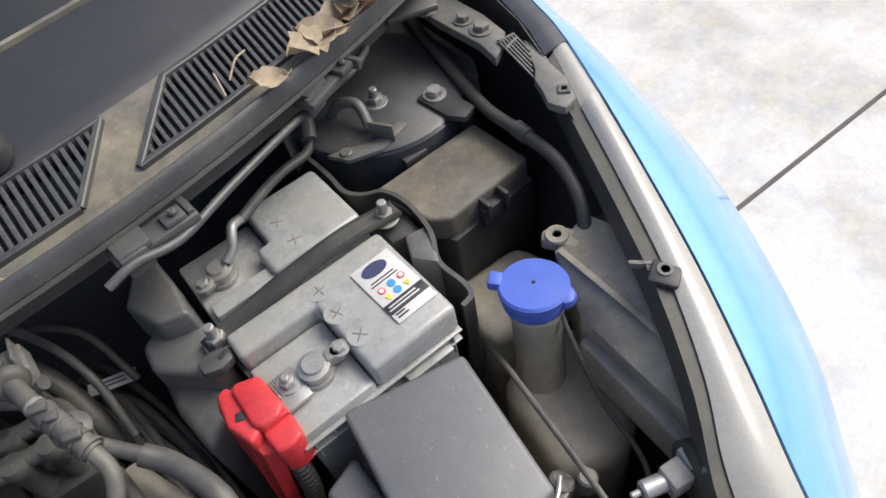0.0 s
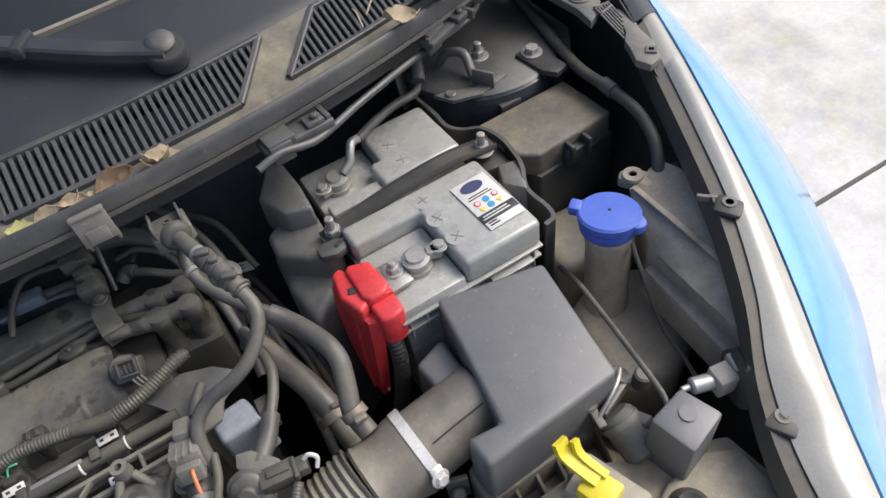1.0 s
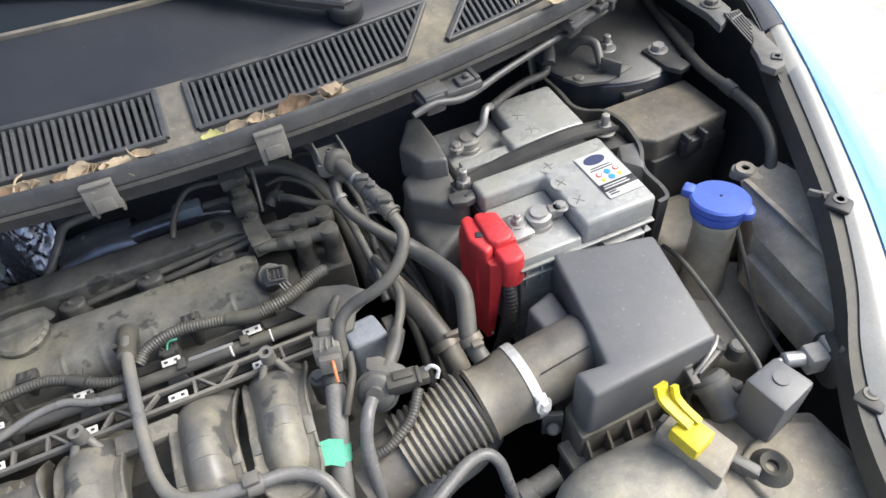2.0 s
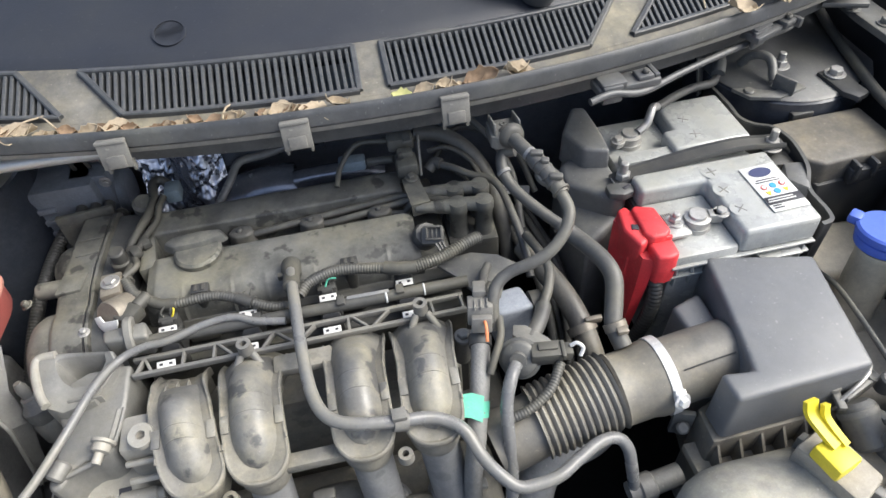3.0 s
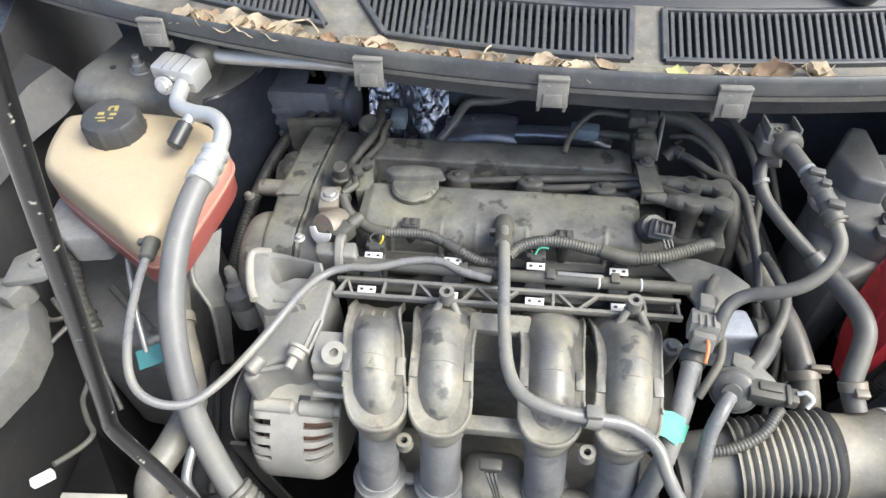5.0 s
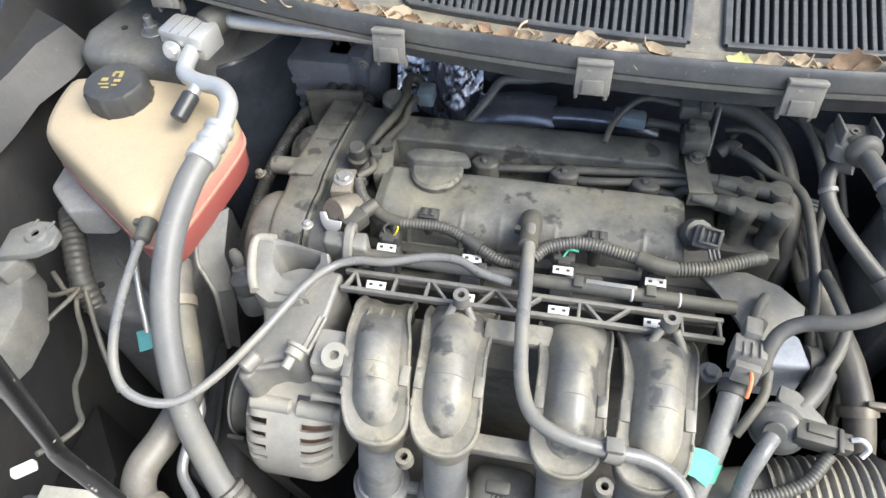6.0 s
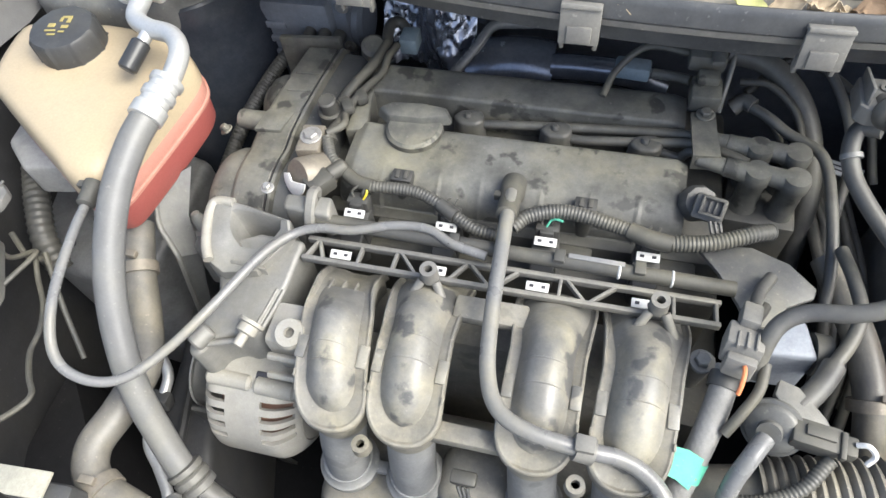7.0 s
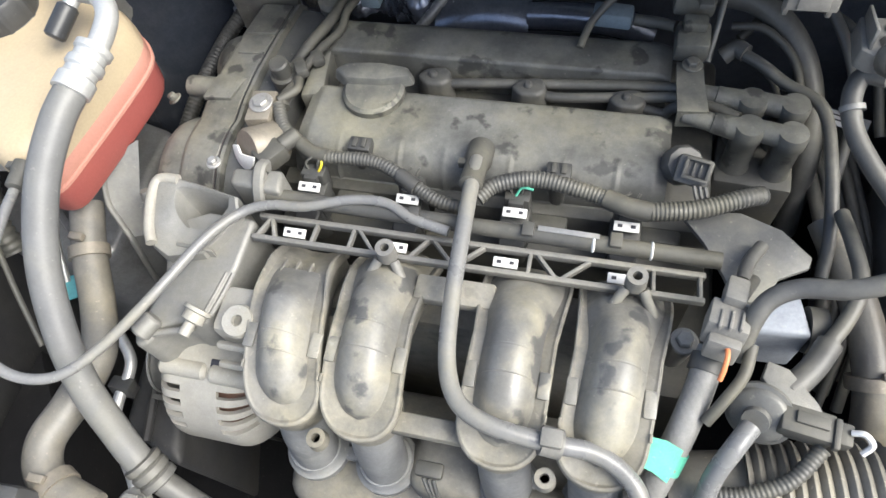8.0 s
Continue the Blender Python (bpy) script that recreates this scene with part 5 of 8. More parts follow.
for k in range(2):
    box(bm, (-0.145, -0.136 - 0.011 * k, 0.83 - 0.014 * k), (0.044, 0.006, 0.006), rx=-35, bev=0.002)
part("end_cover", bm, ALTERN, alt)
pul = thing("alternator_pulley", (-0.265, -0.118, 0.65), "thin steel pulley with a ribbed black belt", "pulley")
bm = N()
lathe(bm, [(0.01, 0.006), (0.039, 0.006), (0.0405, 0.0), (0.042, 0.0), (0.043, 0.003), (0.041, 0.006), (0.041, 0.014), (0.043, 0.017), (0.04, 0.02), (0.01, 0.02)], (-0.268, C.y, C.z), (-0.242, C.y, C.z), 40)
part("wheel", bm, RUBBER, pul)
bm = N()
lathe(bm, [(0.0405, 0), (0.0435, 0), (0.0435, 0.0015), (0.0405, 0.0015)], (-0.2695, C.y, C.z), (-0.24, C.y, C.z), 40)
part("rim", bm, STEEL, pul, "thin bright rim")
bm = N()
loft(bm, [[(-0.273, -0.168, 0.72), (-0.255, -0.168, 0.72)], [(-0.273, -0.16, 0.6), (-0.255, -0.16, 0.6)], [(-0.273, -0.14, 0.42), (-0.255, -0.14, 0.42)]], closed=False)
part("belt", thick(bm, 0.004), RUBBER, pul, "black ribbed drive belt")

# ---- coolant tank ----
tank = thing("coolant_tank", (-0.41, 0.06, 0.8), "yellowed plastic coolant tank with red coolant", "coolant tank")
OUTL = [(-0.505, 0.142), (-0.522, 0.132), (-0.519, 0.085), (-0.508, 0.052), (-0.49, 0.036), (-0.43, -0.003), (-0.385, -0.032), (-0.365, -0.044), (-0.346, -0.046), (-0.333, -0.036), (-0.326, 0.0), (-0.317, 0.06), (-0.314, 0.1), (-0.324, 0.122), (-0.35, 0.14), (-0.42, 0.15)]
OUTL = [tuple(p)[:2] for p in smooth_path([(x, y, 0) for x, y in OUTL + OUTL[:1]], 3)[:-1]]


def tank_rings(rows):
    cx, cy = -0.425, 0.06
    return [[(cx + (x - cx) * g, cy + (y - cy) * g, z) for x, y in OUTL] for g, z in rows]


bm = loft(N(), tank_rings([(1.0, 0.886), (0.998, 0.893), (0.985, 0.903), (0.955, 0.912), (0.9, 0.9185), (0.8, 0.9215), (0.5, 0.9225), (0.02, 0.923)]), closed=True, caps=True)
part("upper_shell", bm, TAN, tank, "sun-yellowed translucent upper shell")
bm = loft(N(), tank_rings([(0.995, 0.871), (1.0, 0.874), (1.0, 0.8865), (0.99, 0.888)]), closed=True, caps=True)
part("tinted_band", bm, PINK, tank, "band tinted pink by the coolant level")
bm = loft(N(), tank_rings([(0.9, 0.83), (0.945, 0.8325), (0.968, 0.838), (0.985, 0.868)]), closed=True, caps=True)
part("lower_shell", bm, REDFLUID, tank, "lower shell showing red coolant")
bm = loft(N(), tank_rings([(0.99, 0.8665), (1.012, 0.8675), (1.012, 0.8705), (0.99, 0.8715)]), closed=True, caps=True)
part("weld_seam", bm, PINK, tank)
rings = []
for r, z in ((0.033, 0.919), (0.0335, 0.9215), (0.0318, 0.923), (0.0315, 0.944), (0.0295, 0.947), (0.02, 0.9482), (0.001, 0.9488)):
    rings.append([(-0.436 + r * (1 + (0.07 if 0.92 < z < 0.948 else 0.0) * (0.55 if k % 12 < 2 else 0)) * math.cos(2 * math.pi * k / 96), 0.102 + r * (1 + (0.07 if 0.92 < z < 0.948 else 0.0) * (0.55 if k % 12 < 2 else 0)) * math.sin(2 * math.pi * k / 96), z) for k in range(96)])
tcap = part("cap", loft(N(), rings, closed=True, caps=True), PLASTIC, tank, "black ribbed tank cap with yellow print")
bm = N()
for dx, dy, w, h in ((0.002, 0.012, 0.01, 0.003), (0.006, 0.008, 0.004, 0.007), (-0.002, 0.008, 0.003, 0.006), (-0.008, -0.001, 0.007, 0.005), (0.006, -0.001, 0.007, 0.004), (-0.006, -0.008, 0.011, 0.0022), (0.006, -0.008, 0.006, 0.0022), (-0.002, -0.013, 0.008, 0.002)):
    box(bm, (-0.436 + dx, 0.102 + dy, 0.949), (w, h, 0.0006), rz=8, bev=0.0001)
part("print", bm, GOLDPRINT, tcap, "worn yellow warning print")

# ---- air conditioning pipes ----
ac = thing("refrigerant_pipe", (-0.34, 0.12, 0.92), "bare aluminium refrigerant pipe with a clamp block", "pipe")
bm = N()
tube(bm, [(-0.363, 0.16, 0.96), (-0.362, 0.138, 0.957), (-0.358, 0.116, 0.955), (-0.338, 0.104, 0.955), (-0.311, 0.096, 0.957), (-0.294, 0.078, 0.957), (-0.2885, 0.055, 0.955), (-0.29, 0.035, 0.952)], 0.0088, seg=18)
part("pipe", bm, ALU, ac)
bm = N()
box(bm, (-0.37, 0.165, 0.962), (0.056, 0.034, 0.028), rz=-12, bev=0.004)
bolt(bm, (-0.385, 0.146, 0.957), 0.007, 0.006, axis=(0, -1, 0.3))
blk = part("block", bm, ALU, ac)
for dx, w in ((-0.011, 0.0016), (0.0, 0.0012), (0.012, 0.0016)):
    part("groove", box(N(), (-0.37 + dx * math.cos(radians(-12)), 0.165 + dx * math.sin(radians(-12)), 0.9757), (w, 0.031, 0.0012), rz=-12, bev=0.0003), LATCHGREY, blk)
part("joint_line", box(N(), (-0.3735, 0.1483, 0.961), (0.05, 0.0016, 0.0016), rz=-12, bev=0.0004), LATCHGREY, blk)
bm = N()
lathe(bm, [(0.0095, 0), (0.0145, 0.001), (0.0145, 0.006), (0.0125, 0.008), (0.0125, 0.013), (0.0145, 0.015), (0.0145, 0.021), (0.0125, 0.023), (0.0125, 0.028), (0.0148, 0.03), (0.0148, 0.042), (0.012, 0.043)], (-0.2895, 0.045, 0.954), (-0.296, 0.0, 0.947), 24)
part("ferrule", bm, ALU, ac, "crimped aluminium ferrule")
bm = N()
cyl(bm, (-0.335, 0.103, 0.956), (-0.341, 0.085, 0.949), 0.006)
part("service_port", bm, ALU, ac)
bm = N()
cyl(bm, (-0.34, 0.09, 0.951), (-0.348, 0.063, 0.94), 0.0088, bev=0.002)
part("port_cap", bm, CLEANPLASTIC, ac, "black service port cap")
bm = N()
cyl(bm, (-0.358, 0.178, 0.965), (-0.34, 0.205, 0.972), 0.016, bev=0.003)
part("bulkhead_seal", bm, RUBBER, ac)
bm = N()
tube(bm, [(-0.345, 0.198, 0.968), (-0.335, 0.192, 0.968), (-0.31, 0.186, 0.97), (-0.2, 0.184, 0.968), (-0.1, 0.186, 0.962), (-0.06, 0.2, 0.955), (-0.04, 0.24, 0.95)], 0.0085, seg=16)
part("long_pipe", bm, ALU, ac)
hose = thing("refrigerant_hose", (-0.3, -0.1, 0.75), "thick dusty grey rubber refrigerant hose", "hose")
bm = N()
tube(bm, [(-0.295, 0.008, 0.948), (-0.3, -0.02, 0.94), (-0.305, -0.06, 0.92), (-0.303, -0.105, 0.89), (-0.294, -0.145, 0.855), (-0.277, -0.183, 0.815), (-0.257, -0.21, 0.775), (-0.242, -0.226, 0.752), (-0.228, -0.236, 0.737)], 0.0126, seg=22)
part("hose", bm, ACHOSE, hose)
bm = N()
lathe(bm, [(0.0135, 0), (0.0165, 0.001), (0.0165, 0.006), (0.0145, 0.008), (0.0165, 0.01), (0.0165, 0.016), (0.0145, 0.018), (0.0165, 0.02), (0.0165, 0.026), (0.011, 0.028)], (-0.24, -0.226, 0.752), (-0.215, -0.243, 0.728), 22)
part("crimp", bm, HOSE, hose)
bm = N()
tube(bm, [(-0.222, -0.238, 0.735), (-0.19, -0.25, 0.71), (-0.15, -0.262, 0.69), (-0.1, -0.27, 0.67)], 0.011, seg=16)
part("metal_pipe", bm, HOSE, hose)

lowhose = thing("coolant_hose", (-0.28, -0.1, 0.7), "dusty grey lower coolant hose", "hose")
bm = N()
tube(bm, [(-0.362, -0.02, 0.808), (-0.343, -0.068, 0.793), (-0.322, -0.109, 0.78), (-0.304, -0.15, 0.776), (-0.307, -0.194, 0.776), (-0.3155, -0.231, 0.774), (-0.3, -0.258, 0.77), (-0.255, -0.272, 0.764)], 0.0155, seg=18)
part("hose", bm, DUCT, lowhose)
for p, q in (((-0.347, -0.058, 0.797), (-0.341, -0.072, 0.792)), ((-0.297, -0.259, 0.769), (-0.287, -0.264, 0.768))):
    bm = N()
    lathe(bm, [(0.0155, 0), (0.0182, 0), (0.0182, 0.011), (0.0155, 0.011)], p, q, 22)
    box(bm, (p[0], p[1], p[2] + 0.02), (0.014, 0.007, 0.006), bev=0.001)
    part("clamp", bm, BRASS, lowhose, "dull spring clamp")
lowpipe = thing("steel_coolant_pipe", (-0.26, -0.18, 0.6), "thin bent bare metal pipe", "pipe")
bm = N()
tube(bm, [(-0.372, -0.08, 0.72), (-0.353, -0.104, 0.705), (-0.329, -0.128, 0.698), (-0.324, -0.145, 0.694), (-0.327, -0.17, 0.688), (-0.324, -0.2, 0.68), (-0.303, -0.222, 0.675), (-0.284, -0.245, 0.67), (-0.28, -0.27, 0.66)], 0.0058, seg=12)
part("pipe", bm, ALU, lowpipe)
bm = N()
box(bm, (-0.326, -0.158, 0.69), (0.024, 0.014, 0.018), rx=-15, bev=0.002)
part("clip", bm, PLASTIC, lowpipe, "black pipe clip")

# heat shield tongue and small sensors beside the tank
shield = thing("heat_shield", (-0.32, -0.03, 0.68), "dusty bent sheet metal shield with a folded edge", "heat shield")
bm = N()
loft(bm, [[(-0.345, 0.012, 0.835), (-0.317, 0.04, 0.838)], [(-0.34, -0.015, 0.808), (-0.32, 0.004, 0.8)], [(-0.318, -0.037, 0.786), (-0.306, -0.02, 0.77)], [(-0.32, -0.045, 0.745), (-0.31, -0.034, 0.735)], [(-0.327, -0.052, 0.69), (-0.318, -0.046, 0.68)]], closed=False)
part("plate", thick(bm, 0.003), BODYGREY, shield)
bm = N()
tube(bm, [(-0.345, 0.012, 0.835), (-0.341, -0.014, 0.809), (-0.329, -0.027, 0.797), (-0.318, -0.038, 0.784), (-0.32, -0.046, 0.745), (-0.327, -0.053, 0.69)], 0.003, seg=8)
part("folded_edge", bm, CASTAL, shield)
dip = thing("power_steering_valve", (-0.285, 0.0, 0.76), "dusty ribbed fitting beside the timing cover", "fitting")
bm = N()
lathe(bm, [(0, 0), (0.019, 0), (0.019, 0.022), (0.016, 0.026), (0.0175, 0.03), (0.0175, 0.044), (0.012, 0.05), (0.01, 0.058), (0.0065, 0.06), (0.0065, 0.074), (0.004, 0.08), (0, 0.08)], (-0.284, -0.022, 0.745), (-0.3, -0.004, 0.821), 24)
part("body", bm, BODYGREY, dip)
bt = thing("loom_conduit", (-0.29, 0.12, 0.8), "black ribbed conduit between tank and engine", "conduit")
bm = N()
ribbed(bm, [(-0.285, 0.245, 0.82), (-0.305, 0.2, 0.805), (-0.318, 0.14, 0.79), (-0.33, 0.08, 0.76), (-0.335, 0.02, 0.72)], 0.0085, pitch=0.004)
part("conduit", bm, PLASTIC, bt)

# ---- back of the bay ----
absu = thing("brake_hydraulic_unit", (-0.255, 0.28, 0.75), "black and grey brake hydraulic unit under the scuttle", "hydraulic unit")
# the unit's colour is lightened too, in place of skylight from the front
bm = N()
box(bm, (-0.285, 0.3, 0.815), (0.1, 0.1, 0.12), bev=0.006)
part("controller", bm, SLATE, absu)
for k in range(4):
    bm = N()
    box(bm, (-0.312, 0.249, 0.785 + 0.02 * k), (0.045, 0.006, 0.009), bev=0.002)
    part("fin", bm, SLATE, absu)
bm = N()
box(bm, (-0.245, 0.31, 0.835), (0.05, 0.09, 0.08), bev=0.004)
part("valve_block", bm, SLATE, absu)
for x, z in ((-0.255, 0.865), (-0.222, 0.865), (-0.255, 0.81), (-0.222, 0.81)):
    bm = N()
    bolt(bm, (x, 0.264, z), 0.005, 0.004, axis=(0, -1, 0))
    part("bolt", bm, STEEL, absu)
bm = N()
cyl(bm, (-0.235, 0.3, 0.82), (-0.208, 0.3, 0.82), 0.033, bev=0.005, seg=28)
part("pump_motor", bm, SLATE, absu)
bm = N()
for k in range(3):
    cyl(bm, (-0.26 + 0.018 * k, 0.25, 0.84), (-0.26 + 0.018 * k, 0.235, 0.84), 0.007)
    tube(bm, [(-0.26 + 0.018 * k, 0.29, 0.87), (-0.255 + 0.02 * k, 0.28, 0.9), (-0.22 + 0.03 * k, 0.3, 0.92), (-0.15, 0.36, 0.93)], 0.003, seg=8)
part("brake_line", bm, RUBBER, absu)
bm = N()
lathe(bm, [(0.004, 0), (0.018, 0), (0.02, 0.006), (0.012, 0.012), (0.004, 0.012)], (-0.268, 0.235, 0.815), (-0.268, 0.22, 0.82), 20)
part("grommet", bm, BODYGREY, absu)
foil = thing("foil_heat_shield", (-0.13, 0.36, 0.72), "crumpled silver foil heat shield on the bulkhead", "heat shield")
bm = N()
nx, nz = 64, 60
rows = []
for i in range(nx + 1):
    row = []
    for k in range(nz + 1):
        u, v = i / nx, k / nz
        q = Vector((u * 4, v * 6, 1.3))
        d = 0.009 * noise.noise(q) + 0.008 * abs(noise.noise(q * 2.1)) + 0.006 * abs(noise.noise(q * 4.3))
        row.append((-0.205 + 0.115 * u + 0.01 * v, 0.378 - 0.085 * v + 0.01 * math.sin(u * 7) + d, 0.925 - 0.165 * v + 0.6 * d))
    rows.append(row)
loft(bm, rows, closed=False)
part("foil", thick(bm, 0.001), FOIL, foil, sharp=60)
bm = N()
rows = []
for i in range(41):
    row = []
    for k in range(31):
        u, v = i / 40, k / 30
        q = Vector((u * 6, v * 5, 7.7))
        d = 0.014 * noise.noise(q) + 0.008 * abs(noise.noise(q * 2.7))
        row.append((-0.095 + 0.16 * u, 0.385 - 0.05 * v + d, 0.93 - 0.12 * v + d))
    rows.append(row)
loft(bm, rows, closed=False)
part("black_fold", thick(bm, 0.001), CLEANPLASTIC, foil, "glossy black crumpled insulation", sharp=60)
pipe = thing("bent_steel_pipe", (-0.03, 0.25, 0.8), "bent grey steel pipe behind the valve cover", "pipe")
bm = N()
tube(bm, [(-0.096, 0.205, 0.812), (-0.088, 0.22, 0.824), (-0.078, 0.23, 0.832), (-0.063, 0.25, 0.845), (-0.054, 0.265, 0.853), (-0.043, 0.272, 0.855), (-0.014, 0.28, 0.852), (0.023, 0.29, 0.856), (0.07, 0.31, 0.87)], 0.0055, seg=12)
part("pipe", bm, PIPE, pipe)
rack = thing("exhaust_shield", (0.0, 0.3, 0.72), "dark curved metal shield behind the engine", "heat shield")
bm = N()
rows = []
for i in range(21):
    x = -0.083 + 0.1 * i / 20
    rows.append([(x, 0.285 + 0.04 * math.sin(a), 0.772 + 0.048 * math.cos(a) * (0.6 + 0.4 * math.sin(math.pi * (0.1 + 0.6 * i / 20)))) for a in [radians(-70 + 14 * k) for k in range(11)]])
loft(bm, rows, closed=False)
part("shell", thick(bm, 0.002), SHIELD, rack)
bm = N()
tube(bm, [(0.015, 0.272, 0.802), (0.05, 0.272, 0.804), (0.1, 0.27, 0.803), (0.14, 0.27, 0.79)], 0.015, seg=20)
part("wrapped_pipe", bm, SHIELD, rack, "dark glossy wrapped pipe")
rearloom = thing("bulkhead_cables", (0.2, 0.22, 0.8), "black cables and hoses hanging behind the coil", "cables")
for pts, r, mat in (([(0.185, 0.225, 0.885), (0.22, 0.22, 0.88), (0.25, 0.2, 0.865), (0.27, 0.17, 0.84), (0.28, 0.13, 0.8), (0.285, 0.1, 0.72)], 0.0105, HOSE),
                    ([(0.2, 0.19, 0.86), (0.225, 0.17, 0.862), (0.245, 0.155, 0.858), (0.272, 0.13, 0.86), (0.28, 0.08, 0.85), (0.282, 0.03, 0.835), (0.28, 0.0, 0.82)], 0.005, HOSE),
                    ([(0.196, 0.182, 0.855), (0.205, 0.186, 0.862), (0.213, 0.18, 0.863)], 0.0075, HOSE),
                    ([(0.19, 0.25, 0.88), (0.19, 0.22, 0.89), (0.185, 0.18, 0.85)], 0.0025, CASTAL),
                    ([(0.2, 0.26, 0.89), (0.24, 0.25, 0.9), (0.28, 0.2, 0.88), (0.3, 0.15, 0.85), (0.3, 0.1, 0.8)], 0.0045, HOSE),
                    ([(0.21, 0.21, 0.85), (0.25, 0.24, 0.87), (0.31, 0.2, 0.86), (0.33, 0.14, 0.82)], 0.004, RUBBER),
                    ([(0.2, 0.205, 0.868), (0.225, 0.2, 0.872), (0.25, 0.18, 0.862), (0.262, 0.15, 0.845)], 0.0035, RUBBER),
                    ([(0.195, 0.2, 0.845), (0.215, 0.19, 0.85), (0.238, 0.168, 0.846), (0.25, 0.14, 0.83)], 0.003, RUBBER)):
    part("cable", tube(N(), pts, r, seg=12), mat, rearloom)
bm = N()
box(bm, (0.3045, 0.168, 0.806), (0.05, 0.0145, 0.0015), rz=-18, rx=10, bev=0.0004)
tg = part("tag", bm, WHITE, rearloom, "white paper tag with dark print")
bm = N()
for k in range(2):
    box(bm, (0.3075 - 0.001 * k, 0.1695 - 0.0045 * k, 0.8072 - 0.0008 * k), (0.022, 0.0013, 0.0006), rz=-18, rx=10, bev=0.0001)
part("print", bm, BLACKPRINT, tg)

bundle = thing("battery_side_cables", (0.33, 0.08, 0.7), "bundle of dusty dark cables beside the battery tray", "cables")
for k, (dx, dy, r) in enumerate(((0.0, 0.0, 0.006), (0.012, 0.012, 0.005), (0.024, 0.006, 0.0065), (0.034, 0.02, 0.0045), (0.006, 0.022, 0.0045), (0.018, -0.012, 0.004), (0.03, -0.008, 0.005))):
    bm = N()
    w = 0.006 * math.sin(k * 2.1)
    tube(bm, [(0.262 + dx, 0.2 + dy, 0.79 - 0.004 * k), (0.282 + dx + w, 0.15 + dy, 0.783), (0.296 + dx, 0.1 + dy, 0.772 + w), (0.304 + dx - w, 0.05 + dy, 0.765), (0.308 + dx, 0.0 + dy, 0.735), (0.305 + dx + w, -0.05 + dy, 0.69)], r, seg=10)
    part("cable", bm, (RUBBER, HOSE, CONDUIT)[k % 3], bundle)

# ---- brake vacuum line and fuel line at the bulkhead ----
vac = thing("vacuum_line", (0.27, 0.06, 0.9), "grey vacuum hose with a valve hung from the scuttle", "hose")
bm = N()
prism(bm, [(0.257, 0.118), (0.293, 0.118), (0.294, 0.088), (0.285, 0.083), (0.263, 0.083), (0.256, 0.088)], 0.95, 0.965, bev=0.002)
box(bm, (0.261, 0.104, 0.968), (0.0025, 0.03, 0.016), rx=-12, bev=0.001)
box(bm, (0.289, 0.104, 0.968), (0.0025, 0.03, 0.016), rx=-12, bev=0.001)
lathe(bm, [(0.002, 0), (0.002, 0.001), (0.004, 0.001), (0.004, 0)], (0.275, 0.107, 0.9655), (0.275, 0.107, 0.97), 12)
part("bracket", bm, TRAYWALL, vac)
bm = N()
lathe(bm, [(0.007, 0), (0.0135, 0.0), (0.015, 0.003), (0.0135, 0.008), (0.011, 0.01), (0.007, 0.011)], (0.277, 0.086, 0.965), (0.282, 0.06, 0.972), 22)
part("grommet", bm, RUBBER, vac)
bm = N()
tube(bm, [(0.274, 0.098, 0.962), (0.279, 0.076, 0.966), (0.286, 0.05, 0.967), (0.292, 0.035, 0.966)], 0.0078, seg=16)
part("pipe", bm, HOSE, vac)
bm = N()
tube(bm, [(0.29, 0.04, 0.966), (0.3, 0.01, 0.96), (0.306, -0.008, 0.953)], 0.01, seg=16, taper=0.008)
for p, w in (((0.291, 0.036, 0.9755), 0.014), ((0.2965, 0.024, 0.9735), 0.009), ((0.302, 0.003, 0.9685), 0.014)):
    box(bm, p, (w, 0.008, 0.006), rz=-20, bev=0.002)
for a in range(5):
    u = Vector((0.2925, 0.031, 0.9655)).lerp(Vector((0.305, -0.004, 0.955)), a / 4)
    lathe(bm, [(0.007, 0), (0.0101, 0), (0.0101, 0.0025), (0.007, 0.0025)], u, u + Vector((0.003, -0.0095, -0.0028)), 16)
part("valve", bm, HOSE, vac)
bm = N()
lathe(bm, [(0, 0), (0.012, 0.0), (0.0145, 0.002), (0.0145, 0.006), (0.012, 0.008), (0.006, 0.01), (0, 0.0105)], (0.2985, 0.019, 0.952), (0.302, 0.017, 0.966), 20)
part("valve_disc", bm, HOSE, vac)
for p, q in (((0.2865, 0.048, 0.967), (0.29, 0.04, 0.966)), ((0.2705, 0.088, 0.913), (0.2725, 0.08, 0.909))):
    bm = N()
    lathe(bm, [(0.006, 0), (0.0083, 0), (0.0083, 0.004), (0.006, 0.004)], p, q, 18)
    part("crimp_ring", bm, LOWERPIPE, vac, "pale crimp ring")
bm = N()
tube(bm, [(0.304, -0.004, 0.955), (0.308, -0.024, 0.945), (0.3, -0.04, 0.934), (0.283, -0.052, 0.922), (0.262, -0.056, 0.912), (0.238, -0.055, 0.903), (0.222, -0.062, 0.896), (0.214, -0.075, 0.885), (0.212, -0.09, 0.86)], 0.0064, seg=16)
part("hose", bm, HOSE, vac)
loop = thing("heater_hose", (0.32, 0.0, 0.8), "thick grey moulded hose curving to the air duct", "hose")
bm = N()
tube(bm, [(0.287, 0.1, 0.93), (0.274, 0.105, 0.924), (0.27, 0.092, 0.914), (0.275, 0.072, 0.904), (0.288, 0.05, 0.896), (0.304, 0.03, 0.888), (0.322, 0.01, 0.88)], 0.0067, seg=16)
part("thin_hose", bm, HOSE, loop)
bm = N()
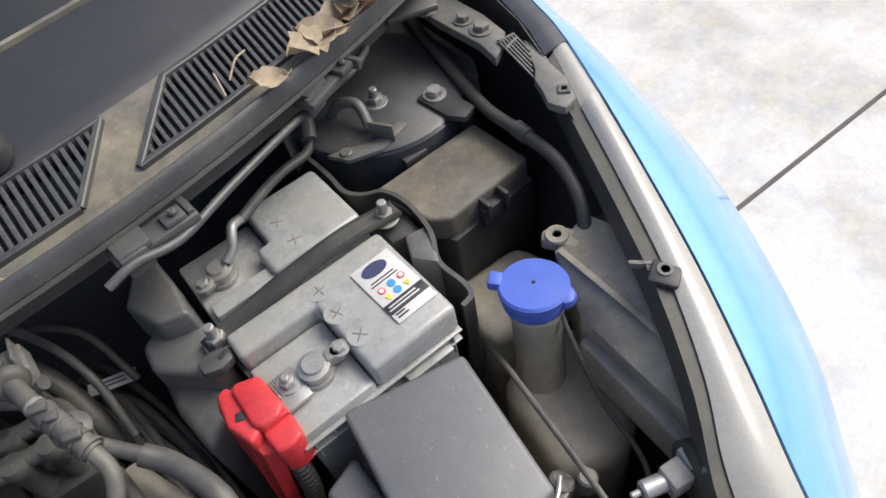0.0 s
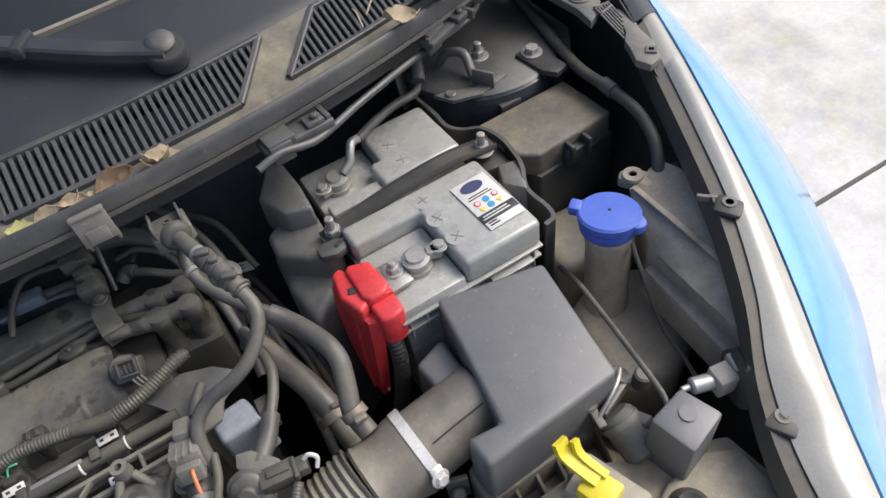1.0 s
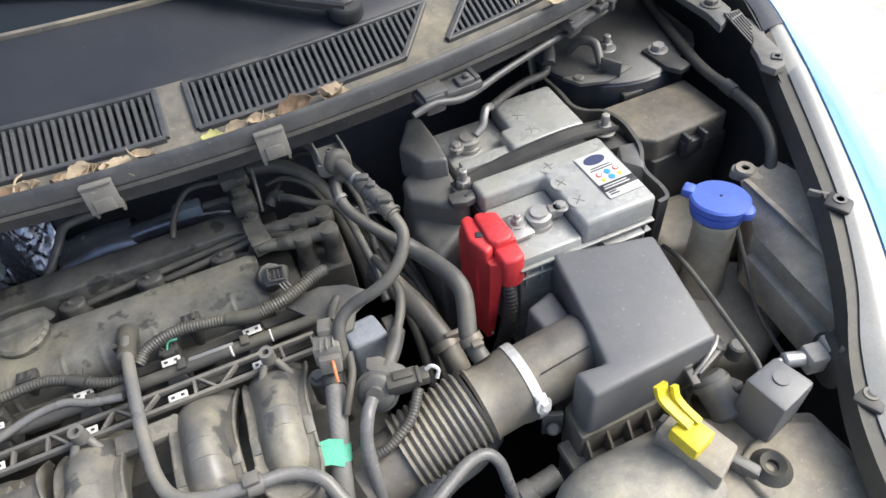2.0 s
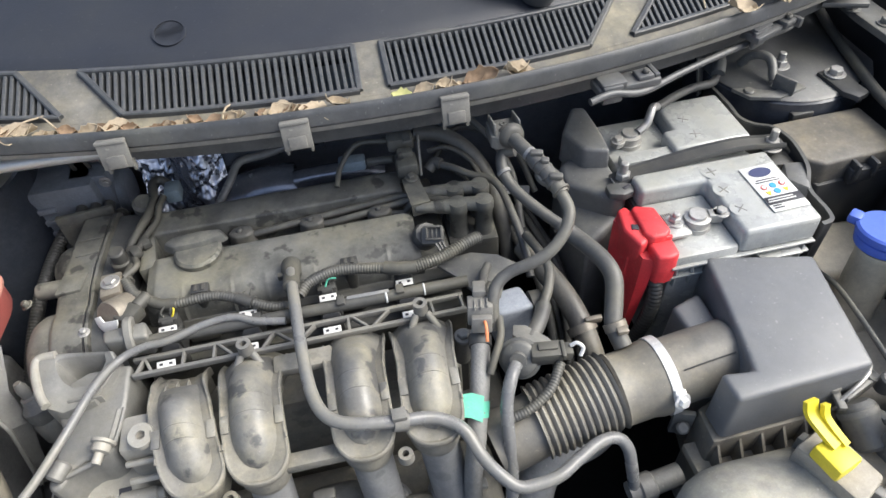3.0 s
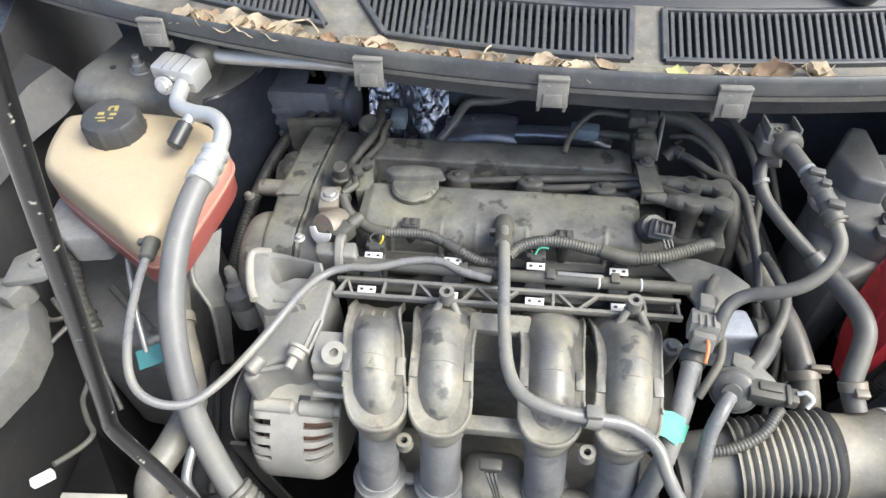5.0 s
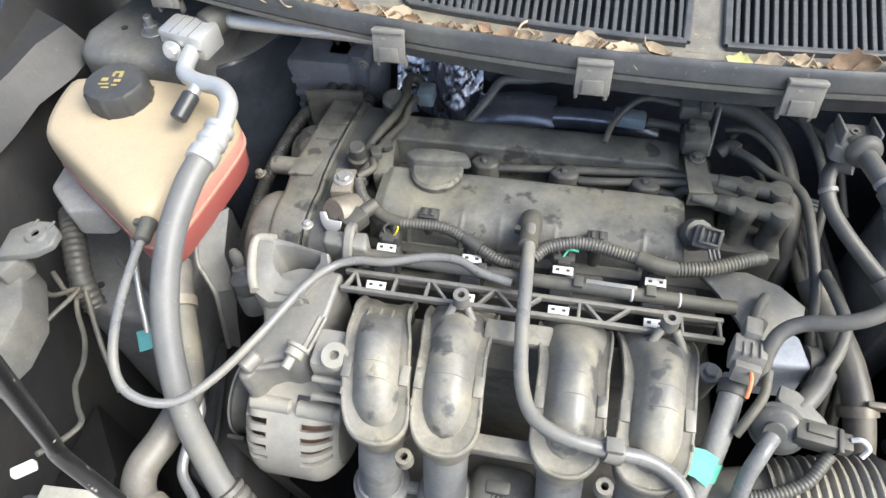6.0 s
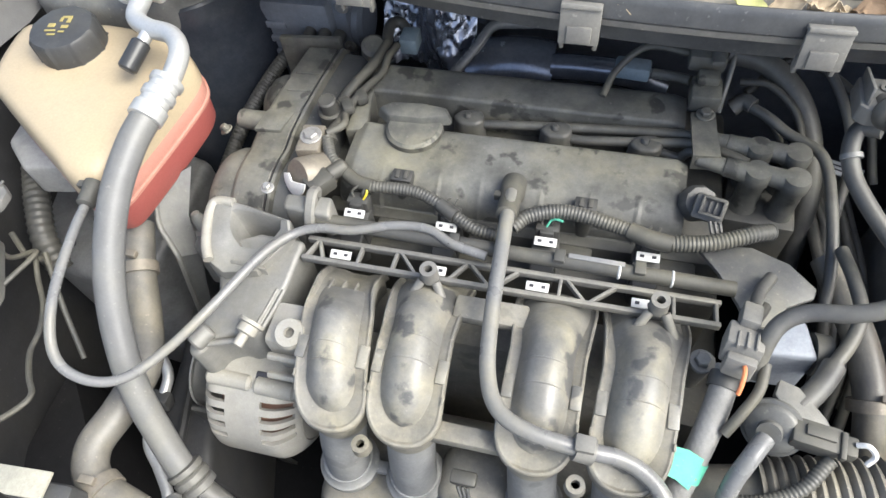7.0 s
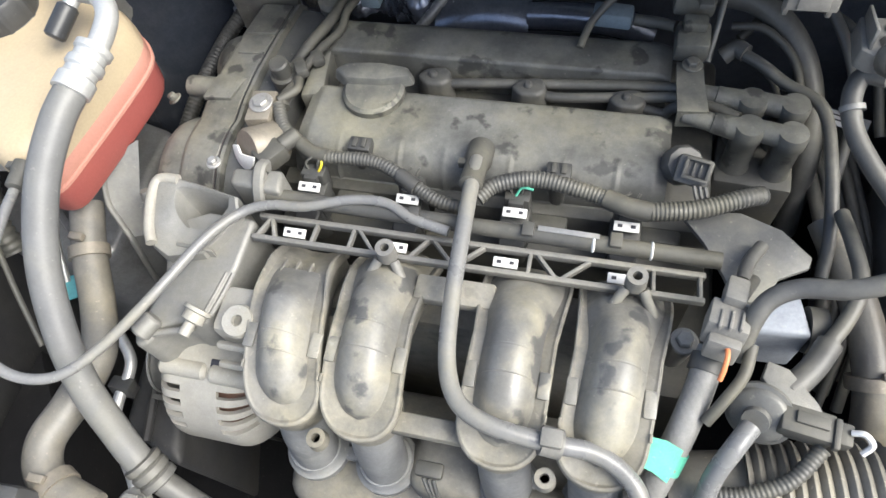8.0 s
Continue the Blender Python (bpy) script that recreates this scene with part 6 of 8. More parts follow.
tube(bm, [(0.316, 0.016, 0.883), (0.329, 0.0, 0.876), (0.34, -0.024, 0.876), (0.348, -0.047, 0.875), (0.35, -0.066, 0.869), (0.344, -0.086, 0.855), (0.338, -0.104, 0.843), (0.342, -0.125, 0.83)], 0.0098, seg=18)
part("thick_hose", bm, HOSE, loop)
bm = N()
lathe(bm, [(0.011, 0), (0.0125, 0), (0.0125, 0.009), (0.011, 0.009)], (0.338, -0.103, 0.846), (0.341, -0.12, 0.834), 18)
box(bm, (0.341, -0.118, 0.85), (0.012, 0.008, 0.006), bev=0.001)
part("clamp", bm, BRASS, loop)
darkhose = thing("radiator_hose", (0.33, -0.02, 0.7), "dusty black hose with a spring clamp", "hose")
bm = N()
tube(bm, [(0.285, 0.05, 0.82), (0.3, 0.01, 0.815), (0.315, -0.03, 0.805), (0.325, -0.07, 0.785), (0.33, -0.11, 0.75), (0.33, -0.14, 0.7)], 0.0135, seg=18)
part("hose", bm, DUCT, darkhose)
bm = N()
lathe(bm, [(0.0155, 0), (0.0175, 0), (0.0175, 0.01), (0.0155, 0.01)], (0.3225, -0.06, 0.79), (0.326, -0.078, 0.78), 18)
box(bm, (0.334, -0.066, 0.804), (0.02, 0.006, 0.008), bev=0.001)
part("clamp", bm, BRASS, darkhose)

# ---- throttle side: plate, sensor plug, purge valve ----
plate = thing("throttle_plate", (0.21, 0.0, 0.83), "dusty flat metal bracket plate", "bracket")
bm = N()
prism(bm, [(0.173, 0.02), (0.178, 0.027), (0.215, 0.03), (0.244, 0.019), (0.264, -0.001), (0.262, -0.01), (0.241, -0.022), (0.232, -0.042), (0.212, -0.045), (0.204, -0.026), (0.189, 0.0)], 0.846, 0.85, bev=0.001)
part("plate", bm, BODYGREY, plate)
bm = N()
tube(bm, [(0.228, 0.0, 0.856), (0.218, -0.018, 0.86), (0.213, -0.035, 0.864)], 0.005, seg=12)
part("boot", bm, HOSE, plate)
gbox = thing("throttle_actuator_cover", (0.25, -0.05, 0.8), "pale blue-grey square plastic actuator cover", "cover")
bm = N()
prism(bm, [(0.218, -0.03), (0.258, -0.026), (0.267, -0.062), (0.222, -0.064)], 0.79, 0.845, bev=0.005, seg=3, shrink=0.05)
part("cover", bm, material("pale_grey_plastic", (0.3, 0.325, 0.37), 0.4, dust=0.12), gbox)
bm = N()
lathe(bm, [(0.006, 0), (0.017, 0), (0.017, 0.012), (0.006, 0.012)], (0.264, -0.049, 0.830), (0.275, -0.049, 0.830), 20)
part("ring", bm, RUBBER, gbox)
plugt = thing("pressure_sensor_plug", (0.194, -0.08, 0.86), "grey cable plug with an orange wire", "plug")
bm = N()
box(bm, (0.204, -0.056, 0.882), (0.014, 0.022, 0.016), rz=-12, rx=-18, bev=0.002)
box(bm, (0.2, -0.076, 0.878), (0.026, 0.024, 0.022), rz=-12, rx=-18, bev=0.002)
box(bm, (0.198, -0.091, 0.876), (0.021, 0.012, 0.018), rz=-12, rx=-18, bev=0.002)
for k in range(3):
    box(bm, (0.194 + 0.0065 * k, -0.078, 0.89), (0.002, 0.016, 0.004), rz=-12, rx=-18, bev=0.0006)
part("plug", bm, material("grey_plug_plastic", (0.17, 0.165, 0.155), 0.5, dust=0.4), plugt)
bm = N()
tube(bm, [(0.2, -0.092, 0.882), (0.2, -0.1, 0.884), (0.199, -0.108, 0.88), (0.198, -0.113, 0.874)], 0.0017, seg=8)
part("orange_wire", bm, COPPER, plugt, "orange and white wire")
bm = N()
tube(bm, [(0.218, -0.085, 0.872), (0.214, -0.105, 0.868), (0.204, -0.122, 0.86), (0.195, -0.135, 0.85)], 0.004, seg=10)
tube(bm, [(0.222, -0.03, 0.858), (0.214, -0.045, 0.87), (0.206, -0.06, 0.88)], 0.0045, seg=10)
part("cable", bm, RUBBER, plugt)
tapeh = thing("braided_hose", (0.175, -0.15, 0.7), "braided grey fuel hose with green tape", "hose")
bm = N()
path = smooth_path([(0.197, -0.085, 0.855), (0.191, -0.112, 0.848), (0.183, -0.14, 0.838), (0.174, -0.166, 0.822), (0.168, -0.182, 0.8), (0.162, -0.192, 0.76), (0.158, -0.2, 0.69)], 22)
sweep(bm, path, lambda i, s: [(q * (1 + 0.035 * ((i // 2 + k // 2) % 2)), r * (1 + 0.035 * ((i // 2 + k // 2) % 2))) for k, (q, r) in enumerate(circle(0.0096, 40))])
part("hose", bm, material("braided_sleeve", (0.24, 0.235, 0.22), 0.55, dust=0.4, bump=0.4, grain=1500, dustcol=(0.24, 0.23, 0.21)), tapeh)
bm = N()
lathe(bm, [(0.0102, 0), (0.0108, 0.0), (0.0108, 0.016), (0.0102, 0.016)], (0.1795, -0.151, 0.832), (0.1715, -0.1735, 0.8155), 18)
loft(bm, [[(0.184, -0.154, 0.843), (0.177, -0.174, 0.829)], [(0.172, -0.151, 0.849), (0.166, -0.17, 0.836)], [(0.158, -0.15, 0.849), (0.153, -0.167, 0.838)]], closed=False)
part("green_tape", bm, GREENTAPE, tapeh, "bright green adhesive tape")
bm = N()
lathe(bm, [(0.0098, 0), (0.012, 0), (0.012, 0.012), (0.0098, 0.012)], (0.196, -0.09, 0.853), (0.192, -0.108, 0.849), 18)
part("sleeve", bm, RUBBER, tapeh)
purge = thing("purge_valve", (0.225, -0.125, 0.8), "round dusty purge valve with small hoses", "valve")
bm = N()
lathe(bm, [(0, 0), (0.018, 0), (0.0195, 0.003), (0.0195, 0.009), (0.0218, 0.0095), (0.0222, 0.013), (0.0195, 0.014), (0.019, 0.016), (0.017, 0.018), (0.009, 0.0195), (0.0085, 0.024), (0, 0.024)], (0.235, -0.112, 0.836), (0.226, -0.128, 0.85), 36)
part("body", bm, BODYGREY, purge)
bm = N()
tube(bm, [(0.222, -0.134, 0.855), (0.212, -0.15, 0.855), (0.203, -0.168, 0.84), (0.2, -0.19, 0.81), (0.198, -0.21, 0.77), (0.19, -0.23, 0.73), (0.17, -0.24, 0.69)], 0.0066, seg=14)
part("hose", bm, PIPE, purge)
bm = N()
tube(bm, [(0.246, -0.105, 0.85), (0.262, -0.085, 0.85), (0.273, -0.066, 0.85)], 0.0085, seg=12)
tube(bm, [(0.27, -0.07, 0.85), (0.285, -0.045, 0.853), (0.293, -0.02, 0.856), (0.29, 0.01, 0.855), (0.285, 0.04, 0.85)], 0.0055, seg=12)
part("outlet_hose", bm, HOSE, purge)
bm = N()
prism(bm, [(0.232, -0.088), (0.245, -0.092), (0.262, -0.112), (0.268, -0.125), (0.256, -0.13), (0.24, -0.12), (0.228, -0.1)], 0.852, 0.858, bev=0.001)
part("bracket", bm, CASTAL, purge)
bm = N()
box(bm, (0.256, -0.125, 0.85), (0.032, 0.019, 0.017), rz=-8, bev=0.002)
box(bm, (0.258, -0.124, 0.859), (0.02, 0.008, 0.004), rz=-8, bev=0.001)
box(bm, (0.272, -0.13, 0.857), (0.004, 0.02, 0.007), rz=-8, bev=0.001)
box(bm, (0.277, -0.128, 0.85), (0.012, 0.015, 0.013), rz=-8, bev=0.002)
part("plug", bm, RUBBER, purge)
bm = N()
tube(bm, [(0.281, -0.127, 0.857), (0.287, -0.128, 0.861), (0.292, -0.133, 0.858), (0.288, -0.138, 0.852)], 0.0021, seg=8)
part("clip_wire", bm, CLIPSTEEL, purge)
bm = N()
ribbed(bm, [(0.268, -0.137, 0.845), (0.25, -0.16, 0.838), (0.225, -0.172, 0.83), (0.203, -0.175, 0.825)], 0.0055)
part("conduit", bm, CONDUIT, purge)

# ---- air duct ----
duct = thing("air_intake_duct", (0.3, -0.16, 0.75), "dusty black rubber air intake bellows", "air duct")
bm = N()
path = []
n = 44
for i in range(n + 1):
    path.append(Vector((0.236, -0.166, 0.789)).lerp(Vector((0.319, -0.156, 0.804)), i / n))
sweep(bm, path, lambda i, s: circle((0.0415, 0.0404, 0.0376, 0.0404)[i % 4] * (0.97 + 0.04 * i / n), 36))
part("bellows", bm, DUCT, duct)
bm = N()
tube(bm, [(0.19, -0.174, 0.776), (0.22, -0.17, 0.784), (0.25, -0.164, 0.791)], 0.0345, seg=28)
part("throttle_end", bm, DUCT, duct)
bm = N()
lathe(bm, [(0.038, 0), (0.0405, 0.003), (0.0385, 0.006), (0.0385, 0.032), (0.041, 0.042), (0.041, 0.06)], (0.32, -0.1575, 0.8015), (0.39, -0.153, 0.81), 36)
part("cuff", bm, DUCT, duct)
bm = N()
lathe(bm, [(0.041, 0), (0.0422, 0), (0.0422, 0.01), (0.041, 0.01)], (0.3685, -0.1545, 0.8075), (0.39, -0.153, 0.81), 40)
clipm = part("hose_clip", bm, CLIPSTEEL, duct, "bright steel hose clip")
bm = N()
box(bm, (0.374, -0.192, 0.828), (0.012, 0.012, 0.01), rx=30, bev=0.002)
bolt(bm, (0.374, -0.197, 0.826), 0.006, 0.005, axis=(0.2, -0.9, 0.4))
part("screw", bm, CLIPSTEEL, clipm)
bm = N()
tube(bm, [(0.378, -0.154, 0.809), (0.41, -0.152, 0.812), (0.45, -0.15, 0.815)], 0.037, seg=32)
sp = part("outlet_spigot", bm, DUCT, duct)
bm = N()
tube(bm, [(0.384, -0.1735, 0.842), (0.41, -0.1715, 0.845), (0.44, -0.1695, 0.848)], 0.0009, seg=6, n=3)
part("mould_seam", bm, PLASTIC, sp)

# ---- air filter box ----
airbox = thing("air_filter_box", (0.5, -0.14, 0.65), "dark grey textured plastic air filter box with a ribbed base", "air filter box")
bm = N()
prism(bm, [(0.462, -0.052), (0.577, -0.08), (0.553, -0.222), (0.407, -0.228), (0.405, -0.196), (0.438, -0.2), (0.443, -0.17)], 0.792, 0.862, bev=0.0055, seg=3, shrink=0.02)
part("lid", bm, AIRBOX, airbox)
bm = N()
prism(bm, [(0.41, -0.085), (0.452, -0.072), (0.452, -0.18), (0.42, -0.185)], 0.74, 0.832, bev=0.006, seg=3, shrink=0.1)
part("lid_step", bm, AIRBOX, airbox)
bm = N()
prism(bm, [(0.455, -0.05), (0.585, -0.075), (0.562, -0.226), (0.4, -0.23), (0.402, -0.19), (0.43, -0.18)], 0.62, 0.788, bev=0.005)
part("base", bm, FUSELID, airbox, "dusty lower half of the box")
for k in range(7):
    x = 0.407 + 0.024 * k
    bm = loft(N(), [[(x + d, -0.226, 0.786), (x + d, -0.226, 0.746), (x + d, -0.256, 0.746), (x + d, -0.256, 0.75)] for d in (-0.0014, 0.0014)], closed=True, caps=True)
    part("rib", bm, FUSELID, airbox)
bm = N()
prism(bm, [(0.388, -0.205), (0.57, -0.205), (0.568, -0.258), (0.39, -0.262)], 0.735, 0.746, bev=0.003)
part("flange", bm, LAMPBACK, airbox, "dusty ledge round the base")
bm = N()
cyl(bm, (0.389, -0.19, 0.752), (0.386, -0.2, 0.772), 0.007, bev=0.002)
box(bm, (0.39, -0.19, 0.765), (0.022, 0.006, 0.04), rz=-20, bev=0.001)
part("lug", bm, BODYGREY, airbox)

# ---- battery ----
batt = thing("car_battery", (0.505, 0.07, 0.68), "grey car battery with stained top and moulded side ribs", "battery")
bm = N()
prism(bm, [(0.425, -0.052), (0.588, -0.052), (0.588, 0.186), (0.425, 0.186)], 0.69, 0.862, bev=0.003)
part("case", bm, BATTERY, batt, "ribbed lower case")
bm = N()
prism(bm, [(0.5, -0.058), (0.592, -0.058), (0.592, 0.064), (0.42, 0.064), (0.42, 0.032), (0.5, 0.032)], 0.862, 0.892, bev=0.006, seg=3)
part("raised_lid", bm, BATTERY, batt)
bm = N()
prism(bm, [(0.42, -0.058), (0.499, -0.058), (0.499, 0.031), (0.42, 0.031)], 0.855, 0.872, bev=0.004)
part("terminal_recess", bm, BATTERY, batt)
bm = N()
prism(bm, [(0.49, 0.092), (0.592, 0.092), (0.592, 0.188), (0.505, 0.188), (0.505, 0.132), (0.49, 0.132)], 0.862, 0.892, bev=0.006, seg=3)
part("raised_lid", bm, BATTERY, batt)
bm = N()
prism(bm, [(0.42, 0.092), (0.504, 0.092), (0.504, 0.188), (0.42, 0.188)], 0.855, 0.872, bev=0.004)
prism(bm, [(0.425, 0.092), (0.5, 0.092), (0.5, 0.112), (0.425, 0.112)], 0.872, 0.884, bev=0.003)
prism(bm, [(0.42, 0.064), (0.592, 0.064), (0.592, 0.092), (0.42, 0.092)], 0.855, 0.868, bev=0.003)
part("recess", bm, BATTERY, batt)
for k, (x, y) in enumerate(((0.511, 0.043), (0.51, 0.011), (0.513, -0.022), (0.525, 0.146), (0.526, 0.114))):
    bm = N()
    lathe(bm, [(0, 0), (0.0115, 0), (0.0122, 0.0006), (0, 0.0008)], (x, y, 0.8918), (x, y, 0.9), 26)
    pl = part("cell_plug", bm, BATTERY, batt)
    bm = N()
    box(bm, (x, y, 0.8926), (0.014, 0.0013, 0.0006), rz=8 + 17 * k, bev=0.0002)
    box(bm, (x, y, 0.8926), (0.0013, 0.014, 0.0006), rz=8 + 17 * k, bev=0.0002)
    part("slot", bm, LATCHGREY, pl)
for k in range(9):
    bm = N()
    box(bm, (0.43 + 0.019 * k, -0.0555, 0.84), (0.0025, 0.006, 0.035), bev=0.001)
    part("rib", bm, BATTERY, batt)
bm = N()
box(bm, (0.506, -0.0555, 0.84), (0.17, 0.008, 0.003), bev=0.001)
box(bm, (0.506, -0.058, 0.858), (0.17, 0.008, 0.003), bev=0.001)
box(bm, (0.55, -0.062, 0.85), (0.05, 0.012, 0.003), bev=0.001)
part("rim", bm, BATTERY, batt)
for name, x, y in (("positive_terminal", 0.466, -0.016), ("negative_terminal", 0.452, 0.142)):
    bm = N()
    lathe(bm, [(0, 0), (0.0165, 0), (0.0165, 0.006), (0.0115, 0.006), (0.01, 0.018), (0.0095, 0.019), (0, 0.019)], (x, y, 0.872), (x, y, 0.9), 26)
    post = part(name, bm, STEEL, batt, "lead post with a steel clamp")
    bm = N()
    lathe(bm, [(0.0102, 0), (0.0145, 0), (0.0148, 0.012), (0.0105, 0.013)], (x, y, 0.875), (x, y, 0.9), 26)
    part("clamp", bm, STEEL, post)
    if name[0] == "p":
        for nm, c, d, turn in (("clamp_ear", (x + 0.02, y - 0.002, 0.884), (0.016, 0.012, 0.012), -10), ("clamp_plate", (x - 0.027, y - 0.0005, 0.879), (0.026, 0.037, 0.005), 3)):
            part(nm, box(N(), c, d, rz=turn, bev=0.0015), STEEL, post)
        part("clamp_bolt", bolt(N(), (x + 0.026, y - 0.003, 0.888), 0.006, 0.005), STEEL, post)
        part("terminal_nut", bolt(N(), (x - 0.025, y + 0.003, 0.8815), 0.007, 0.007, stud=0.007), STEEL, post)
        for j in range(6):
            part("groove_rib", box(N(), (x - 0.0375 + 0.0025 * j, y + 0.006, 0.882), (0.0012, 0.022, 0.002), rz=3, bev=0.0004), STEEL, post)
    else:
        part("clamp_ear", box(N(), (x - 0.018, y - 0.008, 0.884), (0.014, 0.012, 0.012), rz=20, bev=0.002), STEEL, post)
        part("clamp_bolt", bolt(N(), (x - 0.02, y - 0.01, 0.888), 0.006, 0.005), STEEL, post)

# sticker with its print
stick = thing("battery_sticker", (0.555, 0.0, 0.892), "white battery sticker with coloured warning signs", "sticker")
A = pose(0.5645, -0.0005, 0.8935, 0, 0, 2) @ Matrix.Diagonal((0.84, 0.91, 1, 1))


def sticker_box(bm, u, v, w, h, z=0.0006, rz=0.0):
    b = N()
    box(b, (u, v, z), (w, h, 0.0006), rz=rz, bev=0.00005)
    finish(b, A)
    return join(bm, b)


part("paper", sticker_box(N(), 0, 0, 0.052, 0.082, 0.0), WHITE, stick)
bm = N()
b = N()
lathe(b, [(0, 0), (0.0085, 0), (0.0085, 0.0006), (0, 0.0006)], (0, 0, 0), (0, 0, 1), 32)
bmesh.ops.scale(b, vec=(1.9, 1, 1), verts=b.verts)
bmesh.ops.translate(b, vec=(-0.002, 0.0285, 0.0004), verts=b.verts)
finish(b, A)
part("oval_badge", join(bm, b), NAVYPRINT, stick, "dark oval badge")
bm = N()
for k, w in ((0, 0.03), (1, 0.036)):
    sticker_box(bm, -0.002, 0.0145 - 0.004 * k, w, 0.0013)
part("print_bar", bm, BLACKPRINT, stick, "dark print lines")
part("print_band", sticker_box(N(), 0, -0.0225, 0.052, 0.013), BLACKPRINT, stick, "black band with pale print")
bm = N()
sticker_box(bm, -0.004, -0.0205, 0.036, 0.0016, 0.0012)
sticker_box(bm, -0.004, -0.0245, 0.04, 0.0016, 0.0012)
sticker_box(bm, 0.004, -0.034, 0.0005, 0.0005)
part("pale_print", bm, WHITE, stick)
bm = N()
sticker_box(bm, -0.016, -0.0315, 0.012, 0.0018)
sticker_box(bm, -0.015, -0.0355, 0.014, 0.0018)
part("small_print", bm, BLACKPRINT, stick)


def sign(u, v, r, mat, seg, inner=None):
    b = N()
    lathe(b, [(0, 0), (r, 0), (r, 0.0007), (0, 0.0007)], (0, 0, 0), (0, 0, 1), seg)
    bmesh.ops.rotate(b, cent=(0, 0, 0), matrix=Matrix.Rotation(radians(90), 3, "Z"), verts=b.verts)
    bmesh.ops.translate(b, vec=(u, v, 0.0004), verts=b.verts)
    s = part("sign", finish(b, A), mat, stick)
    if inner:
        b = N()
        lathe(b, [(0, 0), (r * 0.68, 0), (r * 0.68, 0.0005), (0, 0.0005)], (0, 0, 0), (0, 0, 1), seg)
        bmesh.ops.translate(b, vec=(u, v, 0.001), verts=b.verts)
        part("sign_field", finish(b, A), inner, s)


sign(-0.014, 0.001, 0.0042, REDPRINT, 24, WHITE)
sign(0.0, 0.002, 0.0045, BLUEPRINT, 24)
sign(0.014, 0.003, 0.0042, REDPRINT, 24, WHITE)
sign(-0.013, -0.0095, 0.0045, YELLOWPRINT, 3)
sign(0.0, -0.0085, 0.0045, BLUEPRINT, 24)
sign(0.013, -0.008, 0.0045, YELLOWPRINT, 3)

# hold-down
hold = thing("battery_hold_down", (0.5, 0.075, 0.88), "dusty black battery clamp strap with threaded studs", "battery clamp")
bm = N()
path = [Vector(p) for p in ((0.402, 0.07, 0.88), (0.44, 0.073, 0.886), (0.5, 0.076, 0.892), (0.56, 0.078, 0.894), (0.6, 0.08, 0.888), (0.625, 0.08, 0.884))]
sweep(bm, smooth_path(path, 5), lambda i, s: [(-0.011, -0.0015), (0.011, -0.0015), (0.011, 0.0015), (0.009, 0.005), (0.0075, 0.002), (-0.0075, 0.002), (-0.009, 0.005), (-0.011, 0.0015)])
part("strap", bm, PLASTIC, hold)
for x, y, z in ((0.414, 0.071, 0.88), (0.611, 0.079, 0.88)):
    bm = N()
    bolt(bm, (x, y, z), 0.009, 0.01, stud=0.016)
    part("stud", bm, STEEL, hold)

# negative lead
neg = thing("negative_lead", (0.52, 0.18, 0.87), "grey earth lead with a crimped lug on the post", "cable")
bm = N()
tube(bm, [(0.462, 0.14, 0.89), (0.474, 0.144, 0.897), (0.48, 0.15, 0.906), (0.487, 0.158, 0.91), (0.502, 0.17, 0.9)], 0.0052, seg=14)
part("lug", bm, STEEL, neg)
bm = N()
tube(bm, [(0.498, 0.166, 0.903), (0.53, 0.185, 0.9), (0.565, 0.2, 0.897), (0.6, 0.213, 0.89), (0.62, 0.232, 0.892), (0.625, 0.252, 0.9)], 0.0056, seg=14)
part("cable", bm, HOSE, neg)
bm = N()
tube(bm, [(0.612, 0.222, 0.896), (0.622, 0.24, 0.903), (0.63, 0.262, 0.905)], 0.009, seg=10)
part("end_lug", bm, BODYGREY, neg)
bm = N()
loft(bm, [[(0.585, 0.215, 0.87), (0.605, 0.235, 0.86)], [(0.592, 0.245, 0.905), (0.615, 0.258, 0.895)], [(0.6, 0.265, 0.91), (0.62, 0.275, 0.9)]], closed=False)
part("label_flag", thick(bm, 0.002), BODYGREY, neg)

# red terminal cover
redc = thing("red_terminal_cover", (0.4, -0.02, 0.75), "bright red plastic cover over the positive terminal", "terminal cover")
bm = N()
prism(bm, [(0.399, 0.014), (0.405, 0.018), (0.426, 0.01), (0.429, -0.03), (0.42, -0.037), (0.404, -0.037), (0.398, -0.028)], 0.825, 0.889, bev=0.004, seg=3, shrink=0.03)
part("cover_box", bm, RED, redc)
bm = N()
prism(bm, [(0.386, 0.02), (0.397, 0.024), (0.403, 0.01), (0.402, -0.034), (0.39, -0.04), (0.381, -0.012)], 0.82, 0.884, bev=0.004, seg=3)
part("side_step", bm, RED, redc)
bm = N()
prism(bm, [(0.401, -0.034), (0.429, -0.033), (0.428, -0.058), (0.416, -0.061), (0.402, -0.058)], 0.838, 0.88, bev=0.004, seg=3)
part("small_box", bm, RED, redc)
bm = N()
box(bm, (0.4155, -0.0335, 0.8815), (0.026, 0.004, 0.006), rz=-2, bev=0.001)
part("ridge", bm, RED, redc)
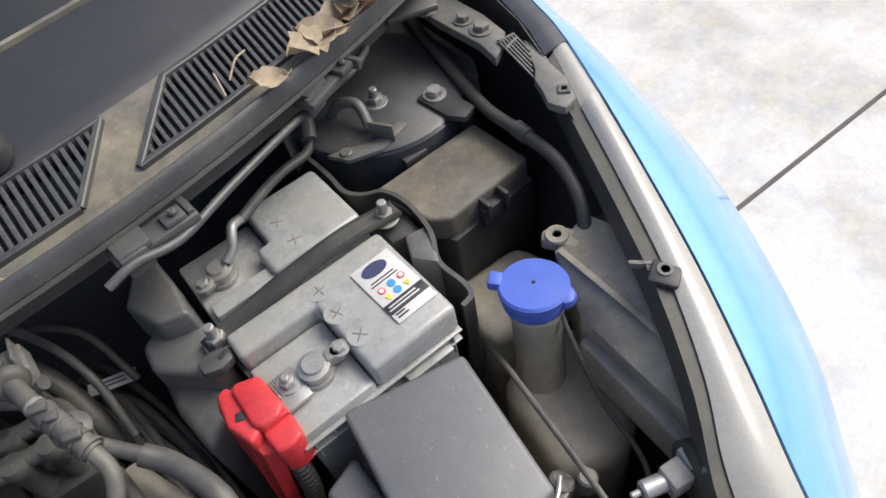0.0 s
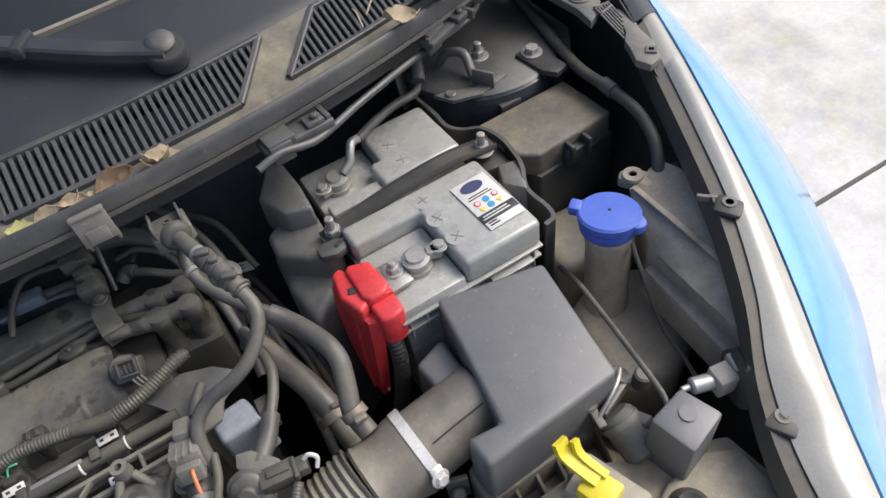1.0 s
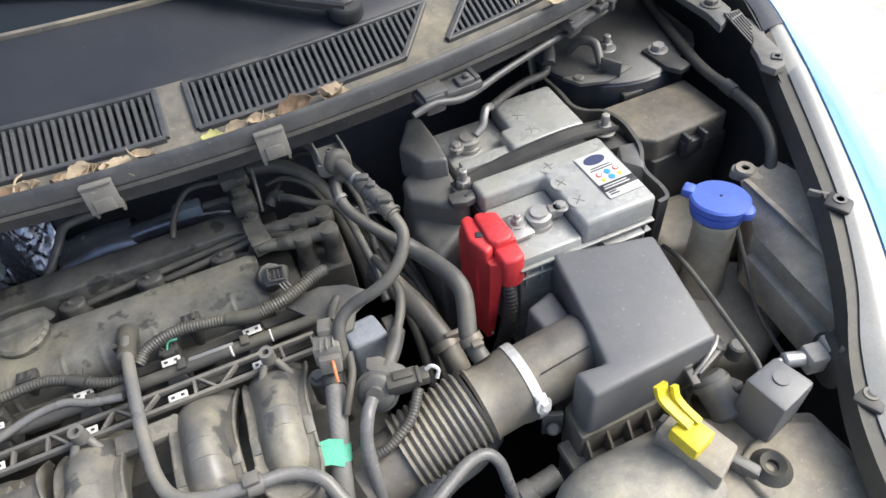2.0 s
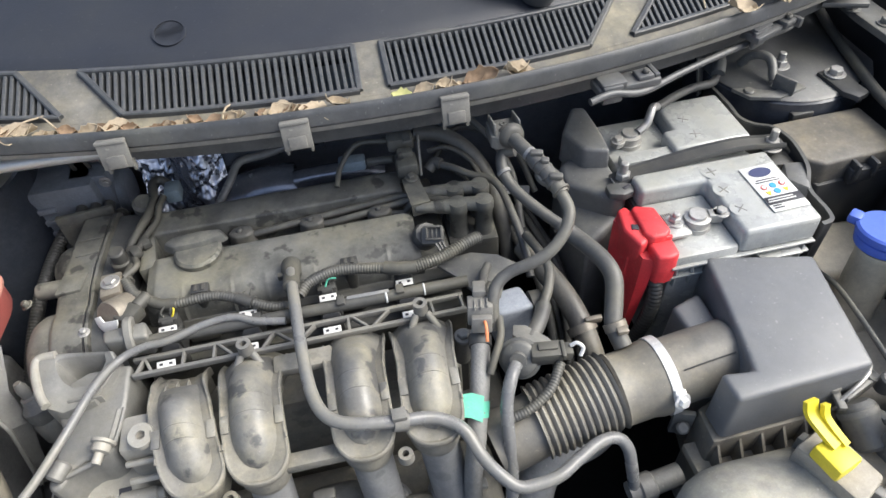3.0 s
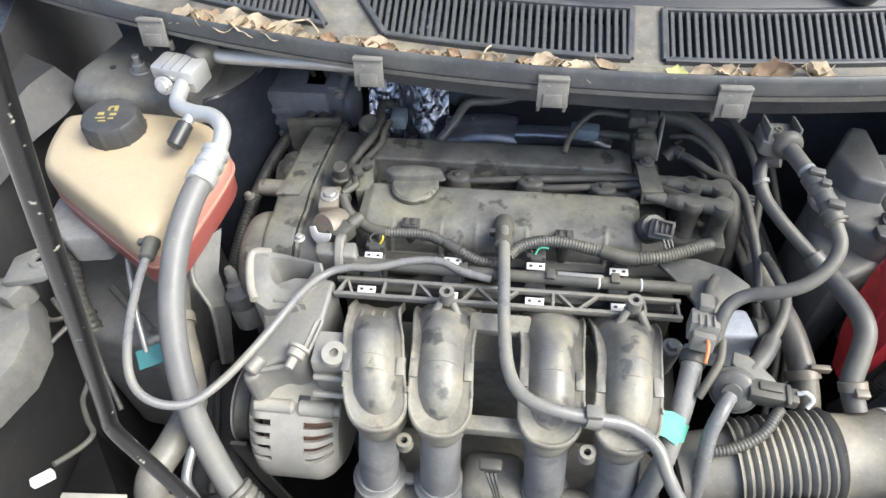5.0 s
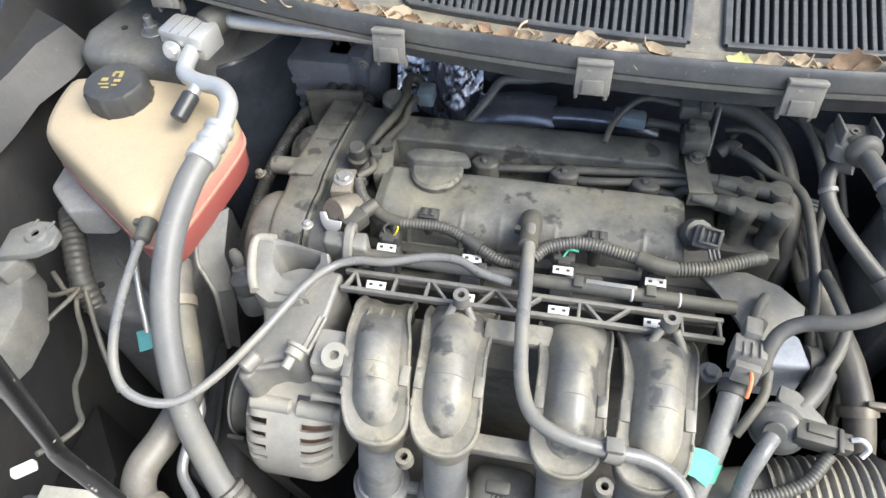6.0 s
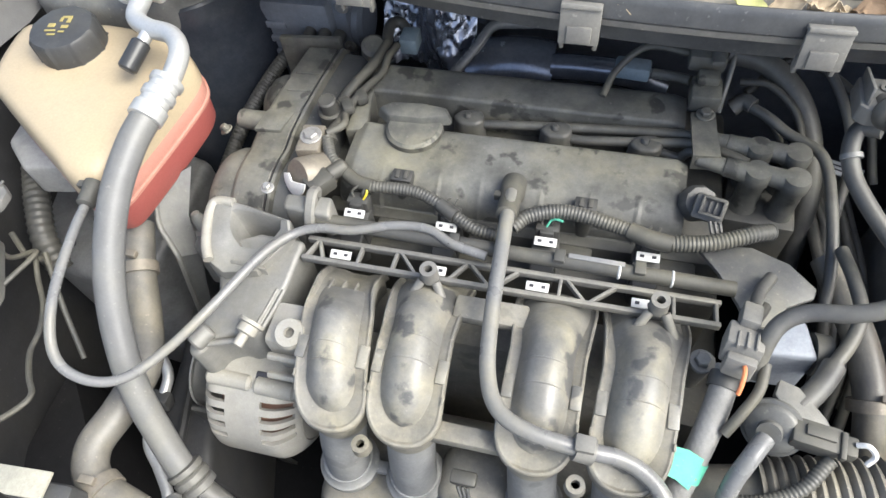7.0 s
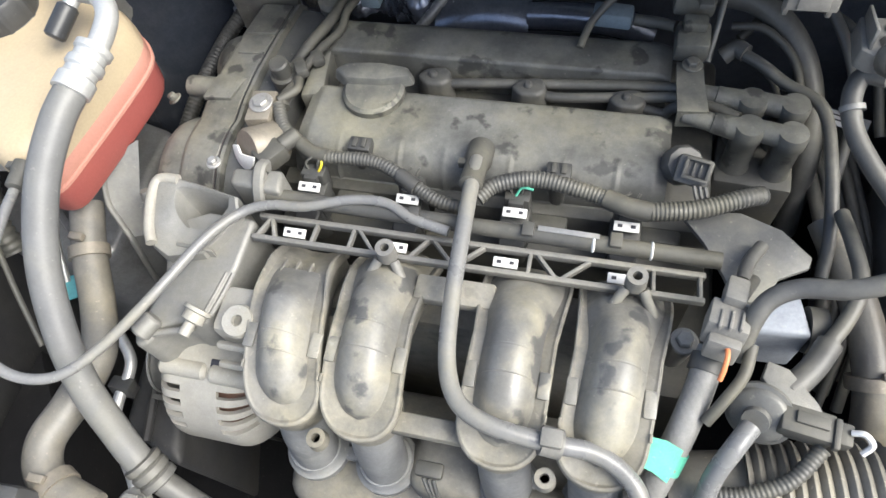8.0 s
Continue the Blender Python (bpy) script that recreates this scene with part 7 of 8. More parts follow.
bm = loft(N(), [[(0.382, 0.016, 0.872), (0.3905, 0.024, 0.872), (0.404, -0.052, 0.868), (0.392, -0.045, 0.868)], [(0.377, 0.008, 0.835), (0.386, 0.018, 0.835), (0.4, -0.054, 0.835), (0.388, -0.05, 0.835)], [(0.375, -0.006, 0.79), (0.383, 0.004, 0.79), (0.394, -0.054, 0.79), (0.383, -0.053, 0.79)], [(0.376, -0.026, 0.752), (0.382, -0.02, 0.752), (0.389, -0.053, 0.75), (0.38, -0.053, 0.75)]], closed=True, caps=True)
bevel_edges(bm, [e for e in bm.edges if e.calc_face_angle(0) > 0.6], 0.002, 2)
part("flap", bm, RED, redc)
bm = N()
tube(bm, [(0.3905, -0.02, 0.868), (0.384, -0.028, 0.83), (0.3795, -0.034, 0.79), (0.378, -0.04, 0.755)], 0.003, seg=8)
part("flap_rib", bm, RED, redc)
bm = N()
box(bm, (0.3945, -0.012, 0.8842), (0.008, 0.008, 0.002), rz=-20, bev=0.0005)
part("slot", bm, BLACKPRINT, redc)
bm = N()
cyl(bm, (0.3865, -0.0535, 0.757), (0.387, -0.056, 0.758), 0.002, seg=10)
part("pin", bm, ALU, redc, "bright metal pin")
bm = N()
ribbed(bm, [(0.41, -0.045, 0.85), (0.408, -0.06, 0.81), (0.4, -0.062, 0.76), (0.39, -0.055, 0.7)], 0.009, pitch=0.005)
part("positive_cable", bm, PLASTIC, redc, "black positive cable")

# battery tray
tray = thing("battery_tray", (0.38, 0.08, 0.6), "dusty grey plastic battery tray wall", "battery tray")
bm = N()
prism(bm, [(0.35, 0.13), (0.39, 0.2), (0.413, 0.2), (0.413, 0.06), (0.404, 0.036), (0.388, 0.03), (0.352, 0.008), (0.345, 0.07)], 0.6, 0.845, bev=0.012, seg=3, shrink=0.03, slope=lambda x, y: 0.25 * (x - 0.39))
part("wall", bm, TRAYWALL, tray)
bm = N()
prism(bm, [(0.353, 0.128), (0.396, 0.15), (0.412, 0.12), (0.411, 0.068), (0.413, 0.046), (0.396, 0.043), (0.35, 0.095)], 0.8, 0.876, bev=0.007, seg=3, shrink=0.02, slope=lambda x, y: 0.12 * (x - 0.4))
part("upper_wall", bm, TRAYWALL, tray)
bm = N()
prism(bm, [(0.362, 0.15), (0.392, 0.2), (0.41, 0.196), (0.412, 0.14), (0.409, 0.098), (0.378, 0.11)], 0.86, 0.903, bev=0.005, seg=3, shrink=0.05)
part("end_block", bm, TRAYWALL, tray)
bm = N()
prism(bm, [(0.388, 0.062), (0.402, 0.064), (0.413, 0.062), (0.42, 0.054), (0.417, 0.043), (0.404, 0.04), (0.388, 0.046)], 0.876, 0.885, bev=0.003)
hk = part("hook", bm, TRAY, tray)
bm = N()
box(bm, (0.411, 0.052, 0.8853), (0.01, 0.0045, 0.0012), rz=25, bev=0.0004)
part("slot", bm, BLACKPRINT, hk)
bm = loft(N(), [[(0.4135, 0.09, 0.87), (0.4175, 0.088, 0.87)], [(0.415, 0.05, 0.868), (0.421, 0.05, 0.868)], [(0.418, 0.02, 0.866), (0.424, 0.02, 0.866)], [(0.419, -0.0, 0.84), (0.425, 0.0, 0.84)]], closed=False)
part("inner_strip", thick(bm, 0.004), PLASTIC, tray, "black strip between tray and battery")
bm = N()
path = smooth_path([(0.6, 0.225, 0.885), (0.602, 0.17, 0.886), (0.601, 0.138, 0.886), (0.612, 0.12, 0.886), (0.63, 0.108, 0.886), (0.638, 0.08, 0.886), (0.637, 0.05, 0.883), (0.632, 0.028, 0.88), (0.619, 0.002, 0.875), (0.622, -0.03, 0.871), (0.618, -0.046, 0.87), (0.604, -0.05, 0.87)], 5)
sweep(bm, path, lambda i, s: [(-0.0015, -0.16), (0.0015, -0.16), (0.0015, -0.003), (0.004, -0.001), (0.0035, 0.001), (-0.0015, 0.0005)])
part("thin_wall", bm, PLASTIC, tray, "thin black upright tray wall")
bm = N()
prism(bm, [(0.6, 0.055), (0.632, 0.05), (0.634, 0.08), (0.618, 0.1), (0.6, 0.104)], 0.72, 0.872, bev=0.004)
part("stud_shelf", bm, PLASTIC, tray)
bm = N()
prism(bm, [(0.6, 0.022), (0.612, 0.05), (0.636, 0.046), (0.633, 0.03), (0.617, -0.001)], 0.74, 0.8785, bev=0.004)
part("side_plate", bm, TRAYWALL, tray, "grey flat-topped tray bracket")

# ---- fuse box ----
fuse = thing("fuse_box", (0.7, 0.08, 0.75), "dusty black fuse box with a flat lid and side latch", "fuse box")
bm = N()
prism(bm, [(0.625, 0.125), (0.768, 0.128), (0.772, 0.042), (0.66, 0.035), (0.642, 0.05)], 0.845, 0.876, bev=0.005, seg=3)
part("lid", bm, FUSELID, fuse, "dust-coated lid")
bm = N()
prism(bm, [(0.628, 0.122), (0.772, 0.126), (0.776, 0.038), (0.658, 0.03)], 0.72, 0.845, bev=0.004)
part("body", bm, PLASTIC, fuse)
bm = N()
box(bm, (0.712, 0.032, 0.852), (0.034, 0.012, 0.022), bev=0.002)
box(bm, (0.7, 0.03, 0.862), (0.005, 0.016, 0.022), bev=0.001)
box(bm, (0.724, 0.03, 0.862), (0.005, 0.016, 0.022), bev=0.001)
part("latch", bm, PLASTIC, fuse)
bm = N()
box(bm, (0.69, 0.135, 0.872), (0.03, 0.01, 0.012), bev=0.002)
part("latch", bm, PLASTIC, fuse)

# ---- washer bottle ----
wash = thing("washer_bottle", (0.66, -0.1, 0.6), "milky plastic washer bottle with a tall filler neck", "washer bottle")
bm = N()
prism(bm, [(0.61, -0.08), (0.68, -0.05), (0.74, -0.09), (0.72, -0.18), (0.65, -0.215), (0.59, -0.19)], 0.5, 0.745, bev=0.02, seg=4)
part("tank", bm, MILKY, wash)
bm = N()
prism(bm, [(0.628, -0.05), (0.632, 0.02), (0.66, 0.034), (0.735, 0.03), (0.755, -0.03), (0.74, -0.075), (0.69, -0.06), (0.65, -0.06)], 0.55, 0.775, bev=0.014, seg=3)
part("shoulder", bm, MILKY, wash, "dusty shoulder of the bottle behind its neck")
bm = N()
lathe(bm, [(0.026, 0), (0.025, 0.03), (0.0245, 0.1), (0.0265, 0.105), (0.0265, 0.112), (0, 0.113)], (0.653, -0.097, 0.74), (0.662, -0.082, 0.865), 32)
part("neck", bm, MILKY, wash)
bm = N()
lathe(bm, [(0, 0), (0.029, 0.0), (0.03, 0.002), (0.0295, 0.006), (0.031, 0.007), (0.031, 0.011), (0.0295, 0.012), (0.0325, 0.014), (0.0335, 0.022), (0.031, 0.0245), (0, 0.0255)], (0.662, -0.081, 0.852), (0.664, -0.078, 0.88), 40)
wcap = part("cap", bm, BLUECAP, wash, "bright blue hinged cap")
bm = N()
prism(bm, [(0.667, -0.106), (0.684, -0.098), (0.687, -0.106), (0.684, -0.114), (0.676, -0.117), (0.668, -0.114)], 0.866, 0.876, bev=0.003)
part("lift_tab", bm, BLUECAP, wcap)
bm = N()
box(bm, (0.6425, -0.0505, 0.872), (0.016, 0.014, 0.012), rz=35, bev=0.003)
part("hinge", bm, BLUECAP, wcap)
bm = N()
cyl(bm, (0.664, -0.0785, 0.8755), (0.6641, -0.0784, 0.8785), 0.0018, seg=10)
part("vent_hole", bm, BLACKPRINT, wcap)

# ---- headlamp ----
lamp = thing("headlamp", (0.7, -0.18, 0.65), "headlamp unit with hazy clear lens and dusty black housing", "headlamp")
bm = loft(N(), skin(EDGE[4:], [(x - 0.003, y, z) for x, y, z in SEAM[4:]], 0.006, 5), closed=False)
part("lens", thick(bm, 0.003), LENS, lamp, "hazy yellowed clear lens, paled in colour for its sky reflection")
bm = loft(N(), skin([(0.868, 0.14, 0.952), (0.851, 0.085, 0.943), (0.815, 0.01, 0.932)], [(0.883, 0.14, 0.952), (0.870, 0.085, 0.945), (0.84, 0.01, 0.936)], 0.003, 4), closed=False)
part("lens_tail", thick(bm, 0.003), LENS, lamp)
bm = loft(N(), [[(x + 0.001, y, z - 0.002), (x - 0.017, y - 0.005, z - 0.004), (x - 0.022, y - 0.006, z - 0.03)] for x, y, z in [tuple(p) for p in smooth_path(EDGE[3:], 3)]], closed=False)
part("rim", thick(bm, 0.004), RUBBER, lamp, "black rim with fixing tabs")
for x, y, z in ((0.739, -0.163, 0.908), (0.64, -0.328, 0.85)):
    bm = N()
    box(bm, (x - 0.006, y - 0.002, z), (0.024, 0.026, 0.006), rz=28, bev=0.003)
    tab = part("tab", bm, PLASTIC, lamp)
    bm = N()
    lathe(bm, [(0.004, 0), (0.004, 0.0012), (0.007, 0.0012), (0.007, 0)], (x - 0.004, y, z + 0.003), (x - 0.004, y, z + 0.01), 16)
    part("eyelet", bm, LATCHGREY, tab)
bm = loft(N(), [[(0.692, -0.112, 0.76), (0.684, -0.118, 0.845), (0.707, -0.062, 0.867), (0.75, -0.054, 0.874), (0.77, -0.07, 0.76)],
                [(0.69, -0.116, 0.76), (0.682, -0.122, 0.846), (0.709, -0.066, 0.869), (0.757, -0.058, 0.876), (0.775, -0.075, 0.76)],
                [(0.686, -0.18, 0.76), (0.678, -0.186, 0.846), (0.711, -0.132, 0.869), (0.772, -0.118, 0.878), (0.78, -0.12, 0.76)],
                [(0.682, -0.244, 0.76), (0.675, -0.25, 0.846), (0.713, -0.2, 0.869), (0.728, -0.19, 0.873), (0.735, -0.19, 0.76)],
                [(0.68, -0.248, 0.76), (0.674, -0.253, 0.843), (0.712, -0.205, 0.865), (0.724, -0.197, 0.868), (0.732, -0.194, 0.76)]], closed=True, caps=True)
bevel_edges(bm, [e for e in bm.edges if e.calc_face_angle(0) > 0.35], 0.003, 2)
part("housing", bm, LAMPBACK, lamp, "dusty black lamp housing")
bm = N()
prism(bm, [(0.672, -0.128), (0.695, -0.125), (0.69, -0.255), (0.662, -0.262)], 0.78, 0.822, bev=0.004)
part("housing_step", bm, LAMPBACK, lamp)
bm = N()
box(bm, (0.7085, -0.13, 0.8705), (0.007, 0.13, 0.003), rz=-1.5, bev=0.001)
part("seam_ridge", bm, LAMPBACK, lamp)
bm = N()
prism(bm, [(0.705, -0.045), (0.715, -0.036), (0.73, -0.042), (0.745, -0.068), (0.725, -0.078)], 0.86, 0.872, bev=0.004)
lathe(bm, [(0.0045, 0), (0.0045, 0.003), (0.011, 0.003), (0.012, 0)], (0.72, -0.052, 0.872), (0.72, -0.052, 0.88), 24)
part("fixing_ear", bm, LAMPBACK, lamp)
for x, y, z in ((0.737, -0.14, 0.905), (0.659, -0.286, 0.858)):
    for k in (0, 1):
        bm = N()
        box(bm, (x - 0.012 + 0.006 * k, y - 0.006 * k, z), (0.012, 0.004, 0.008), rz=-50, bev=0.001)
        part("clip", bm, LATCHGREY, lamp)
bm = N()
cyl(bm, (0.755, -0.06, 0.84), (0.78, -0.075, 0.855), 0.018, bev=0.004)
part("adjuster", bm, BODYGREY, lamp)
bm = N()
lathe(bm, [(0, 0), (0.028, 0), (0.028, 0.02), (0.024, 0.022), (0, 0.022)], (0.665, -0.282, 0.825), (0.64, -0.272, 0.826), 28)
part("bulb_seat", bm, RUBBER, lamp)
bulb = thing("lamp_bulb_holder", (0.63, -0.267, 0.81), "pale metal bulb holder with a grey socket", "bulb holder")
bm = N()
box(bm, (0.636, -0.268, 0.828), (0.02, 0.022, 0.026), rz=-10, bev=0.003)
box(bm, (0.648, -0.272, 0.829), (0.005, 0.03, 0.032), rz=-10, bev=0.001)
part("socket", bm, material("pale_bulb_plastic", (0.5, 0.47, 0.42), 0.45, dust=0.2), bulb)
bm = N()
cyl(bm, (0.628, -0.265, 0.829), (0.607, -0.258, 0.83), 0.008, bev=0.002)
cyl(bm, (0.607, -0.258, 0.83), (0.598, -0.2555, 0.83), 0.003)
part("connector", bm, ALU, bulb)

# ---- front right corner ----
cube = thing("relay_box", (0.57, -0.29, 0.78), "small grey square plastic relay box", "relay box")
bm = N()
prism(bm, [(0.543, -0.27), (0.585, -0.262), (0.597, -0.3), (0.552, -0.312)], 0.79, 0.86, bev=0.004)
part("body", bm, AIRBOX, cube)
bm = N()
lathe(bm, [(0.006, 0), (0.0075, 0.001), (0.0075, 0.0018), (0, 0.0018)], (0.572, -0.284, 0.8598), (0.572, -0.284, 0.87), 20)
part("moulded_disc", bm, AIRBOX, cube)
latch = thing("bonnet_latch_motor", (0.54, -0.24, 0.75), "dusty small motor with a bracket and cable", "motor")
bm = N()
cyl(bm, (0.54, -0.232, 0.815), (0.545, -0.272, 0.79), 0.018, bev=0.004)
part("can", bm, BODYGREY, latch)
bm = N()
lathe(bm, [(0.018, 0), (0.0195, 0), (0.0195, 0.006), (0.018, 0.006)], (0.5408, -0.238, 0.811), (0.5433, -0.258, 0.7985), 26)
part("band", bm, LATCHGREY, latch)
bm = N()
tube(bm, [(0.522, -0.232, 0.822), (0.54, -0.226, 0.832), (0.556, -0.218, 0.836), (0.568, -0.208, 0.832)], 0.0022, seg=8)
part("wire_spring", bm, STEEL, latch)
bm = N()
lathe(bm, [(0.0035, 0), (0.0035, 0.004), (0.0085, 0.004), (0.0095, 0)], (0.5225, -0.216, 0.826), (0.5225, -0.216, 0.84), 18)
box(bm, (0.523, -0.228, 0.822), (0.008, 0.026, 0.005), rz=-10, bev=0.001)
part("lug", bm, LATCHGREY, latch)
bm = N()
box(bm, (0.556, -0.245, 0.808), (0.012, 0.034, 0.008), rz=12, rx=-30, bev=0.002)
part("guide", bm, BODYGREY, latch)
bm = N()
box(bm, (0.552, -0.222, 0.815), (0.05, 0.008, 0.02), rz=20, bev=0.002)
cyl(bm, (0.56, -0.21, 0.81), (0.57, -0.21, 0.825), 0.011, bev=0.002)
cyl(bm, (0.585, -0.22, 0.8), (0.588, -0.22, 0.82), 0.009, bev=0.002)
part("bracket", bm, BODYGREY, latch)
cablew = thing("bonnet_release_cable", (0.58, -0.18, 0.8), "grey bonnet release cable across the bay", "cable")
bm = N()
tube(bm, [(0.615, -0.06, 0.8), (0.607, -0.1, 0.82), (0.597, -0.15, 0.83), (0.588, -0.2, 0.835), (0.578, -0.25, 0.84), (0.57, -0.268, 0.84)], 0.003, seg=10)
part("sheath", bm, HOSE, cablew)
wire = thing("lamp_cable", (0.66, -0.2, 0.75), "thin black lamp cable", "cable")
bm = N()
tube(bm, [(0.695, -0.085, 0.84), (0.675, -0.1, 0.85), (0.66, -0.14, 0.83), (0.655, -0.18, 0.79), (0.65, -0.22, 0.78), (0.63, -0.25, 0.8), (0.6, -0.256, 0.828)], 0.0025, seg=8)
part("cable", bm, RUBBER, wire)
resn = thing("intake_resonator", (0.41, -0.29, 0.6), "smooth dusty grey rounded plastic resonator", "resonator")
bm = N()
lathe(bm, [(0, 0), (0.02, 0.003), (0.036, 0.011), (0.048, 0.026), (0.055, 0.045), (0.057, 0.065), (0.057, 0.14), (0.05, 0.155), (0, 0.165)], (0.34, -0.298, 0.752), (0.5, -0.298, 0.752), 40)
part("body", bm, material("pale_dusty_resonator", (0.2, 0.195, 0.18), 0.42, dust=0.8, dustcol=(0.46, 0.43, 0.36), scale=9), resn)
panel = thing("lock_panel", (0.5, -0.33, 0.7), "dusty grey front cross panel with a rubber buffer", "cross panel", kind="structure")
bm = N()
prism(bm, [(0.49, -0.245), (0.54, -0.27), (0.62, -0.3), (0.63, -0.4), (0.44, -0.42), (0.46, -0.3)], 0.74, 0.79, bev=0.006)
part("panel", bm, LAMPBACK, panel)
bm = N()
prism(bm, [(0.515, -0.33), (0.522, -0.312), (0.54, -0.304), (0.585, -0.3), (0.615, -0.315), (0.615, -0.395), (0.53, -0.395), (0.518, -0.36)], 0.788, 0.797, bev=0.004, seg=3)
part("buffer_plate", bm, LAMPBACK, panel)
bm = N()
prism(bm, [(0.472, -0.25), (0.482, -0.246), (0.53, -0.33), (0.52, -0.336)], 0.785, 0.806, bev=0.002)
part("stiffener", bm, BODYGREY, panel)
bm = N()
lathe(bm, [(0.006, 0), (0.006, 0.006), (0.012, 0.01), (0.016, 0.004), (0.02, 0.0)], (0.54, -0.332, 0.7965), (0.54, -0.332, 0.82), 26)
part("rubber_buffer", bm, RUBBER, panel)
bm = N()
prism(bm, [(0.455, -0.265), (0.495, -0.25), (0.515, -0.31), (0.48, -0.33)], 0.78, 0.825, bev=0.004)
yb = part("latch_block", bm, LAMPBACK, panel)
yel = thing("yellow_handle", (0.475, -0.28, 0.82), "bright yellow plastic hook handle", "handle")
bm = N()
prism(bm, [(0.46, -0.275), (0.485, -0.268), (0.496, -0.296), (0.468, -0.305)], 0.826, 0.842, bev=0.003)
part("grip", bm, YELLOW, yel)
bm = N()
sweep(bm, smooth_path([(0.48, -0.28, 0.842), (0.472, -0.262, 0.85), (0.468, -0.25, 0.856), (0.468, -0.243, 0.866)], 5), lambda i, s: [(-0.007, -0.002), (0.007, -0.002), (0.007, 0.003), (-0.007, 0.003)])
sweep(bm, smooth_path([(0.488, -0.281, 0.842), (0.481, -0.266, 0.85), (0.478, -0.256, 0.856), (0.479, -0.249, 0.865)], 5), lambda i, s: [(-0.0035, -0.002), (0.0035, -0.002), (0.0035, 0.003), (-0.0035, 0.003)])
part("hook", bm, YELLOW, yel)

# cable along the left inner wing
wc = thing("wing_cable", (0.79, 0.1, 0.85), "black sheathed cable along the inner wing", "cable")
bm = N()
tube(bm, [(0.84, 0.36, 0.9), (0.814, 0.277, 0.9), (0.793, 0.19, 0.9), (0.776, 0.11, 0.9), (0.776, 0.05, 0.9), (0.773, 0.0, 0.898), (0.757, -0.045, 0.89), (0.742, -0.07, 0.86)], 0.007, seg=12)
part("cable", bm, RUBBER, wc)
bm = N()
tube(bm, [(0.777, 0.065, 0.9), (0.776, 0.045, 0.9)], 0.009, seg=12)
part("sleeve", bm, HOSE, wc)
wv = thing("wing_bracket", (0.83, 0.12, 0.93), "dusty slotted sheet bracket with bolts and thin bars", "bracket")
bm = N()
prism(bm, [(0.806, 0.3), (0.845, 0.3), (0.846, 0.19), (0.84, 0.146), (0.815, 0.125), (0.8, 0.117), (0.806, 0.15), (0.803, 0.225)], 0.938, 0.948, bev=0.003)
part("plate", bm, BODYGREY, wv)
bm = N()
box(bm, (0.79, 0.26, 0.965), (0.06, 0.07, 0.008), rz=-20, bev=0.003)
part("arm", bm, TRAY, wv)
for x, y, r in ((0.822, 0.197, 0.0075), (0.824, 0.168, 0.009), (0.805, 0.245, 0.008)):
    bm = N()
    bolt(bm, (x, y, 0.948), r, 0.007)
    part("bolt", bm, BODYGREY, wv)
for k in range(6):
    t = k / 5
    a = Vector((0.821 + 0.019 * t, 0.138 - 0.004 * t, 0.95))
    b = Vector((0.805 + 0.027 * t, 0.066 + 0.034 * t, 0.948))
    bm = N()
    tube(bm, [a, (a + b) / 2, b], 0.0013, seg=6, n=2)
    part("bar", bm, LATCHGREY, wv)
for t in (0.05, 0.25):
    a = Vector((0.821, 0.138, 0.951)).lerp(Vector((0.805, 0.066, 0.949)), t)
    b = Vector((0.84, 0.134, 0.951)).lerp(Vector((0.832, 0.1, 0.949)), t)
    bm = N()
    tube(bm, [a, (a + b) / 2, b], 0.0015, seg=6, n=2)
    part("cross_bar", bm, LATCHGREY, wv)
wt = thing("lamp_corner_bracket", (0.82, 0.06, 0.92), "torn grey-brown plastic bracket at the lamp's corner", "bracket")
bm = N()
prism(bm, [(0.845, 0.125), (0.849, 0.1), (0.836, 0.075), (0.83, 0.045), (0.814, 0.016), (0.796, 0.012), (0.79, 0.03), (0.8, 0.05), (0.806, 0.066), (0.818, 0.078), (0.832, 0.102)], 0.936, 0.945, bev=0.002)
part("plate", bm, LATCHGREY, wt)
bm = N()
lathe(bm, [(0.004, 0), (0.004, 0.0025), (0.0085, 0.0025), (0.009, 0)], (0.814, 0.032, 0.945), (0.814, 0.032, 0.95), 4)
part("eyelet", bm, BODYGREY, wt)

# scuttle cable and its holders over the battery
sccab = thing("scuttle_cable", (0.55, 0.13, 0.95), "grey cable duct with clips under the scuttle edge", "cable duct")
bm = N()
tube(bm, [(0.372, 0.096, 0.982), (0.4, 0.102, 0.984), (0.44, 0.108, 0.975), (0.5, 0.135, 0.972), (0.57, 0.162, 0.97), (0.64, 0.185, 0.968), (0.68, 0.2, 0.966), (0.71, 0.225, 0.96)], 0.0042, seg=12)
part("duct", bm, TRAY, sccab)
for x, y, turn in ((0.424, 0.122, 4), (0.636, 0.182, 24)):
    bm = N()
    box(bm, (x, y, 0.982), (0.078, 0.028, 0.01), rz=turn, bev=0.003)
    box(bm, (x - 0.02, y - 0.004, 0.989), (0.03, 0.024, 0.008), rz=turn, bev=0.002)
    box(bm, (x - 0.022, y - 0.016, 0.98), (0.024, 0.006, 0.022), rz=turn, bev=0.002)
    box(bm, (x + 0.02, y - 0.001, 0.988), (0.02, 0.018, 0.008), rz=turn, bev=0.002)
    box(bm, (x + 0.034, y + 0.004, 0.985), (0.006, 0.024, 0.012), rz=turn, bev=0.001)
    h = part("holder", bm, TRAY, sccab)
    bm = N()
    cyl(bm, (x + 0.022, y - 0.002, 0.99), (x + 0.022, y - 0.002, 0.997), 0.004)
    part("pin", bm, RUBBER, h)

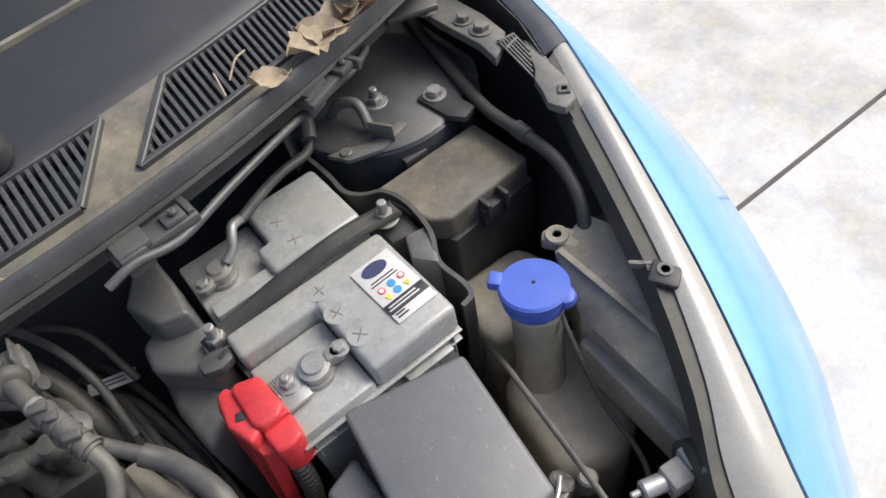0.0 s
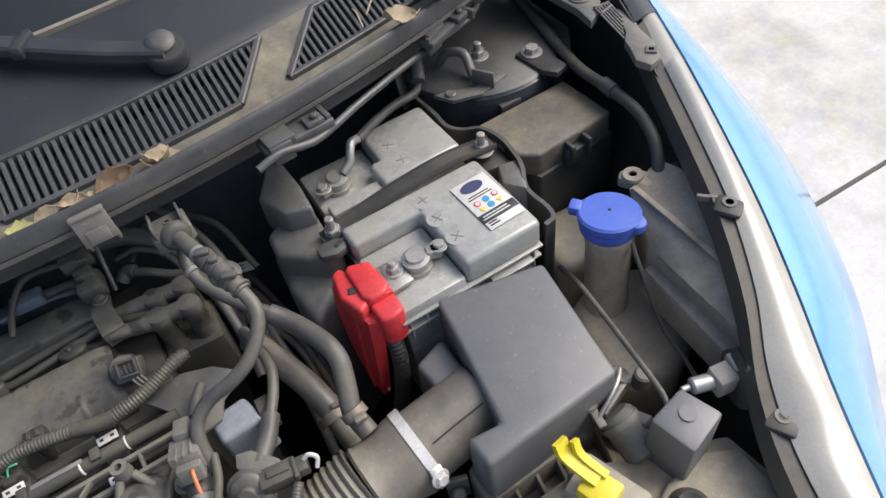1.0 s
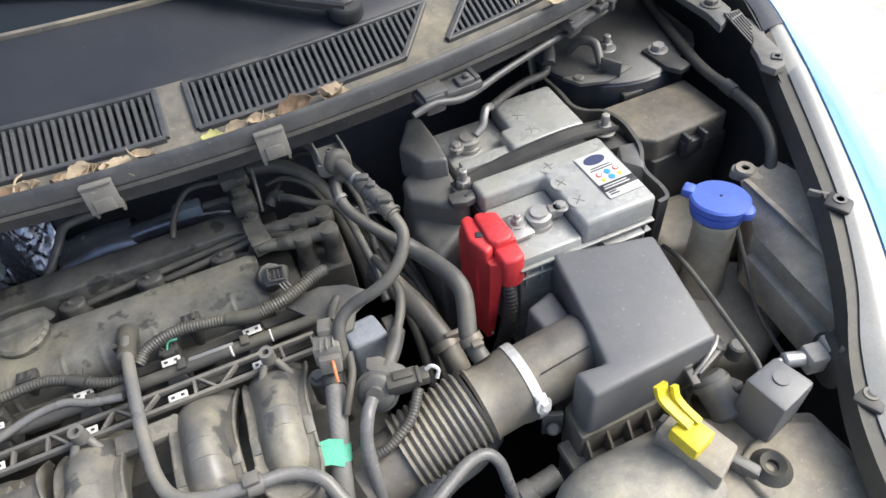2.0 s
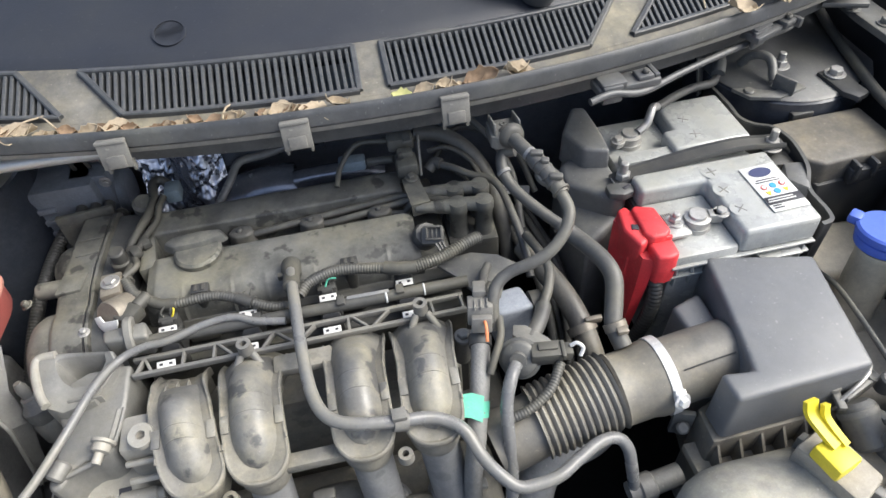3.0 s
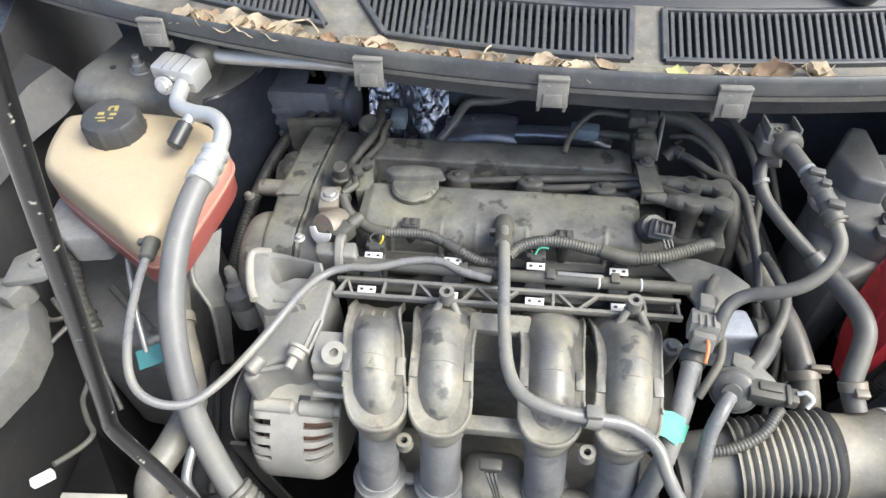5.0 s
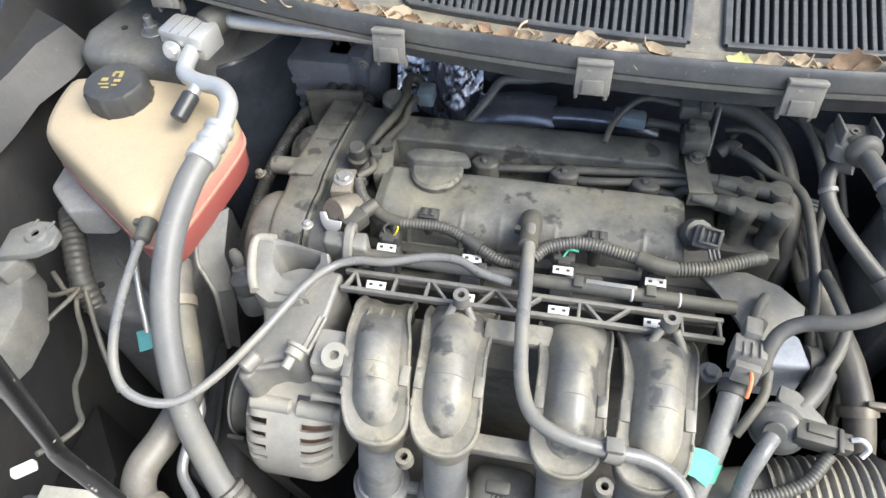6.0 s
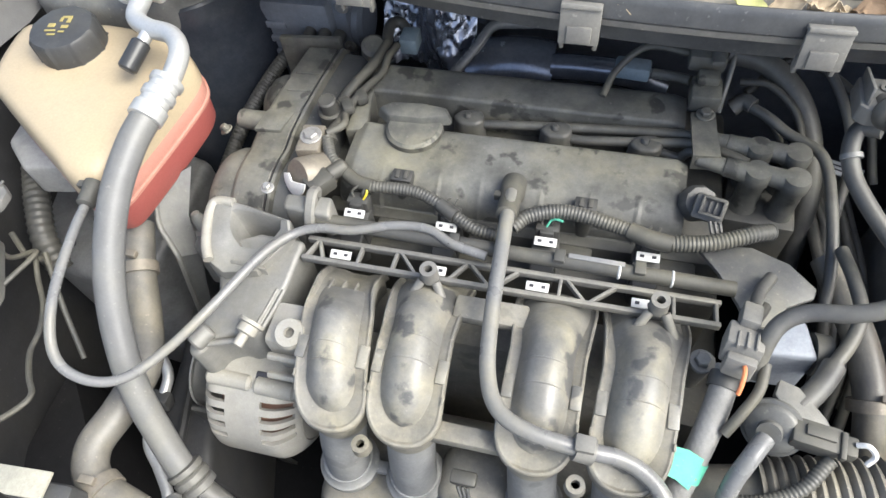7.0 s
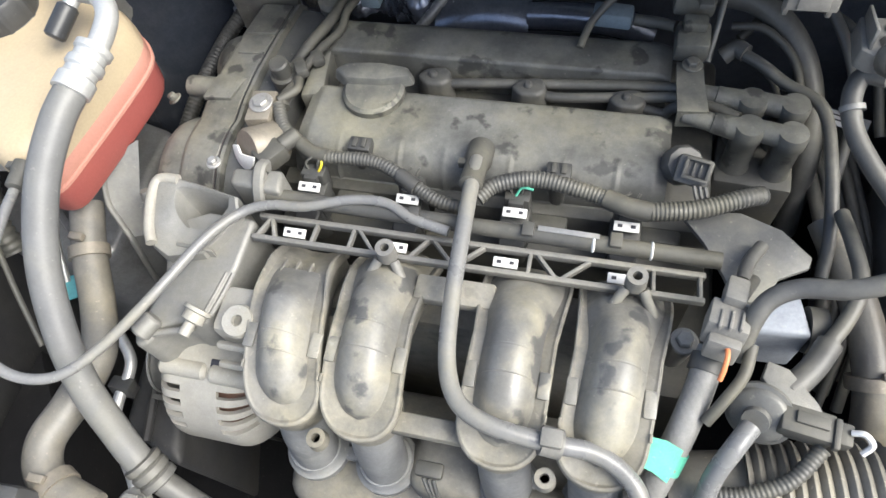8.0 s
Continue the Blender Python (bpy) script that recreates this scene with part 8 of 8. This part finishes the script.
# ---- front left corner: support rod, lamp back, wires ----
rod = thing("bonnet_support_rod", (-0.2, -0.31, 0.8), "black painted bonnet prop rod with worn flecks", "prop rod")
bm = N()
tube(bm, [(-0.1, -0.29, 1.43), (-0.142, -0.29, 1.298), (-0.151, -0.29, 1.268), (-0.166, -0.2905, 1.215), (-0.185, -0.291, 1.146), (-0.209, -0.2915, 1.062), (-0.2135, -0.2935, 1.04), (-0.208, -0.2965, 1.02), (-0.193, -0.303, 0.983), (-0.165, -0.316, 0.915), (-0.12, -0.335, 0.805)], 0.0047, seg=14)
part("rod", bm, RODBLACK, rod)

# ---- dry leaves on the scuttle ledge ----
def leaf(x, d, size, yaw, tilt, mat, curl, up=0.0, label="dry curled brown leaf on the scuttle ledge"):
    rows = []
    n, k = 9, 5
    rnd = random.Random(int(x * 1000) + int(d * 5000))
    for i in range(n + 1):
        t = i / n
        w = 0.42 * math.sin(math.pi * min(1, t * 1.02)) ** 0.8 * (1 + 0.25 * rnd.uniform(-1, 1)) + 0.015
        row = []
        for j in range(k):
            v = j / (k - 1) * 2 - 1
            z = curl * (v * v * 0.2 - 0.25 * abs(t - 0.5) * v + 0.3 * (t - 0.5) ** 2) + 0.045 * rnd.uniform(-1, 1)
            row.append(Vector(((t - 0.5), v * w * (0.9 + 0.15 * rnd.random()), z)))
        rows.append(row)
    bm = loft(N(), rows, closed=False)
    lx, ly, lz = sc(x, d)
    big = x > 0.55 or x < -0.4
    if not big:
        ly, lz = edge_y(x) + 0.024, 1.006 + 0.3 * size * math.sin(radians(tilt * 0.5))
    elif x > 0.55:
        ly, lz = edge_y(x) + 0.4 * d, 1.012
    k = size * (1.15 if big else 0.87)
    m = pose(lx, ly - 0.004, lz + (0.012 if big else 0.002) + up, tilt * 0.5 + 4, 16 * math.sin(x * 90), yaw * 0.5 + (25 if big else 9) * math.sin(x * 333)) @ Matrix.Diagonal((k * 1.15, k * 0.8, k * 1.1, 1))
    thick(finish(bm, m), 0.0006)
    return single("dry_leaf", bm, mat, label, "leaf", "fallen leaves", sharp=70)


LEAVES = [(0.58, 0.036, 0.03, 30, 35, 0, 0.9), (0.635, 0.045, 0.045, 70, 50, 0, 0.7), (0.655, 0.05, 0.04, -20, 40, 0, 0.6), (0.68, 0.055, 0.05, 35, 30, 0, 0.8), (0.69, 0.04, 0.045, -50, 30, 2, 0.8), (0.715, 0.05, 0.05, 10, 20, 0, 0.7), (0.7, 0.07, 0.045, 60, 20, 2, 0.6),
          (-0.46, 0.04, 0.05, 60, 30, 0, 0.8), (-0.49, 0.045, 0.05, -20, 35, 0, 0.9), (-0.52, 0.05, 0.05, 20, 25, 1, 0.8), (-0.55, 0.045, 0.05, -60, 30, 0, 0.7)]
LEAVES += [(x, 0.03, size, 0, tilt * 1.6, kind_of, curl) for x, size, kind_of, tilt, curl in (
    (0.168, 0.025, 1, 30, 0.5), (0.191, 0.026, 0, 45, 0.6), (0.217, 0.026, 0, 60, 0.7), (0.231, 0.015, 0, 30, 0.8), (0.256, 0.04, 2, 50, 0.6), (0.244, 0.019, 2, 15, 0.9), (0.3, 0.038, 0, 35, 0.6), (0.08, 0.051, 0, 4, 0.2), (0.038, 0.039, 0, 22, 0.6), (0.021, 0.024, 2, 20, 0.9), (0.055, 0.023, 2, 25, 0.7), (-0.017, 0.022, 0, 65, 0.9), (-0.032, 0.03, 2, 12, 0.7), (-0.055, 0.021, 0, 30, 1.0), (-0.083, 0.021, 2, 20, 1.0), (-0.106, 0.014, 0, 10, 0.6), (-0.306, 0.056, 0, 18, 0.5), (-0.275, 0.05, 0, 22, 0.6), (-0.33, 0.044, 2, 14, 0.5), (-0.337, 0.024, 0, 55, 0.9), (-0.24, 0.044, 0, 25, 0.7), (-0.219, 0.022, 0, 10, 0.6), (-0.186, 0.019, 2, 40, 1.0), (-0.164, 0.024, 0, 70, 0.7), (-0.151, 0.028, 2, 20, 0.8), (-0.132, 0.036, 0, 25, 0.7), (-0.12, 0.02, 2, 50, 1.0), (-0.096, 0.019, 2, 10, 0.8), (-0.082, 0.016, 0, 35, 0.9), (-0.366, 0.048, 0, 8, 0.4))]
for x, d, size, yaw, tilt, kind_of, curl in LEAVES:
    leaf(x, d, size, yaw, tilt, (LEAF, LEAFGREEN, LEAFDARK)[kind_of], curl, label=("pale dry curled leaf on the scuttle ledge", "yellow-green fallen leaf on the scuttle ledge", "dark brown crumpled leaf on the scuttle ledge")[kind_of])

rnd = random.Random(11)
for x0, x1, n in ((0.19, 0.34, 3), (-0.09, 0.1, 6), (-0.36, -0.14, 9), (-0.56, -0.44, 5)):
    for i in range(n):
        x = x0 + (x1 - x0) * (i + rnd.random()) / n
        leaf(x, 0.03, rnd.uniform(0.014, 0.028), rnd.uniform(-60, 60), rnd.uniform(0, 60), (LEAF, LEAFDARK)[i % 3 == 1], rnd.uniform(0.8, 1.5), up=rnd.uniform(0, 0.006), label=("pale dry leaf scrap in the scuttle channel", "brown crumpled leaf scrap in the scuttle channel")[i % 3 == 1])
for x, y, z, a, ln in ((-0.235, 0.03, 1.016, 35, 0.05), (-0.02, 0.026, 1.016, 70, 0.03), (-0.21, 0.034, 1.018, -50, 0.04), (0.545, 0.05, 1.026, 80, 0.035), (0.57, 0.055, 1.028, 40, 0.04)):
    bm = N()
    c, s = math.cos(radians(a)), math.sin(radians(a))
    yy = edge_y(x) + y
    tube(bm, [(x - c * ln / 2, yy - s * ln / 2, z - 0.003), (x, yy, z + 0.004), (x + c * ln / 2, yy + s * ln / 2, z)], 0.0011, seg=6)
    single("leaf_stalk", bm, LEAF, "thin pale dry stalk on the scuttle", "stalk", "fallen leaves")

# ---- front left corner ----
rlamp = thing("headlamp_carrier", (-0.45, -0.12, 0.6), "dusty grey lamp carrier panel with a fixing ear", "panel")
bm = N()
prism(bm, [(-0.58, -0.05), (-0.5, -0.062), (-0.462, -0.12), (-0.458, -0.16), (-0.475, -0.21), (-0.58, -0.26)], 0.8, 0.85, bev=0.006)
part("panel", bm, BODYGREY, rlamp)
# near-black block put where only a shaded void opens
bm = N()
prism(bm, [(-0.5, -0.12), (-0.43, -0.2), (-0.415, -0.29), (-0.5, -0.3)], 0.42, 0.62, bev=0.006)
part("void_block", bm, SHADOWPLASTIC, rlamp)
bm = N()
prism(bm, [(-0.5, -0.085), (-0.505, -0.05), (-0.488, -0.036), (-0.467, -0.034), (-0.452, -0.045), (-0.451, -0.062), (-0.463, -0.074), (-0.48, -0.08)], 0.868, 0.876, bev=0.003)
lathe(bm, [(0.004, 0), (0.004, 0.003), (0.01, 0.003), (0.012, 0)], (-0.473, -0.053, 0.876), (-0.473, -0.053, 0.885), 24)
for k in (-1, 1):
    box(bm, (-0.473 + 0.009 * k, -0.04, 0.8765), (0.003, 0.011, 0.002), rz=-12, bev=0.0005)
prism(bm, [(-0.52, -0.09), (-0.5, -0.055), (-0.48, -0.075), (-0.49, -0.1)], 0.84, 0.868, bev=0.003)
part("fixing_ear", bm, BODYGREY, rlamp)
hbox = thing("tank_bracket_box", (-0.49, 0.03, 0.78), "pale grey plastic box below the coolant tank", "box")
bm = N()
prism(bm, [(-0.535, 0.075), (-0.45, 0.038), (-0.455, 0.012), (-0.495, 0.006), (-0.532, 0.036)], 0.8, 0.84, bev=0.005)
part("body", bm, material("pale_grey_box", (0.36, 0.36, 0.355), 0.42, dust=0.35), hbox)
ccon = thing("lamp_conduit", (-0.5, -0.02, 0.7), "black ribbed conduit beside the lamp panel", "conduit")
bm = N()
ribbed(bm, [(-0.535, 0.04, 0.79), (-0.51, 0.0, 0.785), (-0.49, -0.035, 0.77), (-0.475, -0.055, 0.74)], 0.014, pitch=0.008)
part("conduit", bm, CONDUIT, ccon)
chas = thing("chassis_rail", (-0.46, 0.05, 0.4), "dark shiny chassis rail with punched holes", "chassis rail", kind="structure")
bm = N()
prism(bm, [(-0.6, 0.2), (-0.4, 0.15), (-0.4, -0.02), (-0.43, -0.045), (-0.53, -0.035), (-0.6, 0.02)], 0.45, 0.7, bev=0.012, seg=3)
rl = part("rail", bm, PRESSED, chas)
bm = N()
lathe(bm, [(0, 0), (0.005, 0), (0.005, 0.0012), (0, 0.0012)], (-0.518, -0.002, 0.7), (-0.518, -0.002, 0.71), 18)
part("hole", bm, BLACKPRINT, rl)
bm = N()
tube(bm, [(-0.5, 0.03, 0.715), (-0.46, 0.0, 0.715), (-0.42, -0.03, 0.712)], 0.005, seg=8)
part("bead", bm, PRESSED, rl)
sub = thing("subframe_beam", (-0.33, -0.12, 0.4), "dusty pressed steel beam below the hoses", "beam", kind="structure")
bm = N()
prism(bm, [(-0.372, -0.02), (-0.325, -0.03), (-0.29, -0.13), (-0.262, -0.217), (-0.341, -0.19), (-0.355, -0.1)], 0.42, 0.645, bev=0.012, seg=3)
part("beam", bm, INNERWING, sub)
bm = N()
tube(bm, [(-0.355, -0.03, 0.648), (-0.328, -0.11, 0.65), (-0.305, -0.2, 0.648)], 0.005, seg=8)
part("pressed_bead", bm, INNERWING, sub)
dip = thing("bare_steel_tube", (-0.4, -0.06, 0.75), "thin shiny steel tube with teal tape", "tube")
bm = N()
tube(bm, [(-0.44, 0.02, 0.8), (-0.418, -0.035, 0.77), (-0.396, -0.078, 0.745)], 0.0035, seg=10)
part("tube", bm, ALU, dip)
bm = N()
box(bm, (-0.39, -0.082, 0.743), (0.03, 0.024, 0.002), rz=30, rx=15, bev=0.0005)
part("tape", bm, TEALTAPE, dip, "teal adhesive tape flag")
wl2 = thing("lamp_wiring", (-0.45, -0.15, 0.75), "thin dark wires ending in a white plug", "wiring")
for pts, r in (([(-0.52, -0.06, 0.8), (-0.49, -0.075, 0.795), (-0.46, -0.066, 0.8), (-0.47, -0.1, 0.8), (-0.48, -0.13, 0.8)], 0.0028), ([(-0.5, -0.05, 0.8), (-0.475, -0.068, 0.79), (-0.462, -0.062, 0.78)], 0.003), ([(-0.468, -0.066, 0.79), (-0.46, -0.085, 0.78), (-0.437, -0.112, 0.78), (-0.42, -0.14, 0.785), (-0.412, -0.165, 0.79), (-0.39, -0.19, 0.8), (-0.375, -0.205, 0.805), (-0.378, -0.222, 0.81), (-0.385, -0.245, 0.825)], 0.0028), ([(-0.46, -0.06, 0.79), (-0.44, -0.1, 0.75), (-0.41, -0.14, 0.72)], 0.003)):
    bm = N()
    tube(bm, pts, r, seg=8)
    part("wire", bm, RUBBER, wl2)
bm = N()
box(bm, (-0.388, -0.259, 0.826), (0.02, 0.009, 0.009), rz=38, bev=0.002)
part("plug", bm, WHITE, wl2, "white cable plug")
fanp = thing("radiator_shroud", (-0.1, -0.33, 0.5), "black fan shroud ahead of the engine, darkened further for shade", "fan shroud")
# shroud coloured darker than its plastic, for the shade low down
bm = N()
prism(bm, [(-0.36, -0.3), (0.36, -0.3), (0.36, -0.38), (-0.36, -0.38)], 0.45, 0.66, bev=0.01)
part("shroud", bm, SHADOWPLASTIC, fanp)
bm = N()
box(bm, (-0.34, -0.275, 0.815), (0.06, 0.022, 0.004), rz=4, bev=0.001)
part("label_plate", bm, material("cream_label", (0.4, 0.385, 0.31), 0.5, dust=0.3), fanp, "cream label plate")
bm = N()
box(bm, (-0.34, -0.29, 0.76), (0.1, 0.04, 0.1), rz=4, bev=0.006)
part("mount", bm, PLASTIC, fanp)
bm = N()
bolt(bm, (-0.235, -0.262, 0.74), 0.011, 0.012)
part("bolt", bm, BODYGREY, fanp)

# small manifold plug with its wires
mplug = thing("manifold_sensor_plug", (0.015, -0.19, 0.75), "dusty sensor plug with taped grey wires", "plug")
bm = N()
box(bm, (0.012, -0.19, 0.785), (0.022, 0.012, 0.008), bev=0.0025)
part("plug", bm, RUBBER, mplug)
bm = N()
for k in range(3):
    tube(bm, [(0.008 + 0.004 * k, -0.196, 0.782), (0.014 + 0.003 * k, -0.205, 0.77), (0.02 + 0.002 * k, -0.21, 0.745)], 0.0016, seg=6)
part("wire", bm, HOSE, mplug)
bm = N()
ribbed(bm, [(0.021, -0.21, 0.75), (0.025, -0.215, 0.71), (0.022, -0.218, 0.66)], 0.0065)
part("conduit", bm, CONDUIT, mplug)

# bolt beside the last runner
mb = thing("manifold_bolt", (0.182, -0.068, 0.8), "dusty flanged bolt on the manifold foot", "bolt")
bm = N()
cyl(bm, (0.18, -0.07, 0.79), (0.181, -0.076, 0.838), 0.0095)
part("boss", bm, CASTAL, mb)
bm = N()
bolt(bm, (0.181, -0.076, 0.838), 0.0065, 0.006)
part("head", bm, CASTAL, mb)
